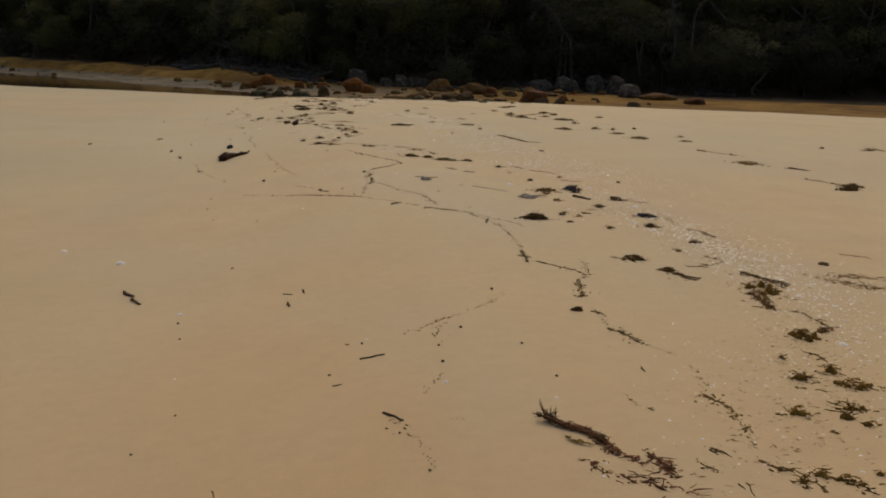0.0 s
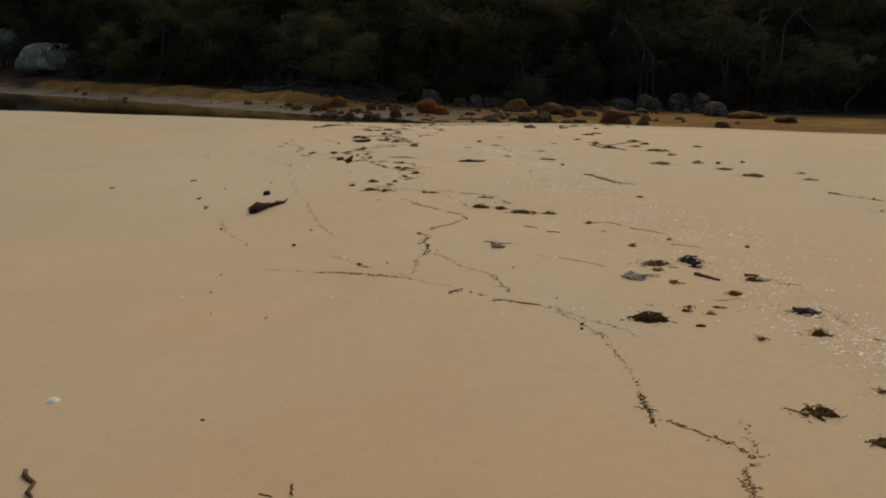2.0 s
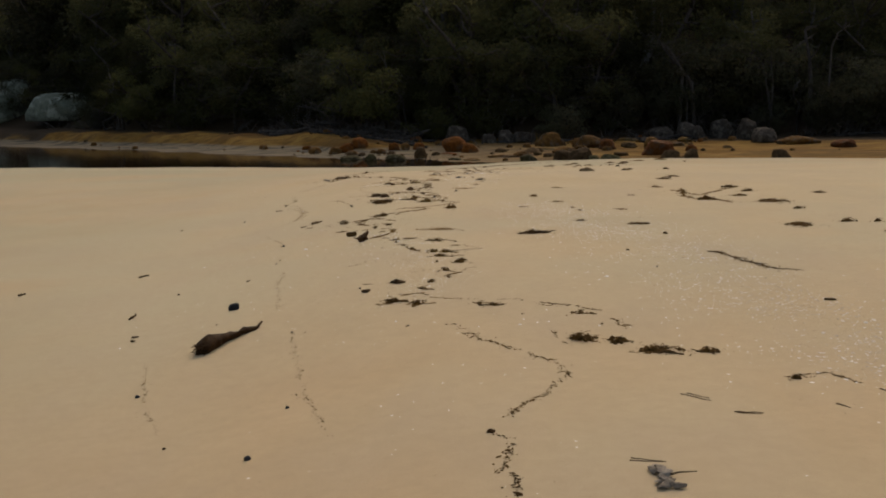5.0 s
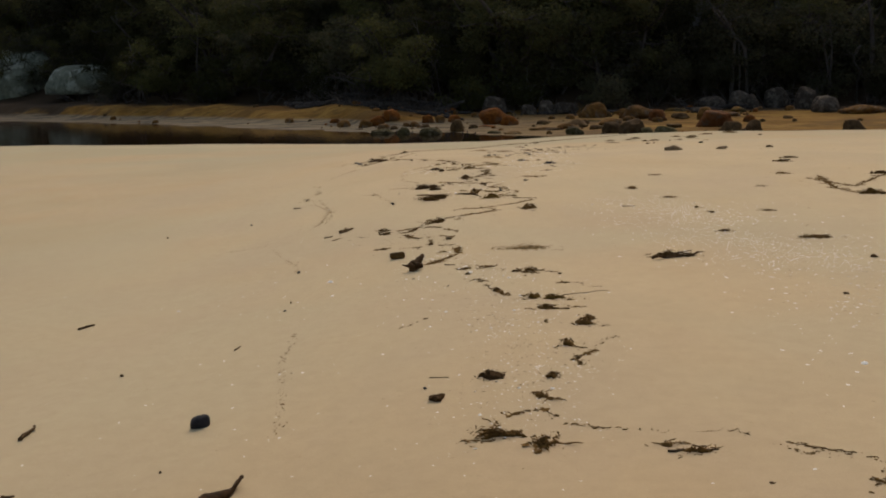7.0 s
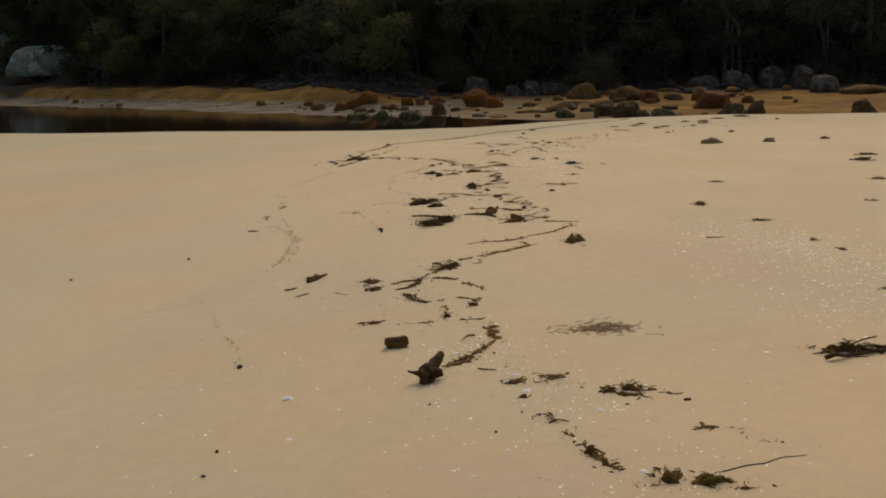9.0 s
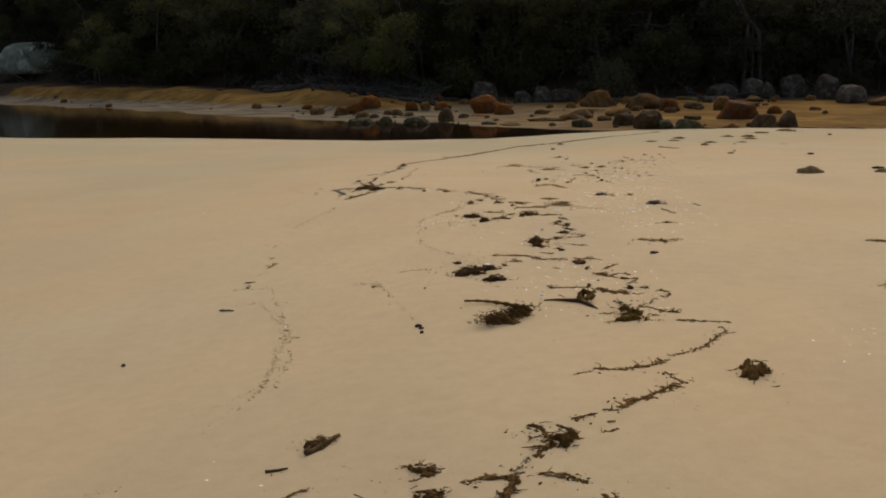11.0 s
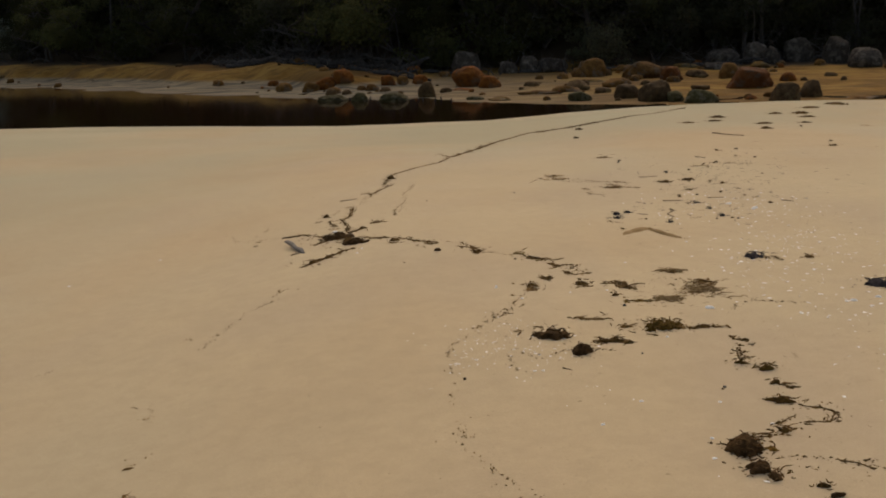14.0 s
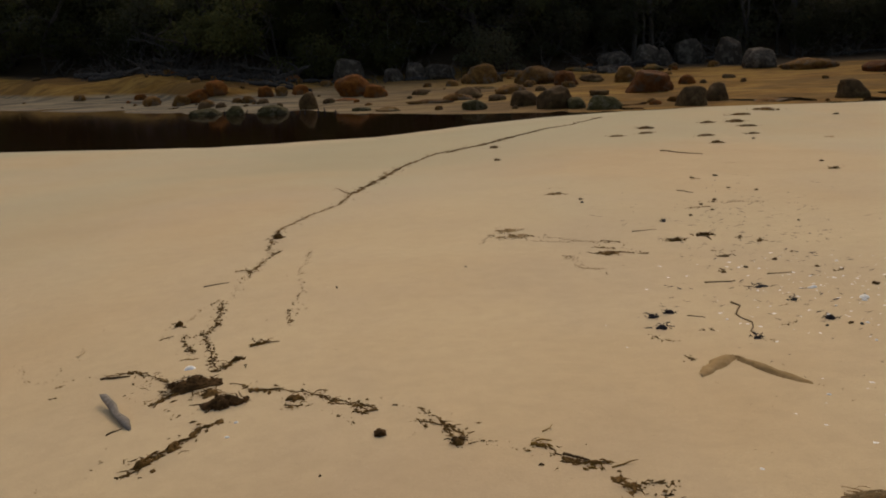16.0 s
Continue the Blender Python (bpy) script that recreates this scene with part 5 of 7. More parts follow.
wrack('fine', (0.07, 9.73), (0.27, 9.74), (0.41, 9.35), (0.55, 8.99), (0.60, 8.44), (0.63, 7.94), (0.62, 7.51))
wrack('fine', (0.19, 9.79), (0.29, 9.74), (0.36, 9.62), (0.43, 9.52), (0.45, 9.33), (0.49, 9.16), (0.52, 8.97))
wrack('fine', (0.17, 9.81), (0.26, 9.76), (0.33, 9.67), (0.41, 9.53))
wrack('mid', (-0.10, 9.87), (0.00, 9.90), (0.10, 9.83), (0.19, 9.79))
wrack('black', (-0.10, 9.88), (-0.03, 9.91), (0.05, 9.86), (0.17, 9.81))
wrack('fine', (0.83, 9.93), (0.96, 9.93), (1.12, 9.92))
wrack('fine', (-0.20, 10.03), (-0.13, 10.04))
wrack('mid', (-0.19, 10.05), (-0.12, 10.02))
wrack('fine', (1.94, 10.06), (2.01, 9.41))
wrack('mid', (-0.38, 10.10), (-0.33, 10.17), (-0.29, 10.19))
wrack('mid', (1.32, 10.13), (1.40, 10.17), (1.50, 10.24))
wrack('fine', (-0.72, 10.68), (-0.57, 10.50), (-0.42, 10.36), (-0.34, 10.28))
wrack('mid', (1.82, 10.87), (2.01, 10.83))
wrack('fine', (-0.21, 10.92), (-0.12, 10.74), (-0.06, 10.50), (-0.01, 10.24), (-0.00, 10.10))
wrack('mid', (1.67, 11.08), (1.89, 10.97))
wrack('black', (-1.18, 11.10), (-1.05, 10.99), (-0.87, 10.82), (-0.72, 10.68))
wrack('black', (-1.45, 11.28), (-1.33, 11.21), (-1.18, 11.10), (-1.07, 11.00))
wrack('mid', (-1.14, 11.36), (-1.04, 11.22))
wrack('fine', (-0.66, 11.58), (-0.70, 11.25), (-0.67, 10.92), (-0.71, 10.70))
wrack('fine', (-0.58, 11.62), (-0.46, 11.33), (-0.31, 11.01), (-0.13, 10.73), (-0.05, 10.49), (-0.00, 10.27), (0.00, 10.13))
wrack('fine', (0.24, 11.64), (0.39, 11.58), (0.58, 11.41))
wrack('fine', (0.25, 11.66), (0.41, 11.57), (0.54, 11.46), (0.66, 11.33), (0.71, 11.23))
wrack('fine', (-1.96, 11.73), (-1.85, 11.65), (-1.69, 11.51), (-1.54, 11.33))
wrack('fine', (-1.43, 11.96), (-1.27, 11.70), (-1.13, 11.37), (-1.01, 11.19))
wrack('black', (-0.68, 12.13), (-0.64, 11.81), (-0.66, 11.58))
wrack('black', (-0.70, 12.52), (-0.71, 12.20), (-0.75, 12.15))
wrack('black', (-0.77, 12.68), (-0.69, 12.59))
wrack('dark', (4.38, 13.73), (4.54, 13.40), (4.74, 12.97))
wrack('mid', (0.74, 13.76), (0.93, 13.82), (1.01, 13.58))
wrack('black', (-1.03, 14.71), (-0.85, 14.51), (-0.66, 14.28), (-0.47, 14.00), (-0.43, 13.72), (-0.53, 13.42), (-0.65, 13.15), (-0.73, 12.93))
wrack('mid', (-1.06, 14.78), (-1.02, 14.78), (-0.97, 14.73))
wrack('fine', (-0.45, 14.79), (-0.30, 14.82))
wrack('dark', (4.44, 14.80), (4.73, 14.62))
wrack('fine', (-1.11, 14.88), (-1.02, 14.92))
wrack('fine', (-1.17, 15.09), (-1.05, 14.90))
wrack('mid', (-0.12, 15.22), (-0.03, 14.91))
wrack('fine', (-2.23, 15.29), (-2.02, 14.42), (-1.82, 13.70), (-1.67, 13.27), (-1.55, 12.91), (-1.45, 12.84))
wrack('thick', (-0.37, 15.42), (-0.31, 15.38), (-0.26, 15.38), (-0.20, 15.36))
wrack('mid', (-0.30, 15.51), (-0.30, 15.40))
wrack('thick', (-1.46, 15.63), (-1.43, 15.72), (-1.38, 15.74))
wrack('fine', (-0.47, 15.67), (-0.40, 15.65))
wrack('mid', (-0.57, 15.70), (-0.52, 15.64), (-0.47, 15.67))
wrack('mid', (-0.99, 15.75), (-0.90, 15.74))
wrack('fine', (-0.64, 15.77), (-0.57, 15.70))
wrack('mid', (-0.56, 15.78), (-0.36, 15.65), (-0.16, 15.47))
wrack('mid', (-1.64, 15.80), (-1.62, 16.01))
wrack('mid', (-1.74, 15.81), (-1.62, 15.77))
wrack('fine', (-0.88, 15.86), (-0.73, 15.88), (-0.70, 15.84))
wrack('thick', (-1.68, 15.87), (-1.62, 15.87), (-1.53, 15.84))
wrack('mid', (-1.38, 15.88), (-1.37, 15.77))
wrack('fine', (-1.19, 15.90), (-1.12, 15.88))
wrack('fine', (-1.09, 15.90), (-0.97, 15.83))
wrack('mid', (-1.37, 15.93), (-1.31, 15.93), (-1.19, 15.90))
wrack('thick', (-1.57, 16.05), (-1.53, 16.10), (-1.42, 16.11))
wrack('mid', (-1.42, 16.11), (-1.39, 16.02))
wrack('thick', (-1.47, 16.36), (-1.43, 16.24))
wrack('dark', (3.77, 16.76), (3.97, 16.42), (4.24, 16.00))
wrack('thick', (-1.29, 16.92), (-1.22, 17.03))
wrack('thick', (-1.32, 16.92), (-1.29, 16.75))
wrack('mid', (-1.33, 17.06), (-1.21, 17.03))
wrack('fine', (-1.22, 17.09), (-1.12, 17.30))
wrack('fine', (-1.20, 17.51), (-1.14, 17.51))
wrack('fine', (-2.29, 17.65), (-2.20, 17.71), (-2.10, 17.83))
wrack('thick', (-1.26, 17.68), (-1.23, 17.73), (-1.23, 17.64))
wrack('fine', (-1.95, 17.93), (-1.83, 17.93))
wrack('mid', (-1.58, 17.94), (-1.54, 17.94))
wrack('thick', (-1.52, 17.96), (-1.47, 17.94), (-1.41, 17.94), (-1.35, 17.92))
wrack('mid', (-1.34, 17.96), (-1.28, 17.97), (-1.24, 17.96))
wrack('fine', (-1.32, 18.17), (-1.23, 18.17))
wrack('fine', (-1.22, 18.58), (-1.15, 18.56))
wrack('thick', (-1.79, 18.61), (-1.77, 18.49), (-1.73, 18.41), (-1.69, 18.32))
wrack('dark', (6.99, 18.68), (6.93, 17.90))
wrack('mid', (-1.86, 18.73), (-1.81, 18.66))
wrack('thick', (-1.42, 18.73), (-1.34, 18.73))
wrack('fine', (-1.34, 18.73), (-1.28, 18.72), (-1.25, 18.61))
wrack('mid', (-1.97, 18.85), (-1.93, 18.91), (-1.89, 18.81))
wrack('thick', (-1.63, 19.14), (-1.55, 19.14))
wrack('mid', (-1.72, 19.17), (-1.68, 19.16))
wrack('mid', (-1.55, 19.22), (-1.50, 19.16), (-1.41, 19.14))
wrack('mid', (-1.61, 19.22), (-1.55, 19.17))
wrack('mid', (-1.72, 19.23), (-1.67, 19.24))
wrack('fine', (-1.79, 19.23), (-1.77, 19.25))
wrack('mid', (-1.63, 19.24), (-1.55, 19.22))
wrack('fine', (-1.87, 19.25), (-1.82, 19.25))
wrack('mid', (-1.69, 19.25), (-1.68, 19.19))
wrack('fine', (-1.87, 19.29), (-1.75, 19.28))
wrack('mid', (-1.96, 19.35), (-1.90, 19.36), (-1.82, 19.42))
wrack('mid', (-1.95, 19.40), (-1.83, 19.43))
wrack('mid', (-2.18, 19.55), (-2.11, 19.51))
wrack('fine', (-2.11, 19.55), (-2.04, 19.54), (-2.01, 19.47))
wrack('thick', (-2.35, 19.64), (-2.28, 19.67), (-2.23, 19.75))
wrack('mid', (-2.22, 19.82), (-2.19, 19.88), (-2.18, 19.90))
wrack('mid', (-2.17, 20.02), (-2.15, 19.97))
wrack('fine', (-1.47, 20.06), (-1.39, 20.01))
wrack('thick', (-2.17, 20.28), (-2.17, 20.08))
wrack('mid', (-2.25, 20.37), (-2.18, 20.33))
wrack('mid', (-2.34, 20.45), (-2.23, 20.41))
wrack('mid', (-2.54, 20.46), (-2.48, 20.47))
wrack('fine', (-2.65, 20.50), (-2.57, 20.47))
wrack('thick', (-2.88, 20.64), (-2.75, 20.58))
wrack('mid', (-2.42, 20.79), (-2.42, 20.65))
wrack('mid', (-2.32, 20.88), (-2.26, 20.89))
wrack('mid', (-2.49, 20.91), (-2.46, 20.90))
wrack('fine', (-2.50, 20.92), (-2.40, 20.89))
wrack('mid', (-2.37, 20.94), (-2.26, 20.83))
wrack('mid', (-2.39, 20.95), (-2.34, 20.91))
wrack('thick', (-2.70, 21.18), (-2.61, 20.99), (-2.54, 20.88))
wrack('mid', (-2.29, 21.20), (-2.26, 21.10))
wrack('fine', (-2.31, 21.22), (-2.25, 21.07))
wrack('mid', (-2.37, 21.32), (-2.30, 21.21))
wrack('mid', (-2.37, 21.33), (-2.31, 21.22))
wrack('mid', (-2.47, 21.47), (-2.41, 21.41))
wrack('mid', (-2.96, 21.49), (-2.87, 21.44))
wrack('mid', (-2.57, 21.50), (-2.48, 21.45))
wrack('mid', (-2.82, 21.50), (-2.72, 21.50), (-2.62, 21.52))
wrack('thick', (-2.81, 21.51), (-2.73, 21.50), (-2.66, 21.51))
wrack('thick', (-2.66, 21.51), (-2.67, 21.39), (-2.71, 21.30))
wrack('mid', (-2.58, 21.51), (-2.49, 21.48), (-2.43, 21.41))
wrack('mid', (-3.40, 21.55), (-3.32, 21.61))
wrack('mid', (-2.59, 21.66), (-2.66, 21.54))
wrack('mid', (-3.04, 21.70), (-2.97, 21.68), (-2.90, 21.64))
wrack('fine', (-2.52, 21.76), (-2.41, 21.72))
wrack('mid', (-3.51, 21.80), (-3.46, 21.80))
wrack('mid', (-2.36, 21.86), (-2.31, 21.91))
wrack('fine', (-2.70, 21.93), (-2.62, 21.92))
wrack('thick', (-2.61, 22.00), (-2.55, 21.89), (-2.53, 21.76), (-2.59, 21.66))
wrack('thick', (-2.46, 22.01), (-2.38, 22.07))
wrack('mid', (-2.35, 22.12), (-2.28, 22.12))
wrack('thick', (-2.28, 22.14), (-2.15, 22.30), (-2.05, 22.44))
wrack('mid', (-2.45, 22.56), (-2.35, 22.63))
wrack('mid', (-2.07, 22.61), (-2.03, 22.49), (-1.99, 22.44))
wrack('faint', (-3.97, 22.67), (-3.80, 22.89), (-3.92, 23.96), (-4.29, 25.11), (-4.58, 25.24))
wrack('thick', (-2.36, 22.67), (-2.23, 22.66), (-2.11, 22.72), (-2.07, 22.81))
wrack('mid', (-2.07, 22.81), (-1.85, 23.03), (-1.71, 23.39))
wrack('mid', (-2.27, 23.49), (-2.18, 23.53))
wrack('mid', (-1.93, 23.54), (-1.79, 23.53), (-1.67, 23.50))
wrack('mid', (-2.04, 23.55), (-1.98, 23.54))
wrack('fine', (-2.37, 23.65), (-2.29, 23.63))
wrack('mid', (-2.28, 23.67), (-2.22, 23.67))
wrack('mid', (-2.09, 23.83), (-2.03, 23.82), (-1.99, 23.79), (-1.96, 23.75))
wrack('fine', (-2.12, 23.98), (-2.03, 24.00))
wrack('mid', (-2.20, 23.99), (-2.18, 23.96))
wrack('mid', (-2.02, 24.01), (-1.96, 24.03), (-1.90, 24.09))
wrack('mid', (-1.98, 24.01), (-2.02, 23.93), (-2.06, 23.85))
wrack('faint', (-4.06, 24.25), (-3.89, 23.88), (-3.77, 23.28), (-3.75, 22.85))
wrack('thick', (-1.95, 24.28), (-1.92, 24.23), (-1.91, 24.16), (-1.91, 24.09))
wrack('thick', (-2.26, 24.32), (-2.22, 24.24), (-2.16, 24.18))
wrack('brown', (-2.26, 24.34), (-2.22, 24.28), (-2.18, 24.21), (-2.12, 24.17), (-2.05, 24.17))
wrack('mid', (-2.53, 24.37), (-2.45, 24.36), (-2.36, 24.35), (-2.31, 24.36))
wrack('mid', (-2.03, 24.38), (-1.98, 24.33))
wrack('fine', (-2.92, 24.45), (-2.83, 24.42), (-2.71, 24.36), (-2.63, 24.36))
wrack('mid', (-2.09, 24.47), (-2.05, 24.52), (-2.03, 24.56))
wrack('mid', (-2.12, 24.62), (-2.07, 24.62), (-2.02, 24.63))
wrack('mid', (-3.58, 24.74), (-3.54, 24.70))
wrack('mid', (-2.15, 24.75), (-2.08, 24.77), (-2.07, 24.70))
wrack('thick', (-2.24, 24.79), (-2.21, 24.71), (-2.16, 24.68))
wrack('mid', (-2.20, 24.86), (-2.14, 25.00), (-2.11, 25.07))
wrack('faint', (-3.70, 24.88), (-3.54, 24.76), (-3.39, 24.29), (-3.22, 23.75))
wrack('faint', (-3.72, 24.89), (-3.58, 24.85), (-3.52, 24.72))
wrack('fine', (-2.34, 25.03), (-2.27, 24.97))
wrack('faint', (-3.45, 25.05), (-3.35, 25.08), (-3.25, 25.06), (-3.19, 25.09))
wrack('faint', (-3.45, 25.09), (-3.34, 25.08), (-3.29, 25.08))
wrack('mid', (-2.77, 25.17), (-2.70, 25.22))
wrack('faint', (-4.45, 25.17), (-4.49, 25.30))
wrack('mid', (-3.12, 25.22), (-3.09, 25.29))
wrack('mid', (-2.47, 25.24), (-2.41, 25.26))
wrack('fine', (-3.09, 25.25), (-3.00, 25.20), (-2.91, 25.12))
wrack('brown', (-2.36, 25.25), (-2.31, 25.28), (-2.24, 25.27))
wrack('mid', (-4.50, 25.27), (-4.46, 25.27))
wrack('brown', (-2.90, 25.39), (-2.79, 25.39), (-2.73, 25.40))
wrack('thick', (-2.79, 25.40), (-2.70, 25.39), (-2.62, 25.31), (-2.55, 25.24), (-2.47, 25.24))
wrack('mid', (-4.53, 25.42), (-4.47, 25.40))
wrack('mid', (-2.58, 25.50), (-2.50, 25.43))
wrack('dark', (1.43, 25.55), (1.68, 24.35), (2.17, 25.42), (2.52, 26.08))
wrack('faint', (-4.49, 25.59), (-4.46, 25.65), (-4.45, 25.70))
wrack('mid', (-2.59, 25.65), (-2.55, 25.72))
wrack('mid', (-2.56, 25.72), (-2.52, 25.74))
wrack('fine', (-3.34, 25.73), (-3.29, 25.69), (-3.26, 25.62))
wrack('fine', (-2.49, 25.74), (-2.43, 25.74))
wrack('mid', (-2.38, 25.78), (-2.32, 25.77), (-2.27, 25.73))
wrack('fine', (-3.34, 25.80), (-3.25, 25.66), (-3.15, 25.51))
wrack('fine', (-2.57, 25.82), (-2.41, 25.82), (-2.27, 25.77))
wrack('mid', (-4.47, 25.82), (-4.48, 26.00))
wrack('fine', (-2.66, 25.88), (-2.52, 25.82), (-2.27, 25.78))
wrack('brown', (-2.57, 25.94), (-2.54, 25.89), (-2.52, 25.88))
wrack('thick', (-2.61, 25.95), (-2.56, 25.99), (-2.52, 26.00))
wrack('smear', (-1.80, 25.96), (-1.69, 26.02), (-1.60, 26.03))
wrack('mid', (-2.57, 26.00), (-2.50, 26.04))
wrack('thick', (-2.49, 26.01), (-2.44, 26.07))
wrack('smear', (-1.91, 26.03), (-1.83, 25.95), (-1.75, 25.97))
wrack('smear', (-1.90, 26.05), (-1.83, 25.96), (-1.76, 25.93))
wrack('mid', (-2.50, 26.07), (-2.40, 26.19))
wrack('mid', (-2.44, 26.08), (-2.39, 26.12))
wrack('mid', (-2.39, 26.11), (-2.30, 26.12), (-2.27, 26.20), (-2.30, 26.23), (-2.35, 26.27))
wrack('faint', (-3.44, 26.14), (-3.40, 25.95), (-3.29, 25.74))
wrack('faint', (-3.53, 26.14), (-3.48, 26.09))
wrack('mid', (-4.57, 26.22), (-4.52, 26.23))
wrack('fine', (-2.40, 26.24), (-2.28, 26.22), (-2.28, 26.30))
wrack('faint', (-4.51, 26.27), (-4.49, 26.33))
wrack('mid', (-2.47, 26.34), (-2.41, 26.36), (-2.40, 26.29))
wrack('mid', (-2.39, 26.48), (-2.35, 26.45), (-2.32, 26.46))
wrack('faint', (-4.66, 26.64), (-4.61, 26.65), (-4.67, 26.87))
wrack('mid', (-2.45, 26.81), (-2.42, 26.94), (-2.36, 26.99))
wrack('fine', (-3.18, 26.83), (-3.03, 26.98), (-2.89, 26.90))
wrack('fine', (-3.29, 26.89), (-3.27, 26.69))
wrack('faint', (-3.52, 26.89), (-3.52, 27.01), (-3.49, 27.11))
wrack('faint', (-3.52, 26.90), (-3.47, 26.46), (-3.42, 26.06))
wrack('fine', (-3.25, 26.91), (-3.20, 26.88))
wrack('thick', (-2.97, 27.04), (-2.91, 27.03), (-2.83, 27.01))
wrack('thick', (-2.46, 27.08), (-2.44, 27.04), (-2.39, 27.04))
wrack('mid', (-2.96, 27.11), (-2.91, 27.05))
wrack('faint', (-3.49, 27.11), (-3.43, 27.30), (-3.36, 27.42))
wrack('fine', (-2.85, 27.15), (-2.82, 27.36))
wrack('thick', (-2.59, 27.21), (-2.53, 27.21), (-2.47, 27.22))
wrack('mid', (-2.48, 27.23), (-2.43, 27.24), (-2.41, 27.20))
wrack('mid', (-3.27, 27.24), (-3.25, 27.16))
wrack('mid', (-3.21, 27.26), (-3.16, 27.25))
wrack('thick', (-3.03, 27.40), (-2.96, 27.39), (-2.90, 27.38))
wrack('fine', (-3.37, 27.40), (-3.29, 27.60), (-3.21, 27.78))
wrack('fine', (-3.36, 27.42), (-3.30, 27.59), (-3.20, 27.87))
wrack('faint', (-5.40, 27.45), (-5.32, 27.51))
wrack('fine', (-2.37, 27.50), (-2.25, 27.68), (-2.16, 27.64), (-2.07, 27.60))
wrack('brown', (-2.79, 27.65), (-2.72, 27.68), (-2.65, 27.67))
wrack('faint', (-4.80, 27.79), (-4.75, 27.70))
wrack('fine', (-2.57, 28.01), (-2.54, 27.98), (-2.49, 27.94))
wrack('mid', (-2.87, 28.05), (-2.83, 28.05), (-2.78, 28.07))
wrack('mid', (-2.86, 28.07), (-2.79, 28.10), (-2.75, 27.99), (-2.73, 27.95))
wrack('mid', (-2.81, 28.07), (-2.77, 27.97), (-2.73, 27.95))
wrack('thick', (-3.20, 28.07), (-3.20, 27.99), (-3.20, 27.93), (-3.18, 27.91))
wrack('thick', (-2.78, 28.07), (-2.77, 28.01), (-2.78, 27.94), (-2.72, 27.93))
wrack('thick', (-2.97, 28.08), (-2.97, 28.02), (-2.93, 27.97))
wrack('fine', (-2.87, 28.09), (-2.81, 28.08))
wrack('thick', (-2.42, 28.09), (-2.39, 28.06), (-2.38, 28.01), (-2.38, 27.94))
wrack('faint', (-4.66, 28.10), (-4.57, 28.07))
wrack('fine', (-2.58, 28.14), (-2.50, 28.13), (-2.48, 28.07))
wrack('thick', (-3.14, 28.18), (-3.13, 28.14), (-3.09, 28.15))
wrack('mid', (-3.14, 28.19), (-3.09, 28.19))
wrack('mid', (-2.99, 28.24), (-2.90, 28.25))
wrack('mid', (-2.96, 28.24), (-2.93, 28.26))
wrack('mid', (-3.15, 28.24), (-3.13, 28.16))
wrack('faint', (-4.49, 28.29), (-4.45, 28.45))
wrack('thick', (-3.03, 28.30), (-3.02, 28.27), (-3.00, 28.24))
wrack('mid', (-3.04, 28.32), (-2.97, 28.30), (-2.90, 28.27))
wrack('mid', (-4.47, 28.38), (-4.48, 28.46))
wrack('mid', (-3.06, 28.41), (-3.03, 28.46), (-2.97, 28.45), (-2.98, 28.40), (-3.01, 28.35))
wrack('mid', (-2.98, 28.43), (-2.95, 28.47))
wrack('thick', (-3.08, 28.51), (-3.07, 28.42), (-3.06, 28.41))
wrack('mid', (-2.00, 28.54), (-1.95, 28.63), (-1.92, 28.51))
wrack('mid', (-3.09, 28.55), (-3.08, 28.44))
wrack('brown', (-3.15, 28.63), (-3.12, 28.62), (-3.11, 28.57))
wrack('mid', (-3.21, 28.64), (-3.10, 28.61))
wrack('thick', (-3.21, 28.65), (-3.16, 28.62))
wrack('brown', (-3.28, 28.79), (-3.23, 28.76))
wrack('mid', (-3.27, 28.80), (-3.20, 28.68))
wrack('faint', (-3.42, 28.84), (-3.36, 28.79), (-3.32, 28.77))
wrack('faint', (-3.42, 28.85), (-3.31, 28.76), (-3.22, 28.70))
wrack('mid', (-4.46, 28.91), (-4.42, 28.94))
wrack('thick', (-4.45, 28.94), (-4.41, 28.99), (-4.37, 29.06), (-4.33, 29.13))
wrack('faint', (-4.64, 28.95), (-4.60, 28.97), (-4.52, 28.92))
wrack('faint', (-4.74, 28.97), (-4.70, 28.97))
wrack('faint', (-4.54, 29.02), (-4.56, 29.17), (-4.57, 29.25))
wrack('mid', (-3.60, 29.07), (-3.54, 29.01), (-3.48, 28.90))
wrack('faint', (-3.61, 29.12), (-3.57, 29.14))
wrack('thick', (-4.33, 29.13), (-4.28, 29.22), (-4.21, 29.29))
wrack('mid', (-3.59, 29.19), (-3.53, 29.06), (-3.45, 28.88))
wrack('mid', (-3.79, 29.21), (-3.75, 29.15), (-3.70, 29.20))
wrack('faint', (-3.68, 29.22), (-3.61, 29.19))
wrack('faint', (-3.86, 29.23), (-3.82, 29.17), (-3.76, 29.04))
wrack('faint', (-4.03, 29.32), (-3.96, 29.30))
wrack('mid', (-4.02, 29.37), (-3.95, 29.33))
wrack('mid', (-3.88, 29.38), (-3.81, 29.30), (-3.75, 29.19))
wrack('mid', (-3.94, 29.45), (-3.83, 29.34), (-3.70, 29.19))
wrack('faint', (-4.47, 29.52), (-4.38, 29.39), (-4.31, 29.42))
wrack('faint', (-3.98, 29.53), (-3.93, 29.50))
wrack('mid', (-4.06, 29.54), (-3.96, 29.49), (-3.88, 29.38))
wrack('thick', (-4.49, 29.59), (-4.47, 29.69), (-4.40, 29.72))
wrack('thick', (-4.16, 29.60), (-4.06, 29.54))
wrack('mid', (-2.64, 29.60), (-2.61, 29.54))
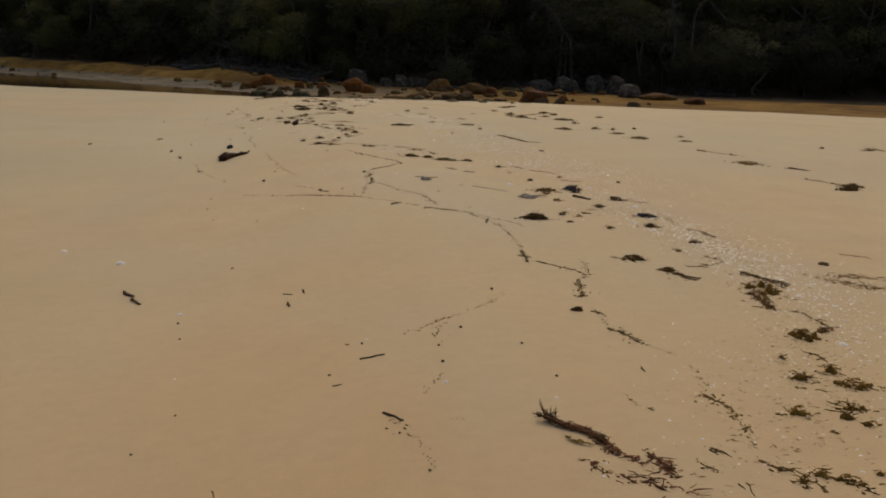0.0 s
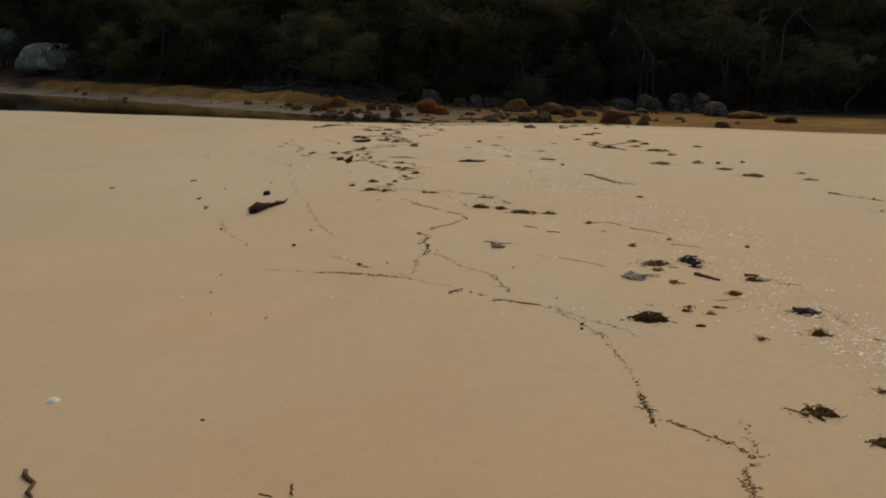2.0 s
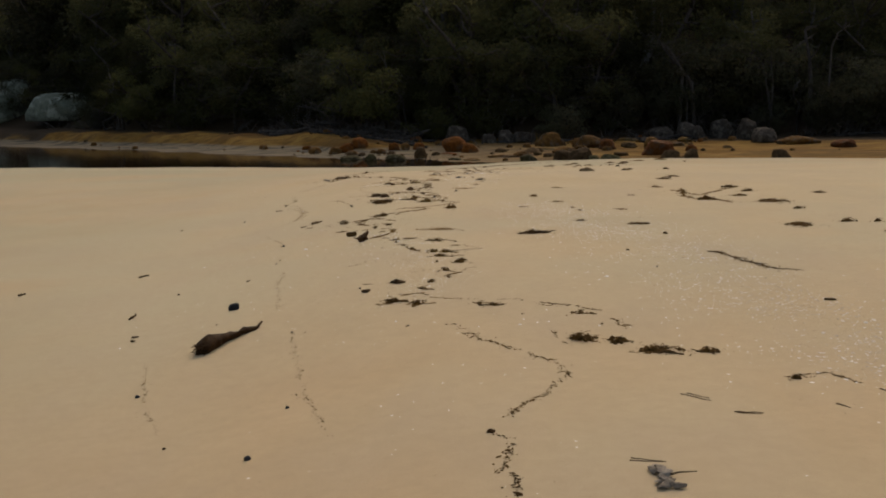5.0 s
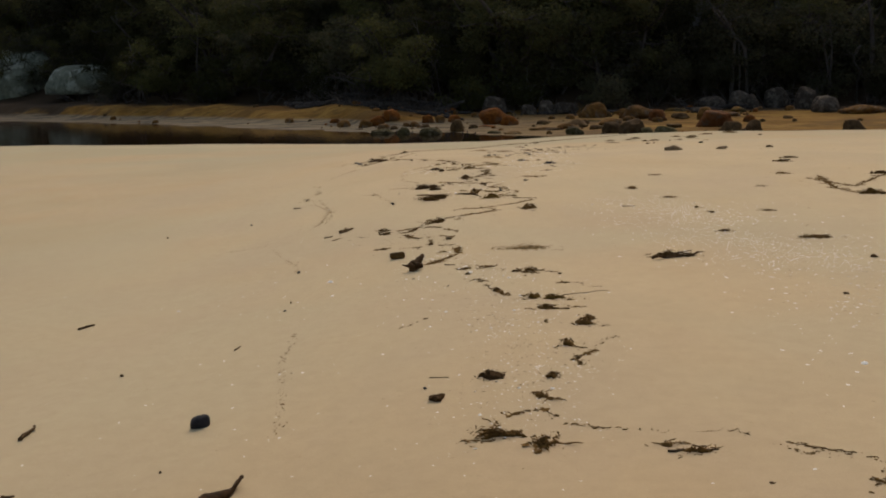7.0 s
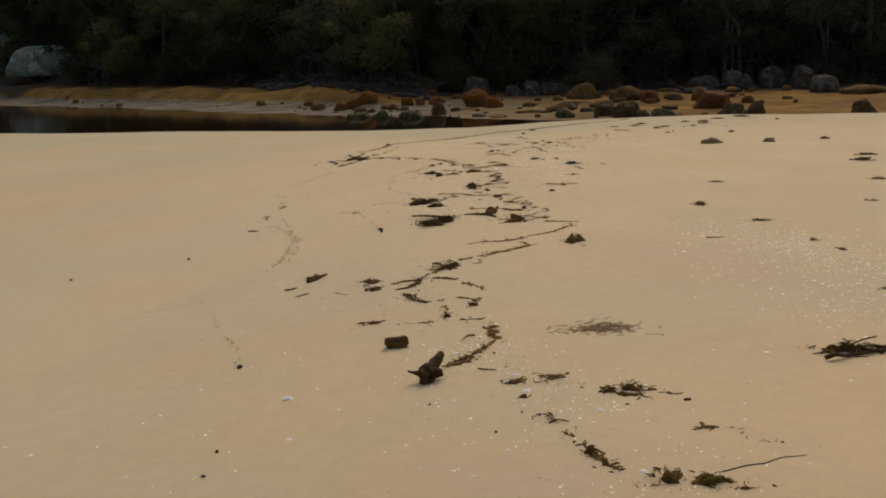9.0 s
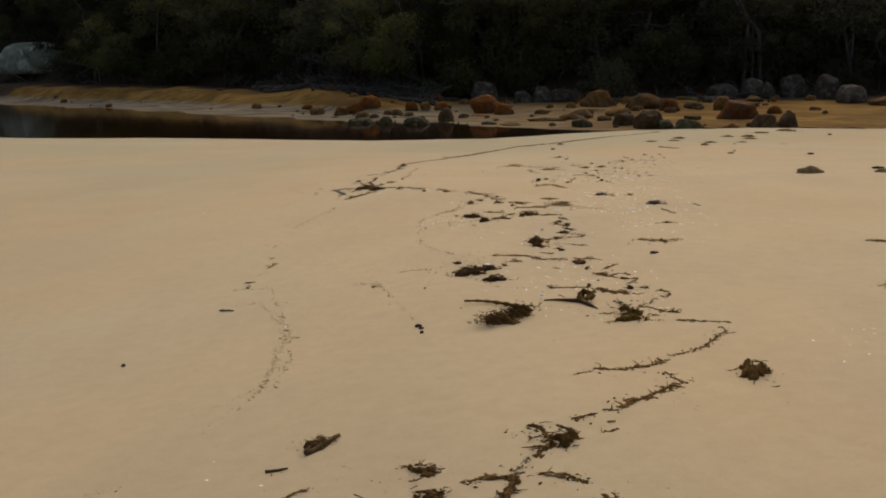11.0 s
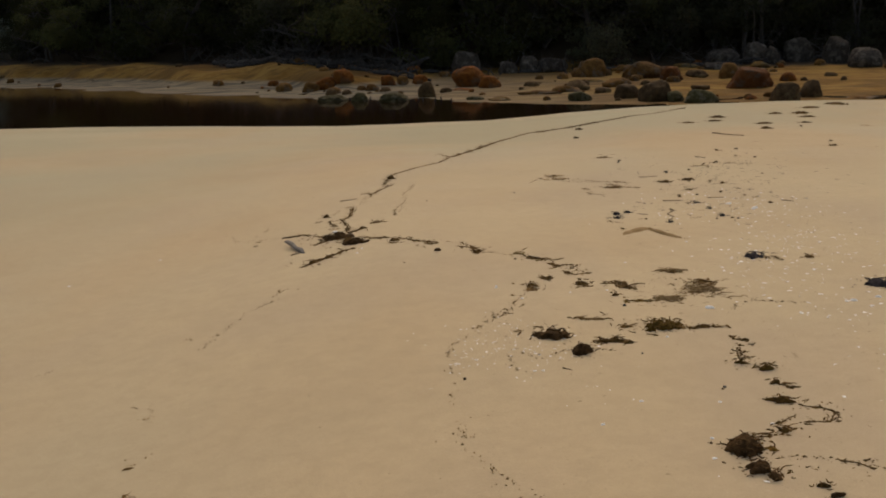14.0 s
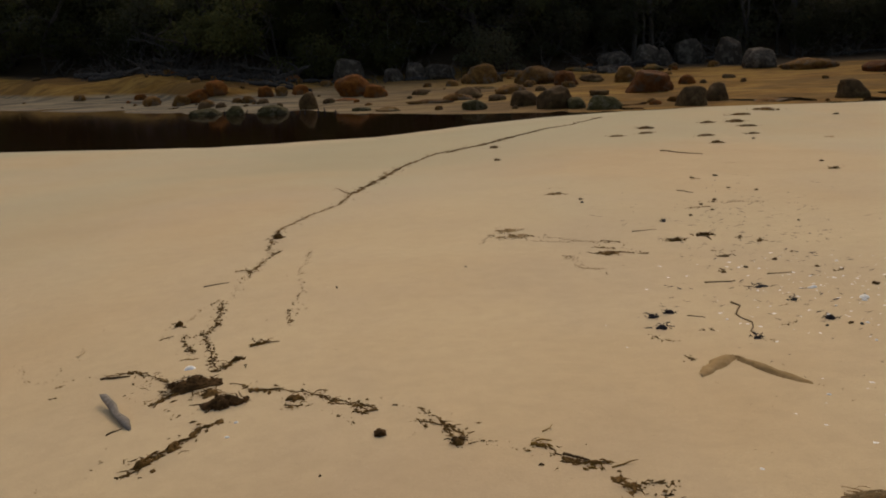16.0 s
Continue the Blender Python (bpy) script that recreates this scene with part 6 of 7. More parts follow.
wrack('mid', (-4.24, 29.71), (-4.17, 29.62))
wrack('fine', (-2.29, 29.73), (-2.25, 29.80))
wrack('faint', (-4.62, 29.78), (-4.54, 29.67), (-4.50, 29.59))
wrack('thick', (-4.33, 29.91), (-4.30, 30.00), (-4.24, 30.07))
wrack('fine', (-2.69, 29.95), (-2.65, 29.82), (-2.61, 29.81))
wrack('mid', (-2.50, 29.97), (-2.44, 29.94))
wrack('faint', (-4.65, 29.98), (-4.53, 29.79))
wrack('fine', (-2.17, 29.98), (-2.08, 30.02))
wrack('mid', (-5.01, 29.99), (-4.94, 29.98))
wrack('mid', (-4.68, 30.13), (-4.58, 30.01), (-4.50, 29.87))
wrack('mid', (-4.99, 30.15), (-4.96, 30.14))
wrack('mid', (-4.81, 30.17), (-4.75, 30.15), (-4.68, 30.12))
wrack('mid', (-4.51, 30.18), (-4.45, 30.16))
wrack('faint', (-4.99, 30.22), (-4.90, 30.19), (-4.81, 30.17))
wrack('faint', (-5.06, 30.24), (-5.04, 30.44), (-5.03, 30.73), (-5.05, 31.08))
wrack('thick', (-4.23, 30.24), (-4.17, 30.28))
wrack('mid', (-2.06, 30.29), (-2.03, 30.33))
wrack('faint', (-4.44, 30.44), (-4.48, 31.16), (-4.45, 31.96), (-4.39, 32.93))
wrack('faint', (-5.28, 30.60), (-5.19, 30.41), (-5.06, 30.24))
wrack('faint', (-5.32, 30.62), (-5.28, 30.64))
wrack('mid', (-4.68, 30.63), (-4.62, 30.65))
wrack('mid', (-4.57, 30.64), (-4.52, 30.40), (-4.46, 30.26))
wrack('mid', (-4.48, 30.64), (-4.42, 30.32), (-4.36, 30.10), (-4.32, 29.91))
wrack('mid', (-4.65, 30.87), (-4.59, 30.79))
wrack('faint', (-4.61, 30.89), (-4.58, 31.18), (-4.51, 31.34))
wrack('mid', (-4.13, 30.89), (-4.10, 30.55))
wrack('mid', (-1.57, 30.97), (-1.50, 31.03))
wrack('mid', (-4.51, 31.25), (-4.44, 30.80), (-4.46, 30.58))
wrack('fine', (-1.97, 31.73), (-1.84, 31.68))
wrack('mid', (-2.35, 31.74), (-2.30, 31.73))
wrack('faint', (-4.54, 31.80), (-4.48, 31.90), (-4.40, 32.09))
wrack('fine', (-2.69, 31.80), (-2.69, 31.47), (-2.61, 31.22))
wrack('mid', (-4.43, 31.81), (-4.45, 32.18), (-4.41, 32.42))
wrack('fine', (-2.74, 31.85), (-2.71, 31.43), (-2.59, 31.33))
wrack('mid', (-2.53, 31.87), (-2.36, 31.79))
wrack('mid', (-2.54, 32.05), (-2.44, 31.94))
wrack('mid', (-4.55, 32.11), (-4.47, 32.14))
wrack('mid', (-2.47, 32.24), (-2.36, 32.16))
wrack('fine', (-2.75, 32.35), (-2.65, 32.27), (-2.49, 32.21), (-2.34, 32.12))
wrack('fine', (-3.15, 32.43), (-3.04, 32.83), (-2.95, 32.79))
wrack('mid', (-4.42, 32.46), (-4.36, 32.78))
wrack('fine', (-3.07, 32.55), (-2.95, 32.64), (-2.82, 32.40), (-2.47, 32.25))
wrack('fine', (-2.84, 32.65), (-2.68, 32.46), (-2.47, 32.15), (-2.30, 31.73))
wrack('faint', (-4.17, 32.76), (-4.17, 31.97), (-4.11, 31.34), (-4.12, 30.88))
wrack('mid', (-4.44, 32.84), (-4.47, 33.73))
wrack('mid', (-1.65, 33.46), (-1.48, 33.52))
wrack('mid', (-4.48, 33.73), (-4.29, 34.77), (-4.13, 35.35), (-4.06, 36.50))
wrack('fine', (-1.55, 33.81), (-1.29, 33.69), (-1.07, 33.62))
wrack('fine', (-2.35, 35.53), (-2.18, 35.42))
wrack('mid', (-1.08, 35.60), (-0.99, 35.61))
wrack('fine', (-0.63, 35.81), (-0.56, 35.62))
wrack('mid', (-4.06, 36.50), (-4.24, 37.41))
wrack('dark', (-4.06, 36.50), (-3.56, 40.27), (-3.05, 42.08))
wrack('fine', (-0.40, 37.10), (-0.26, 37.08))
wrack('mid', (-3.56, 40.27), (-3.44, 40.90))
wrack('dark', (-2.99, 41.93), (-2.43, 42.92), (-1.77, 44.35), (-0.99, 46.02))
wrack('dark', (-3.05, 42.08), (-2.31, 43.14), (-1.61, 44.79), (-0.84, 46.31))
wrack('dark', (-2.43, 42.92), (-1.99, 43.72))
wrack('dark', (-0.99, 46.02), (-0.48, 46.61), (0.46, 48.58))
wrack('faint', (-4.45, 24.76), (-4.26, 24.73), (-3.94, 23.95), (-3.79, 22.93), (-3.86, 22.59), (-3.94, 22.35))
wrack('faint', (-4.05, 21.84), (-4.29, 21.76), (-4.50, 21.66))
wrack('faint', (-4.01, 21.70), (-3.82, 21.30), (-3.64, 20.84))
wrack('faint', (-3.64, 20.84), (-3.46, 20.44), (-3.35, 20.08))
wrack('faint', (-4.45, 28.26), (-4.53, 28.15), (-4.59, 27.98), (-4.62, 27.76), (-4.66, 27.52))
wrack('faint', (-3.24, 27.67), (-3.31, 27.54), (-3.37, 27.42), (-3.43, 27.25), (-3.49, 27.11))
wrack('thick', (-2.34, 19.65), (-2.29, 19.70), (-2.23, 19.80), (-2.18, 19.93))
wrack('mid', (-2.18, 19.93), (-2.14, 20.02), (-2.15, 20.18), (-2.17, 20.29))
wrack('brown', (-2.18, 19.93), (-2.15, 20.02), (-2.15, 20.18))
wrack('mid', (-1.97, 19.33), (-1.91, 19.36), (-1.85, 19.42))
wrack('brown', (-2.09, 19.33), (-2.04, 19.37), (-2.00, 19.35))

# single clumps (kind, x, y, length, depth, height, turn)
clump('torn', 1.81, 4.79, 0.15, 0.13, 0.036, 7)
clump('torn', 1.61, 4.88, 0.10, 0.11, 0.031, 7)
clump('torn', 1.78, 5.01, 0.08, 0.13, 0.037, 8)
clump('clod', 0.78, 6.07, 0.08, 0.06, 0.033, 8)
clump('torn', 1.96, 6.76, 0.18, 0.29, 0.070, 10)
clump('clod', 1.11, 9.37, 0.08, 0.04, 0.019, 14)
clump('clod', 0.31, 10.01, 0.02, 0.02, 0.009, 0)
clump('brown', 1.13, 10.67, 0.08, 0.13, 0.034, 1)
clump('leaves', 0.88, 10.84, 0.20, 0.27, 0.087, 8)
clump('clod', -1.13, 11.39, 0.05, 0.04, 0.019, -29)
clump('leaves', -0.10, 12.04, 0.14, 0.32, 0.086, 12)
clump('clod', 1.98, 12.53, 0.05, 0.04, 0.025, 0)
clump('weed', 4.53, 12.69, 0.30, 0.15, 0.079, 18)
clump('clod', -0.79, 12.70, 0.05, 0.04, 0.022, -14)
clump('weed', 0.73, 13.68, 0.08, 0.04, 0.030, -0)
clump('clod', -3.46, 15.63, 0.05, 0.04, 0.022, -11)
clump('weed', -1.43, 15.73, 0.11, 0.10, 0.030, -5)
clump('weed', -1.59, 15.84, 0.22, 0.08, 0.023, -9)
clump('clod', 1.43, 15.85, 0.09, 0.05, 0.021, -1)
clump('clod', 5.99, 18.06, 0.10, 0.05, 0.037, 24)
clump('weed', 6.74, 18.06, 0.23, 0.12, 0.047, 24)
clump('weed', 3.91, 18.26, 0.18, 0.09, 0.027, -2)
clump('clod', 0.23, 18.39, 0.04, 0.03, 0.021, -0)
clump('weed', -1.78, 18.50, 0.05, 0.08, 0.024, -4)
clump('weed', 4.00, 19.17, 0.12, 0.06, 0.029, -2)
clump('weed', -1.67, 19.18, 0.08, 0.06, 0.018, -3)
clump('weed', -1.60, 19.21, 0.09, 0.10, 0.031, -2)
clump('clod', 0.71, 19.71, 0.07, 0.04, 0.033, -2)
clump('weed', -0.64, 19.74, 0.25, 0.12, 0.040, -2)
clump('wood', -2.60, 20.08, 0.13, 0.09, 0.059, -26)
clump('weed', 0.51, 20.65, 0.25, 0.12, 0.023, -3)
clump('weed', 3.11, 20.69, 0.10, 0.05, 0.052, -3)
clump('weed', 2.81, 20.74, 0.18, 0.09, 0.047, -3)
clump('clod', 3.55, 21.06, 0.09, 0.05, 0.045, -3)
clump('weed', -2.90, 21.41, 0.11, 0.10, 0.020, -33)
clump('weed', -2.95, 21.63, 0.16, 0.09, 0.017, -34)
clump('weed', -2.49, 21.82, 0.11, 0.18, 0.042, -18)
clump('weed', -0.07, 22.20, 0.07, 0.08, 0.015, -4)
clump('weed', 2.63, 22.31, 0.15, 0.07, 0.034, -3)
clump('brown', 0.45, 22.31, 0.15, 0.07, 0.021, -4)
clump('weed', -0.16, 22.58, 0.06, 0.09, 0.016, -4)
clump('weed', -1.72, 22.61, 0.14, 0.23, 0.062, -5)
clump('weed', -0.34, 23.49, 0.16, 0.08, 0.017, -5)
clump('weed', 1.70, 23.68, 0.27, 0.14, 0.061, -6)
clump('weed', 2.19, 24.18, 0.23, 0.11, 0.034, 2)
clump('weed', -2.51, 24.35, 0.05, 0.05, 0.016, -6)
clump('weed', 3.37, 24.52, 0.17, 0.08, 0.039, -4)
clump('weed', 0.73, 24.54, 0.11, 0.06, 0.015, -6)
clump('weed', 2.47, 25.05, 0.20, 0.10, 0.058, 2)
clump('weed', 2.34, 25.89, 0.20, 0.10, 0.041, -4)
clump('brown', -0.31, 25.99, 0.16, 0.08, 0.022, -8)
clump('brown', 1.24, 26.16, 0.20, 0.10, 0.046, -9)
clump('weed', 1.55, 27.93, 0.21, 0.11, 0.040, -12)
clump('weed', 1.78, 28.57, 0.24, 0.12, 0.027, 1)
clump('weed', -1.77, 28.57, 0.07, 0.07, 0.016, -2)
clump('clod', 1.97, 31.42, 0.14, 0.07, 0.051, -24)
clump('clod', 1.24, 31.54, 0.16, 0.08, 0.040, -25)
clump('brown', -2.48, 31.79, 0.12, 0.11, 0.019, -21)
clump('weed', -2.55, 31.82, 0.06, 0.07, 0.012, -21)
clump('clod', -1.52, 33.30, 0.03, 0.02, 0.015, -26)
clump('clod', -1.51, 33.63, 0.03, 0.02, 0.016, -28)
clump('clod', -1.02, 34.64, 0.04, 0.02, 0.014, -32)
clump('clod', 1.23, 34.85, 0.11, 0.05, 0.040, -38)
clump('brown', -2.34, 34.92, 0.17, 0.09, 0.018, -34)
clump('clod', -2.38, 39.91, 0.12, 0.06, 0.035, -42)
clump('weed', 0.51, 40.41, 0.20, 0.10, 0.038, -43)
clump('weed', 1.51, 42.08, 0.18, 0.09, 0.025, -44)
clump('weed', 1.97, 43.82, 0.29, 0.14, 0.037, -42)
clump('clod', 4.10, 45.73, 0.14, 0.07, 0.042, -39)

def dried_blade():
    """Two tapering halves of a dried blade of weed that meet in a low ridge."""
    x, y = -2.47, 29.42
    ob = thing("dried_blade", "dried tan kelp blade folded in two on sand", "seaweed", (x, y, bare(x, y)))
    for knots, wide in BLADE_HALVES:
        verts, faces = [], []
        for n in range(17):
            u = n / 16
            k = min(int(u * (len(knots) - 1)), len(knots) - 2)
            f = u * (len(knots) - 1) - k
            px, py = knots[k][0] + (knots[k + 1][0] - knots[k][0]) * f - x, knots[k][1] + (knots[k + 1][1] - knots[k][1]) * f - y
            w = wide * (0.25 + 0.75 * math.sin(math.pi * (0.12 + 0.80 * u))) * (1 + 0.35 * noise.noise(Vector((u * 7, wide * 40, 2))))
            for j in range(7):
                v = j / 3 - 1
                verts.append((px + 0.012 * noise.noise(Vector((u * 9, v * 2, 5))), py + v * w, bare(px + x, py + y) - bare(x, y) + 0.016 * (1 - v * v) * w / wide + 0.005 * noise.noise(Vector((u * 16, v * 3, 1))) - 0.002))
        for n in range(16):
            for j in range(6):
                a = n * 7 + j
                faces.append((a, a + 1, a + 8, a + 7))
        part("half", mesh_from("half", verts, faces, WRACK["rust"]), ob)


BLADE_HALVES = ((((-2.65, 29.35), (-2.58, 29.45), (-2.51, 29.53), (-2.48, 29.55)), 0.058), (((-2.48, 29.55), (-2.45, 29.45), (-2.4, 29.33), (-2.33, 29.22)), 0.064))
dried_blade()
wrack('fine', (-2.63, 29.40), (-2.56, 29.50), (-2.48, 29.57))
wrack('mid', (-2.49, 29.55), (-2.45, 29.47), (-2.43, 29.42))
wrack('faint', (-2.44, 29.43), (-2.39, 29.31), (-2.30, 29.18))
clump('torn', 1.24, 3.65, 0.04, 0.05, 0.018, 0)
clump('torn', 1.41, 3.67, 0.11, 0.06, 0.024, -7)
clump('torn', 1.32, 3.72, 0.07, 0.08, 0.029, 1)
clump('torn', 1.53, 3.74, 0.04, 0.03, 0.018, -8)
clump('torn', 1.69, 4.27, 0.06, 0.05, 0.022, 2)
clump('torn', 1.63, 4.36, 0.07, 0.10, 0.030, -9)
clump('torn', 1.45, 4.39, 0.10, 0.11, 0.031, 3)
clump('torn', 1.68, 4.48, 0.13, 0.09, 0.027, -10)
clump('weed', 1.63, 5.21, 0.04, 0.06, 0.020, 4)
clump('torn', 1.85, 5.62, 0.14, 0.20, 0.045, -11)
clump('weed', 1.85, 5.65, 0.10, 0.14, 0.034, 5)
clump('weed', 1.99, 5.75, 0.07, 0.08, 0.023, -12)
clump('weed', 2.01, 5.78, 0.06, 0.08, 0.023, 6)
clump('weed', 1.51, 7.30, 0.11, 0.12, 0.026, 0)
clump('weed', 1.35, 7.69, 0.15, 0.18, 0.031, 7)
clump('clod', 2.63, 7.70, 0.08, 0.11, 0.025, -1)
clump('brown', 1.73, 8.07, 0.08, 0.10, 0.023, 8)
clump('weed', 1.93, 8.48, 0.10, 0.12, 0.024, -2)
clump('torn', 1.39, 9.06, 0.08, 0.09, 0.028, 9)
clump('weed', 1.75, 9.26, 0.12, 0.17, 0.032, -3)
clump('heap', 0.83, 9.50, 0.22, 0.19, 0.042, 10)
clump('brown', 1.22, 9.73, 0.09, 0.07, 0.023, -4)
clump('weed', 1.09, 9.77, 0.08, 0.08, 0.025, 11)
clump('black', 1.82, 9.87, 0.17, 0.20, 0.029, -5)
clump('weed', 1.12, 9.89, 0.06, 0.03, 0.018, 12)
clump('brown', 1.30, 9.92, 0.10, 0.05, 0.021, -6)
clump('clod', -0.24, 10.14, 0.02, 0.03, 0.010, 0)
clump('weed', 1.48, 10.36, 0.11, 0.10, 0.026, -7)
clump('weed', 1.72, 10.91, 0.14, 0.11, 0.026, 1)
clump('brown', 1.07, 11.16, 0.09, 0.13, 0.035, -8)
clump('black', 1.39, 11.36, 0.10, 0.11, 0.025, 2)
clump('brown', 1.08, 11.43, 0.20, 0.27, 0.055, -9)
clump('black', 1.38, 11.62, 0.17, 0.28, 0.055, 3)
clump('weed', 1.01, 12.35, 0.10, 0.10, 0.023, -10)
clump('weed', 1.36, 12.77, 0.08, 0.07, 0.020, 4)
clump('weed', 4.72, 13.07, 0.23, 0.32, 0.039, -11)
clump('weed', 0.38, 14.30, 0.13, 0.13, 0.024, 5)
clump('weed', 0.11, 14.32, 0.25, 0.19, 0.029, -12)
clump('weed', -0.11, 14.54, 0.11, 0.11, 0.022, 6)
clump('weed', -0.11, 14.57, 0.12, 0.14, 0.025, 0)
clump('weed', -0.32, 14.63, 0.17, 0.23, 0.040, 7)
clump('brown', -0.49, 14.81, 0.06, 0.05, 0.023, -1)
clump('clod', -1.43, 15.04, 0.02, 0.02, 0.008, 8)
clump('brown', 4.08, 15.22, 0.36, 0.45, 0.035, -2)
clump('clod', -0.69, 15.38, 0.02, 0.02, 0.008, 9)
clump('weed', -0.31, 15.39, 0.06, 0.06, 0.023, -3)
clump('weed', -0.89, 15.67, 0.13, 0.06, 0.021, 10)
clump('brown', -0.99, 15.72, 0.08, 0.06, 0.023, -4)
clump('brown', -1.45, 16.30, 0.06, 0.08, 0.029, 11)
clump('clod', -1.89, 16.35, 0.07, 0.10, 0.026, -5)
clump('weed', -1.41, 16.57, 0.07, 0.09, 0.025, 12)
clump('heap', -1.68, 16.61, 0.11, 0.11, 0.028, -6)
clump('weed', -1.35, 17.14, 0.08, 0.11, 0.031, 0)
clump('weed', -1.26, 17.56, 0.11, 0.07, 0.028, -7)
clump('weed', -1.25, 17.58, 0.11, 0.16, 0.030, 1)
clump('weed', -1.46, 17.61, 0.03, 0.05, 0.017, -8)
clump('weed', -1.24, 17.68, 0.05, 0.06, 0.023, 2)
clump('weed', -1.46, 17.96, 0.11, 0.06, 0.025, -9)
clump('brown', -1.33, 18.17, 0.08, 0.03, 0.017, 3)
clump('olive', -1.43, 18.22, 0.12, 0.09, 0.028, -10)
clump('olive', -1.55, 18.25, 0.10, 0.12, 0.033, 4)
clump('weed', 3.24, 18.71, 0.28, 0.39, 0.030, -11)
clump('clod', -1.40, 19.05, 0.03, 0.02, 0.015, 5)
clump('weed', -2.00, 19.13, 0.04, 0.02, 0.018, -12)
clump('brown', -2.03, 19.34, 0.09, 0.07, 0.028, 6)
clump('weed', 3.05, 19.71, 0.23, 0.32, 0.028, 0)
clump('wisp', -1.66, 20.17, 0.32, 0.18, 0.042, 7)
clump('weed', 2.22, 20.43, 0.27, 0.38, 0.029, -1)
clump('weed', -2.41, 20.54, 0.06, 0.08, 0.025, 8)
clump('weed', -2.29, 20.75, 0.06, 0.08, 0.025, -2)
clump('weed', -0.11, 21.02, 0.12, 0.08, 0.020, 9)
clump('weed', -3.37, 22.03, 0.13, 0.13, 0.030, -3)
clump('weed', 2.52, 23.30, 0.39, 0.54, 0.035, 10)
clump('clod', -3.16, 23.54, 0.03, 0.03, 0.016, -4)
clump('olive', -2.13, 23.55, 0.17, 0.08, 0.030, 11)
clump('brown', -2.02, 23.64, 0.07, 0.03, 0.019, -5)
clump('olive', -2.12, 23.67, 0.12, 0.11, 0.035, 12)
clump('weed', -1.93, 23.72, 0.10, 0.04, 0.017, -6)
clump('olive', -2.16, 23.77, 0.10, 0.10, 0.033, 0)
clump('brown', -2.17, 23.93, 0.04, 0.04, 0.020, -7)
clump('brown', -2.16, 24.22, 0.11, 0.05, 0.020, 1)
clump('black', -2.08, 24.31, 0.06, 0.06, 0.024, -8)
clump('weed', -2.00, 24.33, 0.04, 0.02, 0.018, 2)
clump('weed', -2.31, 24.37, 0.04, 0.06, 0.022, -9)
clump('weed', -0.66, 24.39, 0.12, 0.17, 0.029, 3)
clump('weed', -2.11, 24.60, 0.05, 0.03, 0.018, -10)
clump('heap', -2.83, 24.61, 0.13, 0.11, 0.031, 4)
clump('brown', -2.21, 24.75, 0.09, 0.05, 0.022, -11)
clump('heap', -3.00, 24.84, 0.20, 0.17, 0.039, 5)
clump('weed', -2.30, 24.91, 0.04, 0.04, 0.020, -12)
clump('heap', -2.89, 24.95, 0.15, 0.07, 0.023, 6)
clump('weed', -2.80, 25.04, 0.04, 0.04, 0.020, 0)
clump('clod', -2.34, 25.12, 0.10, 0.11, 0.029, 7)
clump('weed', -2.74, 25.18, 0.06, 0.04, 0.019, -1)
clump('clod', -3.10, 25.19, 0.06, 0.05, 0.020, 8)
clump('clod', -1.84, 25.48, 0.04, 0.04, 0.019, -2)
clump('clod', -2.44, 25.56, 0.05, 0.02, 0.018, 9)
clump('weed', -2.46, 25.62, 0.05, 0.03, 0.017, -3)
clump('heap', -2.57, 25.68, 0.04, 0.05, 0.019, 10)
clump('heap', -2.60, 25.74, 0.08, 0.08, 0.030, -4)
clump('heap', -2.62, 25.88, 0.08, 0.09, 0.032, 11)
clump('heap', -2.61, 25.90, 0.10, 0.14, 0.036, -5)
clump('brown', -1.74, 25.94, 0.08, 0.12, 0.033, 12)
clump('clod', -2.70, 25.95, 0.01, 0.01, 0.007, -6)
clump('weed', -2.47, 26.04, 0.04, 0.04, 0.021, 0)
clump('weed', -2.42, 26.32, 0.11, 0.05, 0.022, -7)
clump('clod', -2.58, 26.45, 0.01, 0.01, 0.007, 1)
clump('weed', -2.39, 26.51, 0.07, 0.05, 0.022, -8)
clump('olive', -2.39, 26.67, 0.09, 0.07, 0.025, 2)
clump('olive', -2.46, 26.74, 0.09, 0.05, 0.022, -9)
clump('weed', -1.62, 26.82, 0.11, 0.05, 0.019, 3)
clump('heap', -3.02, 26.90, 0.08, 0.11, 0.031, -10)
clump('weed', -2.90, 27.04, 0.11, 0.05, 0.022, 4)
clump('heap', -3.12, 27.14, 0.14, 0.13, 0.033, -11)
clump('brown', -2.61, 27.22, 0.08, 0.07, 0.023, 5)
clump('olive', -2.68, 27.24, 0.17, 0.15, 0.035, -12)
clump('brown', -2.82, 27.25, 0.08, 0.06, 0.022, 6)
clump('wisp', -2.60, 27.71, 0.09, 0.08, 0.025, 0)
clump('weed', -2.83, 27.79, 0.05, 0.05, 0.020, 7)
clump('rust', -2.44, 27.86, 0.08, 0.04, 0.019, -1)
clump('wisp', -2.43, 27.88, 0.16, 0.22, 0.042, 8)
clump('black', -1.60, 27.92, 0.16, 0.18, 0.030, -2)
clump('weed', -3.20, 28.02, 0.03, 0.05, 0.017, 9)
clump('weed', -2.97, 28.02, 0.05, 0.04, 0.021, -3)
clump('brown', -2.40, 28.02, 0.09, 0.07, 0.026, 10)
clump('weed', -3.19, 28.03, 0.04, 0.05, 0.019, -4)
clump('weed', -2.96, 28.05, 0.05, 0.04, 0.019, 11)
clump('weed', -2.96, 28.06, 0.06, 0.06, 0.022, -5)
clump('weed', -3.12, 28.15, 0.05, 0.04, 0.021, 12)
clump('brown', -2.50, 28.27, 0.04, 0.05, 0.022, -6)
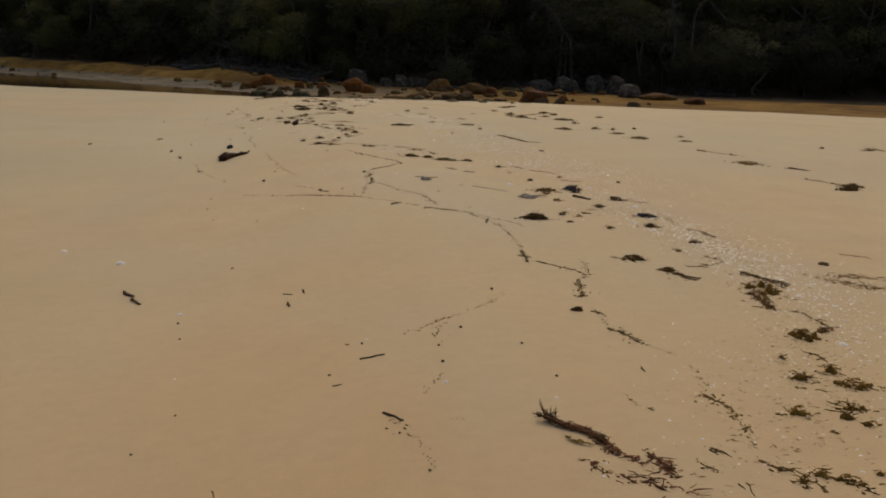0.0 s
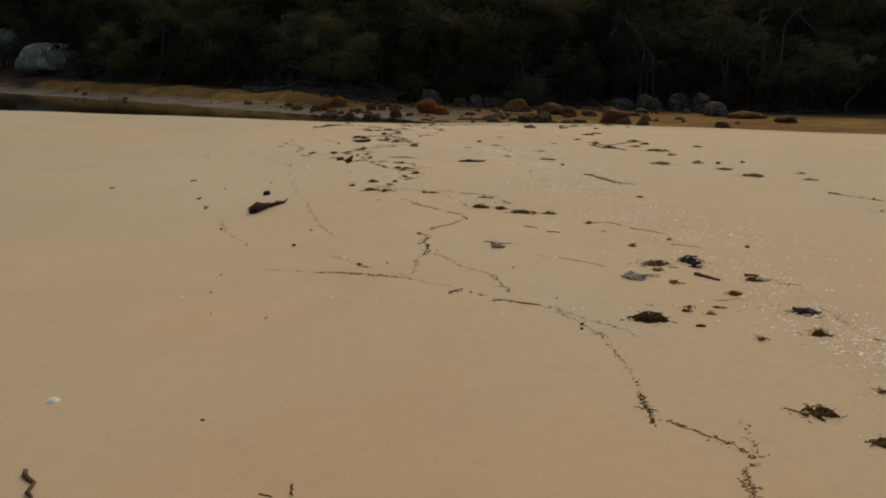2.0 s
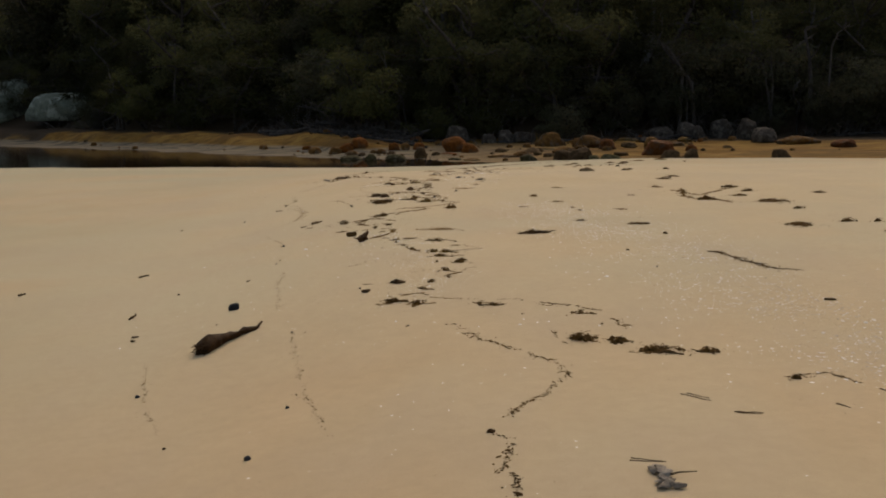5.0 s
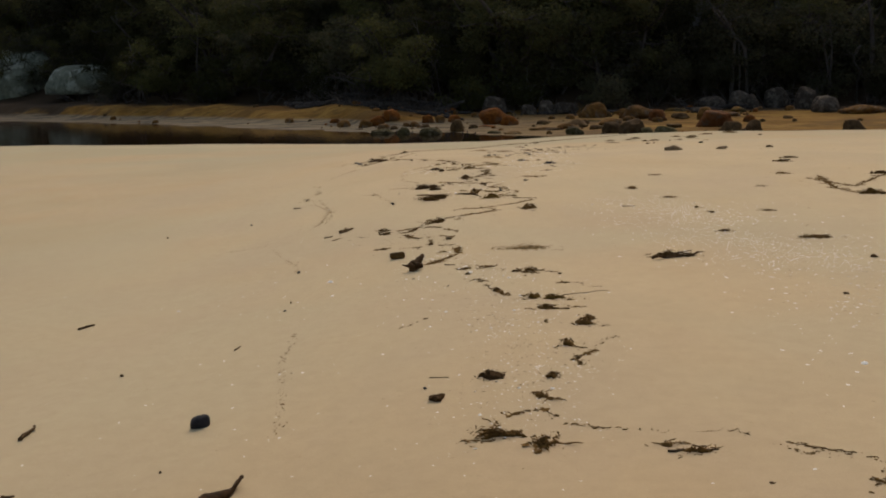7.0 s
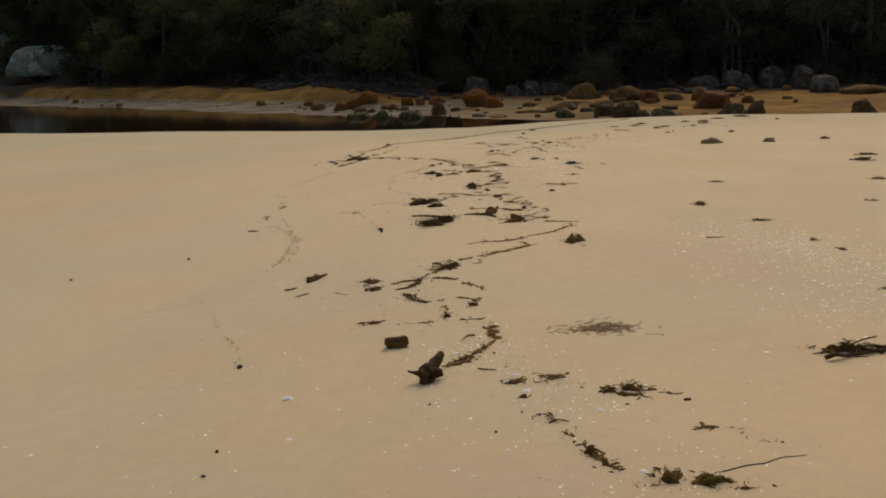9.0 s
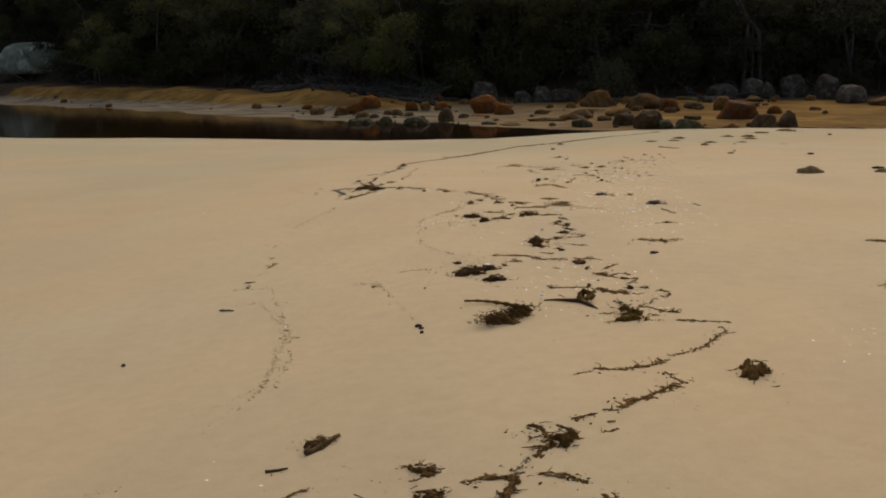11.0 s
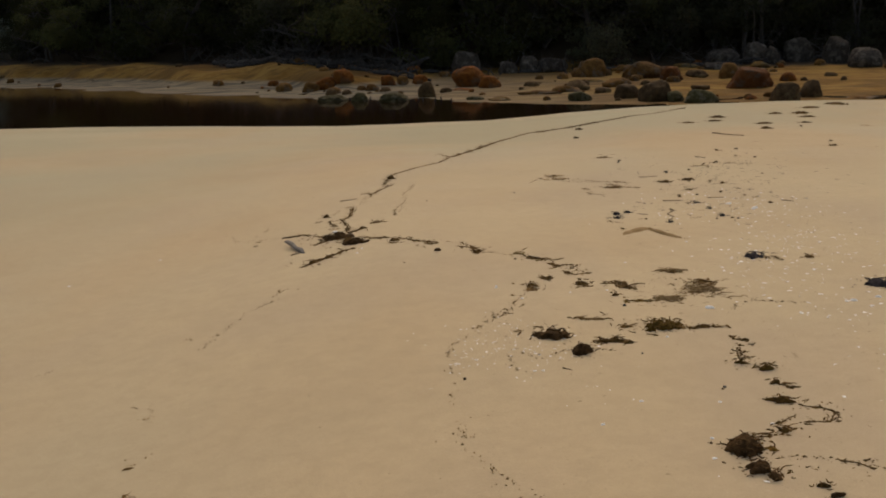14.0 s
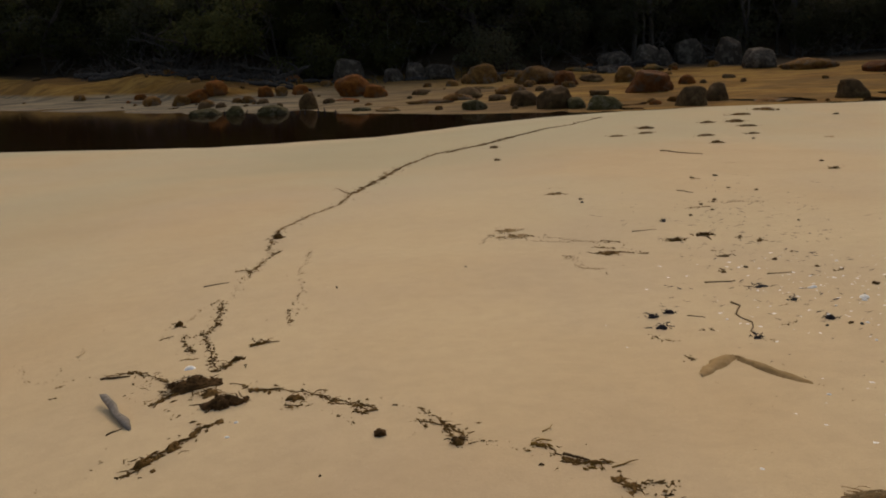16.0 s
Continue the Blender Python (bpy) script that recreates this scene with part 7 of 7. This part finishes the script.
clump('wisp', -2.51, 28.30, 0.08, 0.05, 0.020, 0)
clump('brown', -3.12, 28.61, 0.06, 0.03, 0.019, -7)
clump('clod', -3.27, 28.62, 0.02, 0.01, 0.008, 1)
clump('black', -2.04, 28.63, 0.11, 0.15, 0.030, -8)
clump('weed', -3.48, 28.82, 0.05, 0.06, 0.023, 2)
clump('clod', -3.48, 28.85, 0.05, 0.06, 0.020, -9)
clump('clod', -3.70, 28.96, 0.04, 0.04, 0.021, 3)
clump('clod', -3.70, 28.98, 0.04, 0.05, 0.019, -10)
clump('weed', -4.41, 29.00, 0.08, 0.07, 0.025, 4)
clump('weed', -3.98, 29.41, 0.07, 0.09, 0.026, -11)
clump('heap', -4.21, 29.46, 0.14, 0.13, 0.032, 5)
clump('brown', -4.30, 29.62, 0.12, 0.10, 0.027, -12)
clump('heap', -4.37, 29.75, 0.22, 0.14, 0.034, 6)
clump('black', -2.32, 29.80, 0.04, 0.05, 0.018, 0)
clump('clod', -1.91, 29.95, 0.03, 0.03, 0.013, 7)
clump('black', -2.62, 30.03, 0.06, 0.08, 0.028, -1)
clump('black', -1.96, 30.04, 0.05, 0.06, 0.023, 8)
clump('black', -2.61, 30.23, 0.06, 0.06, 0.022, -2)
clump('weed', -4.20, 30.26, 0.06, 0.05, 0.020, 9)
clump('black', -2.53, 30.29, 0.06, 0.03, 0.018, -3)
clump('black', -1.98, 30.39, 0.04, 0.04, 0.018, 10)
clump('clod', -1.53, 30.62, 0.04, 0.05, 0.018, -4)
clump('black', -2.03, 30.69, 0.09, 0.06, 0.020, 11)
clump('weed', -4.63, 30.86, 0.05, 0.07, 0.022, -5)
clump('weed', -2.08, 31.08, 0.04, 0.04, 0.018, 12)
clump('clod', -1.61, 31.12, 0.03, 0.03, 0.014, -6)
clump('clod', -1.94, 31.18, 0.03, 0.03, 0.014, 0)
clump('clod', -1.74, 31.36, 0.03, 0.04, 0.016, -7)
clump('weed', -1.95, 31.52, 0.07, 0.04, 0.018, 1)
clump('clod', -1.58, 31.57, 0.02, 0.02, 0.010, -8)
clump('weed', -1.63, 31.95, 0.05, 0.07, 0.022, 2)
clump('weed', -1.70, 32.09, 0.04, 0.03, 0.017, -9)
clump('weed', -2.05, 32.11, 0.11, 0.07, 0.021, 3)
clump('weed', -1.86, 32.26, 0.11, 0.07, 0.021, -10)
clump('clod', -1.17, 32.63, 0.02, 0.03, 0.012, 4)
clump('rust', -2.91, 32.64, 0.21, 0.18, 0.030, -11)
clump('rust', -2.93, 32.89, 0.15, 0.21, 0.029, 5)
clump('black', -1.95, 32.89, 0.05, 0.07, 0.022, -12)
clump('clod', -1.72, 33.09, 0.03, 0.03, 0.015, 6)
clump('weed', -4.44, 33.39, 0.09, 0.13, 0.046, 0)
clump('clod', -1.39, 33.76, 0.03, 0.04, 0.014, 7)
clump('clod', -1.35, 33.86, 0.04, 0.05, 0.019, -1)
clump('clod', -0.88, 34.39, 0.04, 0.04, 0.017, 8)
clump('clod', -2.22, 34.45, 0.04, 0.05, 0.018, -2)
clump('clod', -1.03, 35.74, 0.05, 0.06, 0.019, 9)
clump('weed', 0.26, 35.79, 0.10, 0.10, 0.021, -3)
clump('clod', -0.80, 35.83, 0.05, 0.07, 0.019, 10)
clump('clod', 0.45, 36.60, 0.05, 0.07, 0.022, -4)
clump('rust', 1.96, 40.32, 0.10, 0.14, 0.048, 11)
clump('clod', 1.15, 40.96, 0.05, 0.07, 0.025, -5)
clump('weed', 0.88, 42.29, 0.25, 0.24, 0.027, 12)
clump('weed', -2.21, 42.32, 0.15, 0.22, 0.031, -6)
clump('weed', -0.24, 43.30, 0.22, 0.18, 0.023, 0)
clump('weed', 0.29, 43.69, 0.23, 0.23, 0.026, -7)
clump('weed', 0.53, 44.74, 0.24, 0.33, 0.039, 1)
clump('weed', 2.12, 45.04, 0.31, 0.43, 0.045, -8)
clump('weed', 1.69, 45.18, 0.22, 0.31, 0.030, 2)
clump('weed', 2.74, 46.77, 0.40, 0.39, 0.031, -9)
clump('weed', 3.53, 47.81, 0.42, 0.59, 0.055, 3)

# sticks (two ends, radius)
for row in ((-3.2, 28.69, -3.14, 28.63, 0.0047), (-0.71, 3.8, -0.69, 3.73, 0.003), (1, 3.93, 1.02, 3.88, 0.0031), (-0.16, 4.42, -0.08, 4.3, 0.0056), (0.71, 9.54, 0.79, 9.58, 0.0028), (-4.49, 24.65, -4.39, 24.59, 0.008), (-4.81, 30.13, -4.68, 30.08, 0.0058), (-2.2, 19.56, -2.12, 19.52, 0.0036), (-0.4, 4.85, -0.36, 4.86, 0.0037), (-1.52, 9.86, -1.52, 9.95, 0.0031),):
    stick(*row)
for row in ((-0.38, 10.14, -0.29, 10.24, 0.005), (0.94, 4.97, 0.94, 4.9, 0.0038), (-0.31, 5.22, -0.2, 5.26, 0.0052), (-4.53, 25.41, -4.48, 25.4, 0.0053), (-0.4, 5.51, -0.38, 5.5, 0.0034), (1.32, 11.03, 1.46, 10.82, 0.015), (1.17, 11.34, 1.25, 11.31, 0.0039), (-3.78, 16.45, -3.78, 16.62, 0.0142),):
    stick(*row)
for row in ((-0.82, 6.57, -0.79, 6.44, 0.0066), (-1.88, 32.29, -1.86, 32.06, 0.0051), (-0.88, 6.83, -0.82, 6.79, 0.0043), (-0.77, 6.89, -0.75, 6.78, 0.0052), (-3.53, 21.82, -3.45, 21.82, 0.0071), (-3.41, 21.94, -3.31, 22.09, 0.0125), (1.53, 7.17, 1.65, 7.03, 0.0072), (-3.17, 17.75, -3.16, 17.84, 0.0063), (1.97, 7.31, 2.17, 6.93, 0.0056),):
    stick(*row)
for row in ((-1.93, 7.27, -1.76, 6.87, 0.0112), (-4.53, 18.79, -4.47, 18.91, 0.013), (0.5, 20.71, 0.65, 20.76, 0.0075), (-3.51, 15.75, -3.46, 15.75, 0.0095), (1.69, 11.12, 1.79, 11.11, 0.011), (1.7, 28.14, 1.52, 28.03, 0.0135), (-5.41, 18.01, -5.38, 18.1, 0.0136), (4.51, 14.82, 4.68, 14.57, 0.0114),):
    stick(*row)
for row in ((1.02, 3.61, 1.03, 3.56, 0.0025), (1.05, 3.62, 1.04, 3.51, 0.0025), (0.94, 10.91, 1.06, 10.87, 0.0025), (-0.22, 12.27, -0.08, 12.25, 0.0025), (-0.21, 12.31, -0.08, 12.25, 0.0025), (1.35, 12.52, 1.58, 12.41, 0.0025), (0.32, 13, 0.43, 12.98, 0.0026), (0.31, 13.01, 0.44, 13, 0.0039), (0.81, 13.18, 0.85, 13.1, 0.004), (0.11, 13.34, 0.23, 13.21, 0.0033), (0.14, 13.36, 0.23, 13.26, 0.0027), (1.09, 13.47, 1.37, 13.14, 0.0034), (0.31, 14.3, 0.44, 14.27, 0.0059), (0, 14.35, 0.23, 14.21, 0.0074),):
    stick(*row)
for row in ((-1, 15.66, -0.82, 15.68, 0.005), (-1.96, 16.67, -1.87, 16.64, 0.0025), (-1.39, 18.31, -1.11, 18.46, 0.0026), (-0.77, 19.69, -0.48, 19.99, 0.0053), (-3.17, 21.51, -3.08, 21.4, 0.0026), (-0.84, 22.69, -0.72, 22.71, 0.0053), (-2.48, 24.16, -2.45, 24.09, 0.0025), (-2.5, 24.96, -2.46, 24.94, 0.0028), (-3.1, 26.72, -3.07, 26.69, 0.0025), (-1.59, 27.56, -1.52, 27.3, 0.0054), (-1.29, 27.92, -1.25, 27.77, 0.0034), (-4.6, 29.36, -4.56, 29.4, 0.0035), (-2.47, 30.23, -2.41, 30.18, 0.0025), (-2.24, 30.42, -2.31, 29.83, 0.0043),):
    stick(*row)
for row in ((-1.43, 30.76, -1.36, 30.68, 0.0037), (-2.23, 30.86, -2.09, 30.85, 0.0037), (-1.9, 30.98, -1.78, 30.99, 0.0028), (-4.67, 31.77, -4.54, 31.8, 0.0031), (-2.22, 32.52, -2.07, 32.57, 0.0029), (-1.42, 34.68, -1.37, 34.4, 0.0044), (-0.44, 39.42, -0.24, 38.47, 0.0088),):
    stick(*row)

# shells (x, y, width)
for row in ((0.59, 3.65, 0.015), (1.48, 3.77, 0.016), (1.53, 3.93, 0.019), (1, 4.04, 0.015), (1.31, 4.1, 0.022), (0.92, 4.24, 0.015), (0.52, 4.49, 0.016), (0.08, 4.75, 0.026), (1.08, 4.9, 0.013), (1.36, 5.12, 0.016), (1.72, 5.12, 0.019), (1.52, 5.14, 0.016), (2.03, 5.21, 0.025), (-1.16, 5.22, 0.016), (2.01, 5.51, 0.052), (-0.3, 5.57, 0.017), (1.25, 5.84, 0.018), (2.21, 6.02, 0.025), (2.25, 6.37, 0.03), (-1.43, 6.55, 0.047), (2.13, 6.6, 0.041), (-2.25, 8.3, 0.085), (-2.86, 8.92, 0.065), (-0.03, 9.54, 0.013), (0.4, 9.73, 0.014), (0.46, 9.76, 0.016), (0.75, 9.8, 0.014),):
    shell(*row)
for row in ((-0.83, 9.99, 0.017), (-1.17, 10.29, 0.021), (-1.72, 10.38, 0.014), (-2.34, 10.86, 0.018), (0.88, 11.2, 0.015), (1.69, 11.48, 0.026), (0.35, 11.63, 0.019), (-1.3, 11.78, 0.026), (1.58, 11.87, 0.062), (0.77, 11.91, 0.06), (1.97, 13.24, 0.049), (1.77, 13.44, 0.033), (-0.2, 15, 0.02), (1.46, 15.09, 0.039), (-3.49, 15.45, 0.026), (-0.53, 15.51, 0.015), (-1.69, 16.09, 0.019), (-1.41, 16.39, 0.023), (0.29, 17.71, 0.028),):
    shell(*row)
for row in ((0.83, 17.83, 0.044), (-1.11, 18.38, 0.015), (-2.19, 18.92, 0.012), (-2.87, 18.96, 0.034), (-3.98, 19.17, 0.029), (-2.73, 19.23, 0.018), (-2.99, 19.48, 0.053), (-3.95, 24.02, 0.023), (-2.34, 24.58, 0.015), (-2.78, 24.87, 0.011),):
    shell(*row)
for row in ((-1.64, 26.33, 0.018), (-3.17, 26.7, 0.01), (-3.2, 26.7, 0.01), (-2.68, 27.09, 0.014), (-1.7, 27.68, 0.033), (-3.24, 27.77, 0.016), (-2.71, 28.52, 0.009), (-4.17, 29.12, 0.009), (-4.16, 29.25, 0.009), (-6, 29.44, 0.023), (-5.6, 30, 0.021), (-2.06, 30.62, 0.013),):
    shell(*row)
for row in ((-1.47, 31.24, 0.024), (-2.46, 31.86, 0.022),):
    shell(*row)
for row in ((1.64, 9.45, 0.057), (1.18, 10.14, 0.039), (1.81, 10.45, 0.069), (-0.96, 14.96, 0.016), (-0.7, 15.04, 0.026), (-0.59, 15.11, 0.016), (-0.52, 15.14, 0.016), (-0.68, 15.21, 0.016), (-1.52, 15.21, 0.016), (-1.55, 16.42, 0.021), (-0.05, 16.83, 0.044), (-1.81, 17.46, 0.015), (-1.74, 17.51, 0.015), (-1.63, 17.55, 0.015),):
    shell(*row)
for row in ((-1.86, 17.59, 0.016), (-1.5, 17.61, 0.013), (-2.07, 17.63, 0.014), (-1.64, 17.91, 0.026), (-2.02, 17.96, 0.027), (-1.62, 18.31, 0.034), (-2.14, 18.34, 0.016), (-2.21, 18.41, 0.019), (-2.33, 18.46, 0.019), (-2.04, 18.56, 0.017), (-2.47, 18.67, 0.014), (-1.56, 18.9, 0.018), (-1.72, 18.94, 0.032), (-1.83, 18.96, 0.014),):
    shell(*row)
for row in ((-1.76, 19.01, 0.014), (-2, 19.03, 0.014), (-2.41, 19.16, 0.015), (-2.27, 19.16, 0.015), (-1.99, 19.21, 0.043), (-2.08, 19.35, 0.025), (-2.04, 19.44, 0.03), (-2.32, 19.85, 0.023), (-2.25, 19.91, 0.018), (-2.22, 20.08, 0.026), (-2.28, 23.56, 0.018), (-2.47, 23.78, 0.01), (-2.55, 23.83, 0.013), (-2.57, 24.16, 0.039),):
    shell(*row)
for row in ((-2.88, 24.32, 0.012), (-2.66, 24.33, 0.014), (-2.15, 24.48, 0.015), (-2.27, 24.55, 0.015), (-2.44, 24.6, 0.013), (-2.91, 25.11, 0.04), (-2.12, 25.38, 0.021), (-2.12, 25.38, 0.021), (-2.71, 25.83, 0.01), (-2.69, 25.99, 0.015), (-2.49, 26.11, 0.011), (-3, 26.13, 0.011), (-2.61, 26.32, 0.011), (-2.86, 26.34, 0.02),):
    shell(*row)
for row in ((-2.45, 27.54, 0.042), (-2.44, 27.54, 0.039), (-2.15, 27.55, 0.018), (-1.85, 27.62, 0.028), (-1.82, 27.63, 0.039), (-3.02, 27.87, 0.009), (-2.85, 27.9, 0.013), (-3.36, 27.99, 0.015), (-3.36, 28.02, 0.013), (-2.32, 29.09, 0.016), (-1.92, 29.69, 0.015), (-1.85, 29.94, 0.022), (-4.44, 30.03, 0.053), (-1.94, 30.1, 0.023),):
    shell(*row)
for row in ((-2.34, 30.12, 0.019), (-1.71, 30.31, 0.032), (-1.69, 30.36, 0.059), (-1.83, 30.61, 0.029), (-1.81, 30.62, 0.043),):
    shell(*row)
for row in ((-2.22, 20.07, 0.02), (-2.31, 19.84, 0.017), (-2.05, 19.43, 0.023), (-2.07, 19.36, 0.015),):
    shell(*row)
for row in ((1.84, 9.93, 0.04), (1.85, 9.76, 0.042), (1.9, 9.82, 0.026), (1.74, 9.06, 0.047), (1.65, 9.6, 0.022), (1.52, 9.4, 0.024), (1.81, 10.47, 0.039), (1.67, 9.61, 0.019), (1.62, 10.08, 0.017), (1.95, 10.15, 0.028), (2.04, 10, 0.024), (1.76, 9.72, 0.023),):
    shell(*row)

# pebbles and nuts (x, y, width)
for row in ((-0.09, 4.17, 0.011), (-1.10, 4.23, 0.013), (-1.03, 4.66, 0.012), (0.55, 4.79, 0.014), (-0.43, 5.02, 0.015), (0.07, 5.06, 0.018), (0.05, 5.34, 0.013), (0.44, 5.34, 0.013), (-0.32, 5.50, 0.014), (0.16, 5.66, 0.017), (-1.30, 5.95, 0.012), (-1.39, 6.31, 0.016), (0.35, 6.57, 0.019), (-1.36, 7.82, 0.020), (0.42, 9.19, 0.021), (0.43, 9.31, 0.025), (-1.95, 10.18, 0.013), (-2.15, 10.93, 0.018), (0.03, 11.05, 0.015), (-0.91, 11.31, 0.015), (-2.25, 11.61, 0.017), (-2.39, 13.07, 0.020), (-1.88, 13.52, 0.025), (-2.89, 14.11, 0.032), (-0.18, 15.05, 0.018), (-1.42, 15.05, 0.015), (-2.24, 15.31, 0.014), (-2.92, 15.87, 0.014),):
    pebble(*row)
for row in ((-1.96, 16.51, 0.017), (0.39, 17.33, 0.020), (-3.70, 17.45, 0.025), (-3.12, 18.69, 0.019), (-2.09, 18.75, 0.012), (-3.14, 18.93, 0.017), (-2.36, 19.14, 0.011), (-3.37, 20.13, 0.033), (-5.44, 23.08, 0.027), (-3.15, 23.46, 0.021), (-4.69, 23.57, 0.027), (-2.99, 23.90, 0.009), (-3.24, 24.50, 0.015), (-2.25, 24.56, 0.013), (-3.57, 24.70, 0.015), (-4.47, 25.24, 0.020), (-2.57, 26.47, 0.012), (-3.45, 26.64, 0.014), (-2.80, 26.87, 0.009), (-2.80, 27.59, 0.017), (-3.86, 28.69, 0.009), (-1.88, 29.92, 0.016), (-2.01, 29.93, 0.014), (-3.94, 31.33, 0.014), (-3.28, 31.67, 0.012), (-2.25, 34.22, 0.026),):
    pebble(*row)

# shell grit and weed crumbs strewn over the bar
SHELL_LABEL, CRUMB_LABEL = "scattered white shell fragments on sand", "scattered dark weed crumbs on sand"
fragments("shell_grit", SHELL_LABEL, SHELL, 3600, 0.009, 0.030, 0.45, (-0.4, 22.5), (0.5, 19.0), (0.8, 16.4), (1.2, 14.7), (1.6, 13.9), (1.9, 13.2), (1.9, 11.6))
fragments("shell_grit", SHELL_LABEL, DULL_SHELL, 2418, 0.008, 0.035, 0.26, (0.7, 19.0), (1.0, 16.0), (1.4, 14.0), (1.8, 12.4))
fragments("shell_grit", SHELL_LABEL, SHELL, 1300, 0.008, 0.028, 0.22, (1.8, 11.4), (2.0, 10.0), (2.2, 8.6), (2.2, 6.7), (2.1, 5.4))
fragments("shell_grit", SHELL_LABEL, SHELL, 204, 0.006, 0.016, 0.28, (1.6, 5.5), (1.3, 3.9))
fragments("shell_grit", SHELL_LABEL, SHELL, 620, 0.005, 0.018, 0.18, (-1.7, 18.1), (-1.5, 17.1), (-1.5, 15.9))
fragments("shell_grit", SHELL_LABEL, SHELL, 760, 0.005, 0.018, 0.18, (-2.3, 20.1), (-2.1, 19.2), (-1.7, 18.9), (-1.5, 18.5))
fragments("shell_grit", SHELL_LABEL, SHELL, 1600, 0.007, 0.022, 0.30, (-0.8, 23.2), (-0.4, 22.3), (-0.2, 20.9), (0.3, 19.5))
fragments("shell_grit", SHELL_LABEL, SHELL, 700, 0.008, 0.030, 0.32, (-1.8, 31.1), (-1.8, 27.8), (-1.6, 26.6))
fragments("shell_grit", SHELL_LABEL, SHELL, 166, 0.008, 0.024, 0.22, (-2.4, 25.1), (-2.3, 24.5), (-2.1, 24.0))
fragments("shell_grit", SHELL_LABEL, SHELL, 222, 0.007, 0.017, 0.14, (-3.4, 27.2), (-3.1, 26.6))
fragments("shell_grit", SHELL_LABEL, SHELL, 300, 0.008, 0.022, 0.6, (-3.5, 21.0), (-2.8, 18.0), (-1.0, 12.5))
fragments("weed_crumbs", CRUMB_LABEL, WRACK["black"], 520, 0.014, 0.06, 0.36, (-1.2, 34.6), (-1.5, 32.4), (-1.8, 31.1), (-1.9, 30.0))
fragments("weed_crumbs", CRUMB_LABEL, WRACK["weed"], 260, 0.006, 0.035, 0.30, (1.9, 9.0), (2.1, 7.0), (1.9, 5.0), (1.2, 3.7))
fragments("weed_crumbs", CRUMB_LABEL, WRACK["brown"], 320, 0.006, 0.04, 0.16, (1.9, 6.0), (1.6, 4.6), (1.1, 3.7))
fragments("weed_crumbs", CRUMB_LABEL, WRACK["weed"], 260, 0.006, 0.028, 0.35, (0.2, 19.5), (0.9, 16.4), (1.5, 13.6), (1.8, 11.4))
fragments("weed_crumbs", CRUMB_LABEL, WRACK["weed"], 220, 0.006, 0.024, 0.14, (-3.3, 21.6), (-2.6, 20.9), (-2.3, 20.4))
fragments("weed_crumbs", CRUMB_LABEL, WRACK["weed"], 130, 0.005, 0.020, 0.16, (-3.3, 27.2), (-3.1, 26.7))
fragments("weed_crumbs", CRUMB_LABEL, WRACK["weed"], 140, 0.005, 0.020, 0.14, (-3.4, 25.0), (-3.1, 25.1), (-2.8, 25.3))
fragments("weed_crumbs", CRUMB_LABEL, WRACK["weed"], 160, 0.006, 0.03, 0.12, (-1.8, 18.2), (-1.5, 17.0), (-1.6, 16.2))
fragments("weed_crumbs", CRUMB_LABEL, WRACK["weed"], 120, 0.004, 0.016, 1.0, (-1.5, 6.0), (-2.6, 13.0), (-4.5, 24.0), (-5.0, 32.0))
fragments("weed_crumbs", CRUMB_LABEL, WRACK["weed"], 110, 0.010, 0.06, 0.9, (2.6, 36.0), (0.8, 33.0), (1.5, 28.0), (2.6, 22.0))
fragments("weed_crumbs", CRUMB_LABEL, WRACK["strewn"], 900, 0.005, 0.022, 0.40, (0.2, 20.5), (0.9, 16.6), (1.5, 13.8), (1.9, 11.4), (2.1, 8.0))
fragments("weed_crumbs", CRUMB_LABEL, WRACK["strewn"], 600, 0.004, 0.014, 0.9, (1.0, 5.0), (0.2, 10.0), (-1.0, 15.0), (-1.8, 19.0), (-2.4, 24.0), (-3.0, 29.0))
fragments("weed_crumbs", CRUMB_LABEL, WRACK["strewn"], 420, 0.005, 0.020, 0.30, (-1.6, 16.0), (-1.6, 18.0), (-2.2, 19.6), (-2.4, 21.0), (-2.2, 22.4), (-2.6, 24.5))
fragments("weed_crumbs", CRUMB_LABEL, WRACK["strewn"], 300, 0.005, 0.018, 0.35, (-2.2, 26.0), (-2.0, 28.0), (-1.7, 30.5))
fragments("weed_crumbs", CRUMB_LABEL, WRACK["weed"], 90, 0.008, 0.030, 0.10, (-3.11, 25.23), (-2.99, 25.24), (-2.87, 25.14))
fragments("weed_crumbs", CRUMB_LABEL, WRACK["strewn"], 110, 0.008, 0.034, 0.12, (-2.83, 27.76), (-2.60, 27.81), (-2.36, 27.93))
fragments("shell_grit", SHELL_LABEL, SHELL, 620, 0.007, 0.018, 0.30, (2.1, 8.4), (2.0, 6.6), (1.7, 5.2), (1.4, 4.2))
fragments("weed_crumbs", CRUMB_LABEL, WRACK["torn"], 360, 0.008, 0.034, 0.20, (1.95, 6.2), (1.75, 5.0), (1.45, 4.1), (1.2, 3.6))
fragments("shell_grit", SHELL_LABEL, SHELL, 420, 0.012, 0.034, 0.13, (1.70, 9.6), (1.95, 8.7), (2.10, 7.7), (2.15, 6.9))
fragments("shell_grit", SHELL_LABEL, SHELL, 260, 0.010, 0.030, 0.20, (1.60, 10.4), (1.85, 9.3), (2.2, 7.3), (2.25, 5.9))
fragments("weed_crumbs", CRUMB_LABEL, WRACK["weed"], 300, 0.012, 0.040, 0.14, (1.55, 10.3), (1.85, 9.2), (2.05, 8.2), (2.1, 7.2))
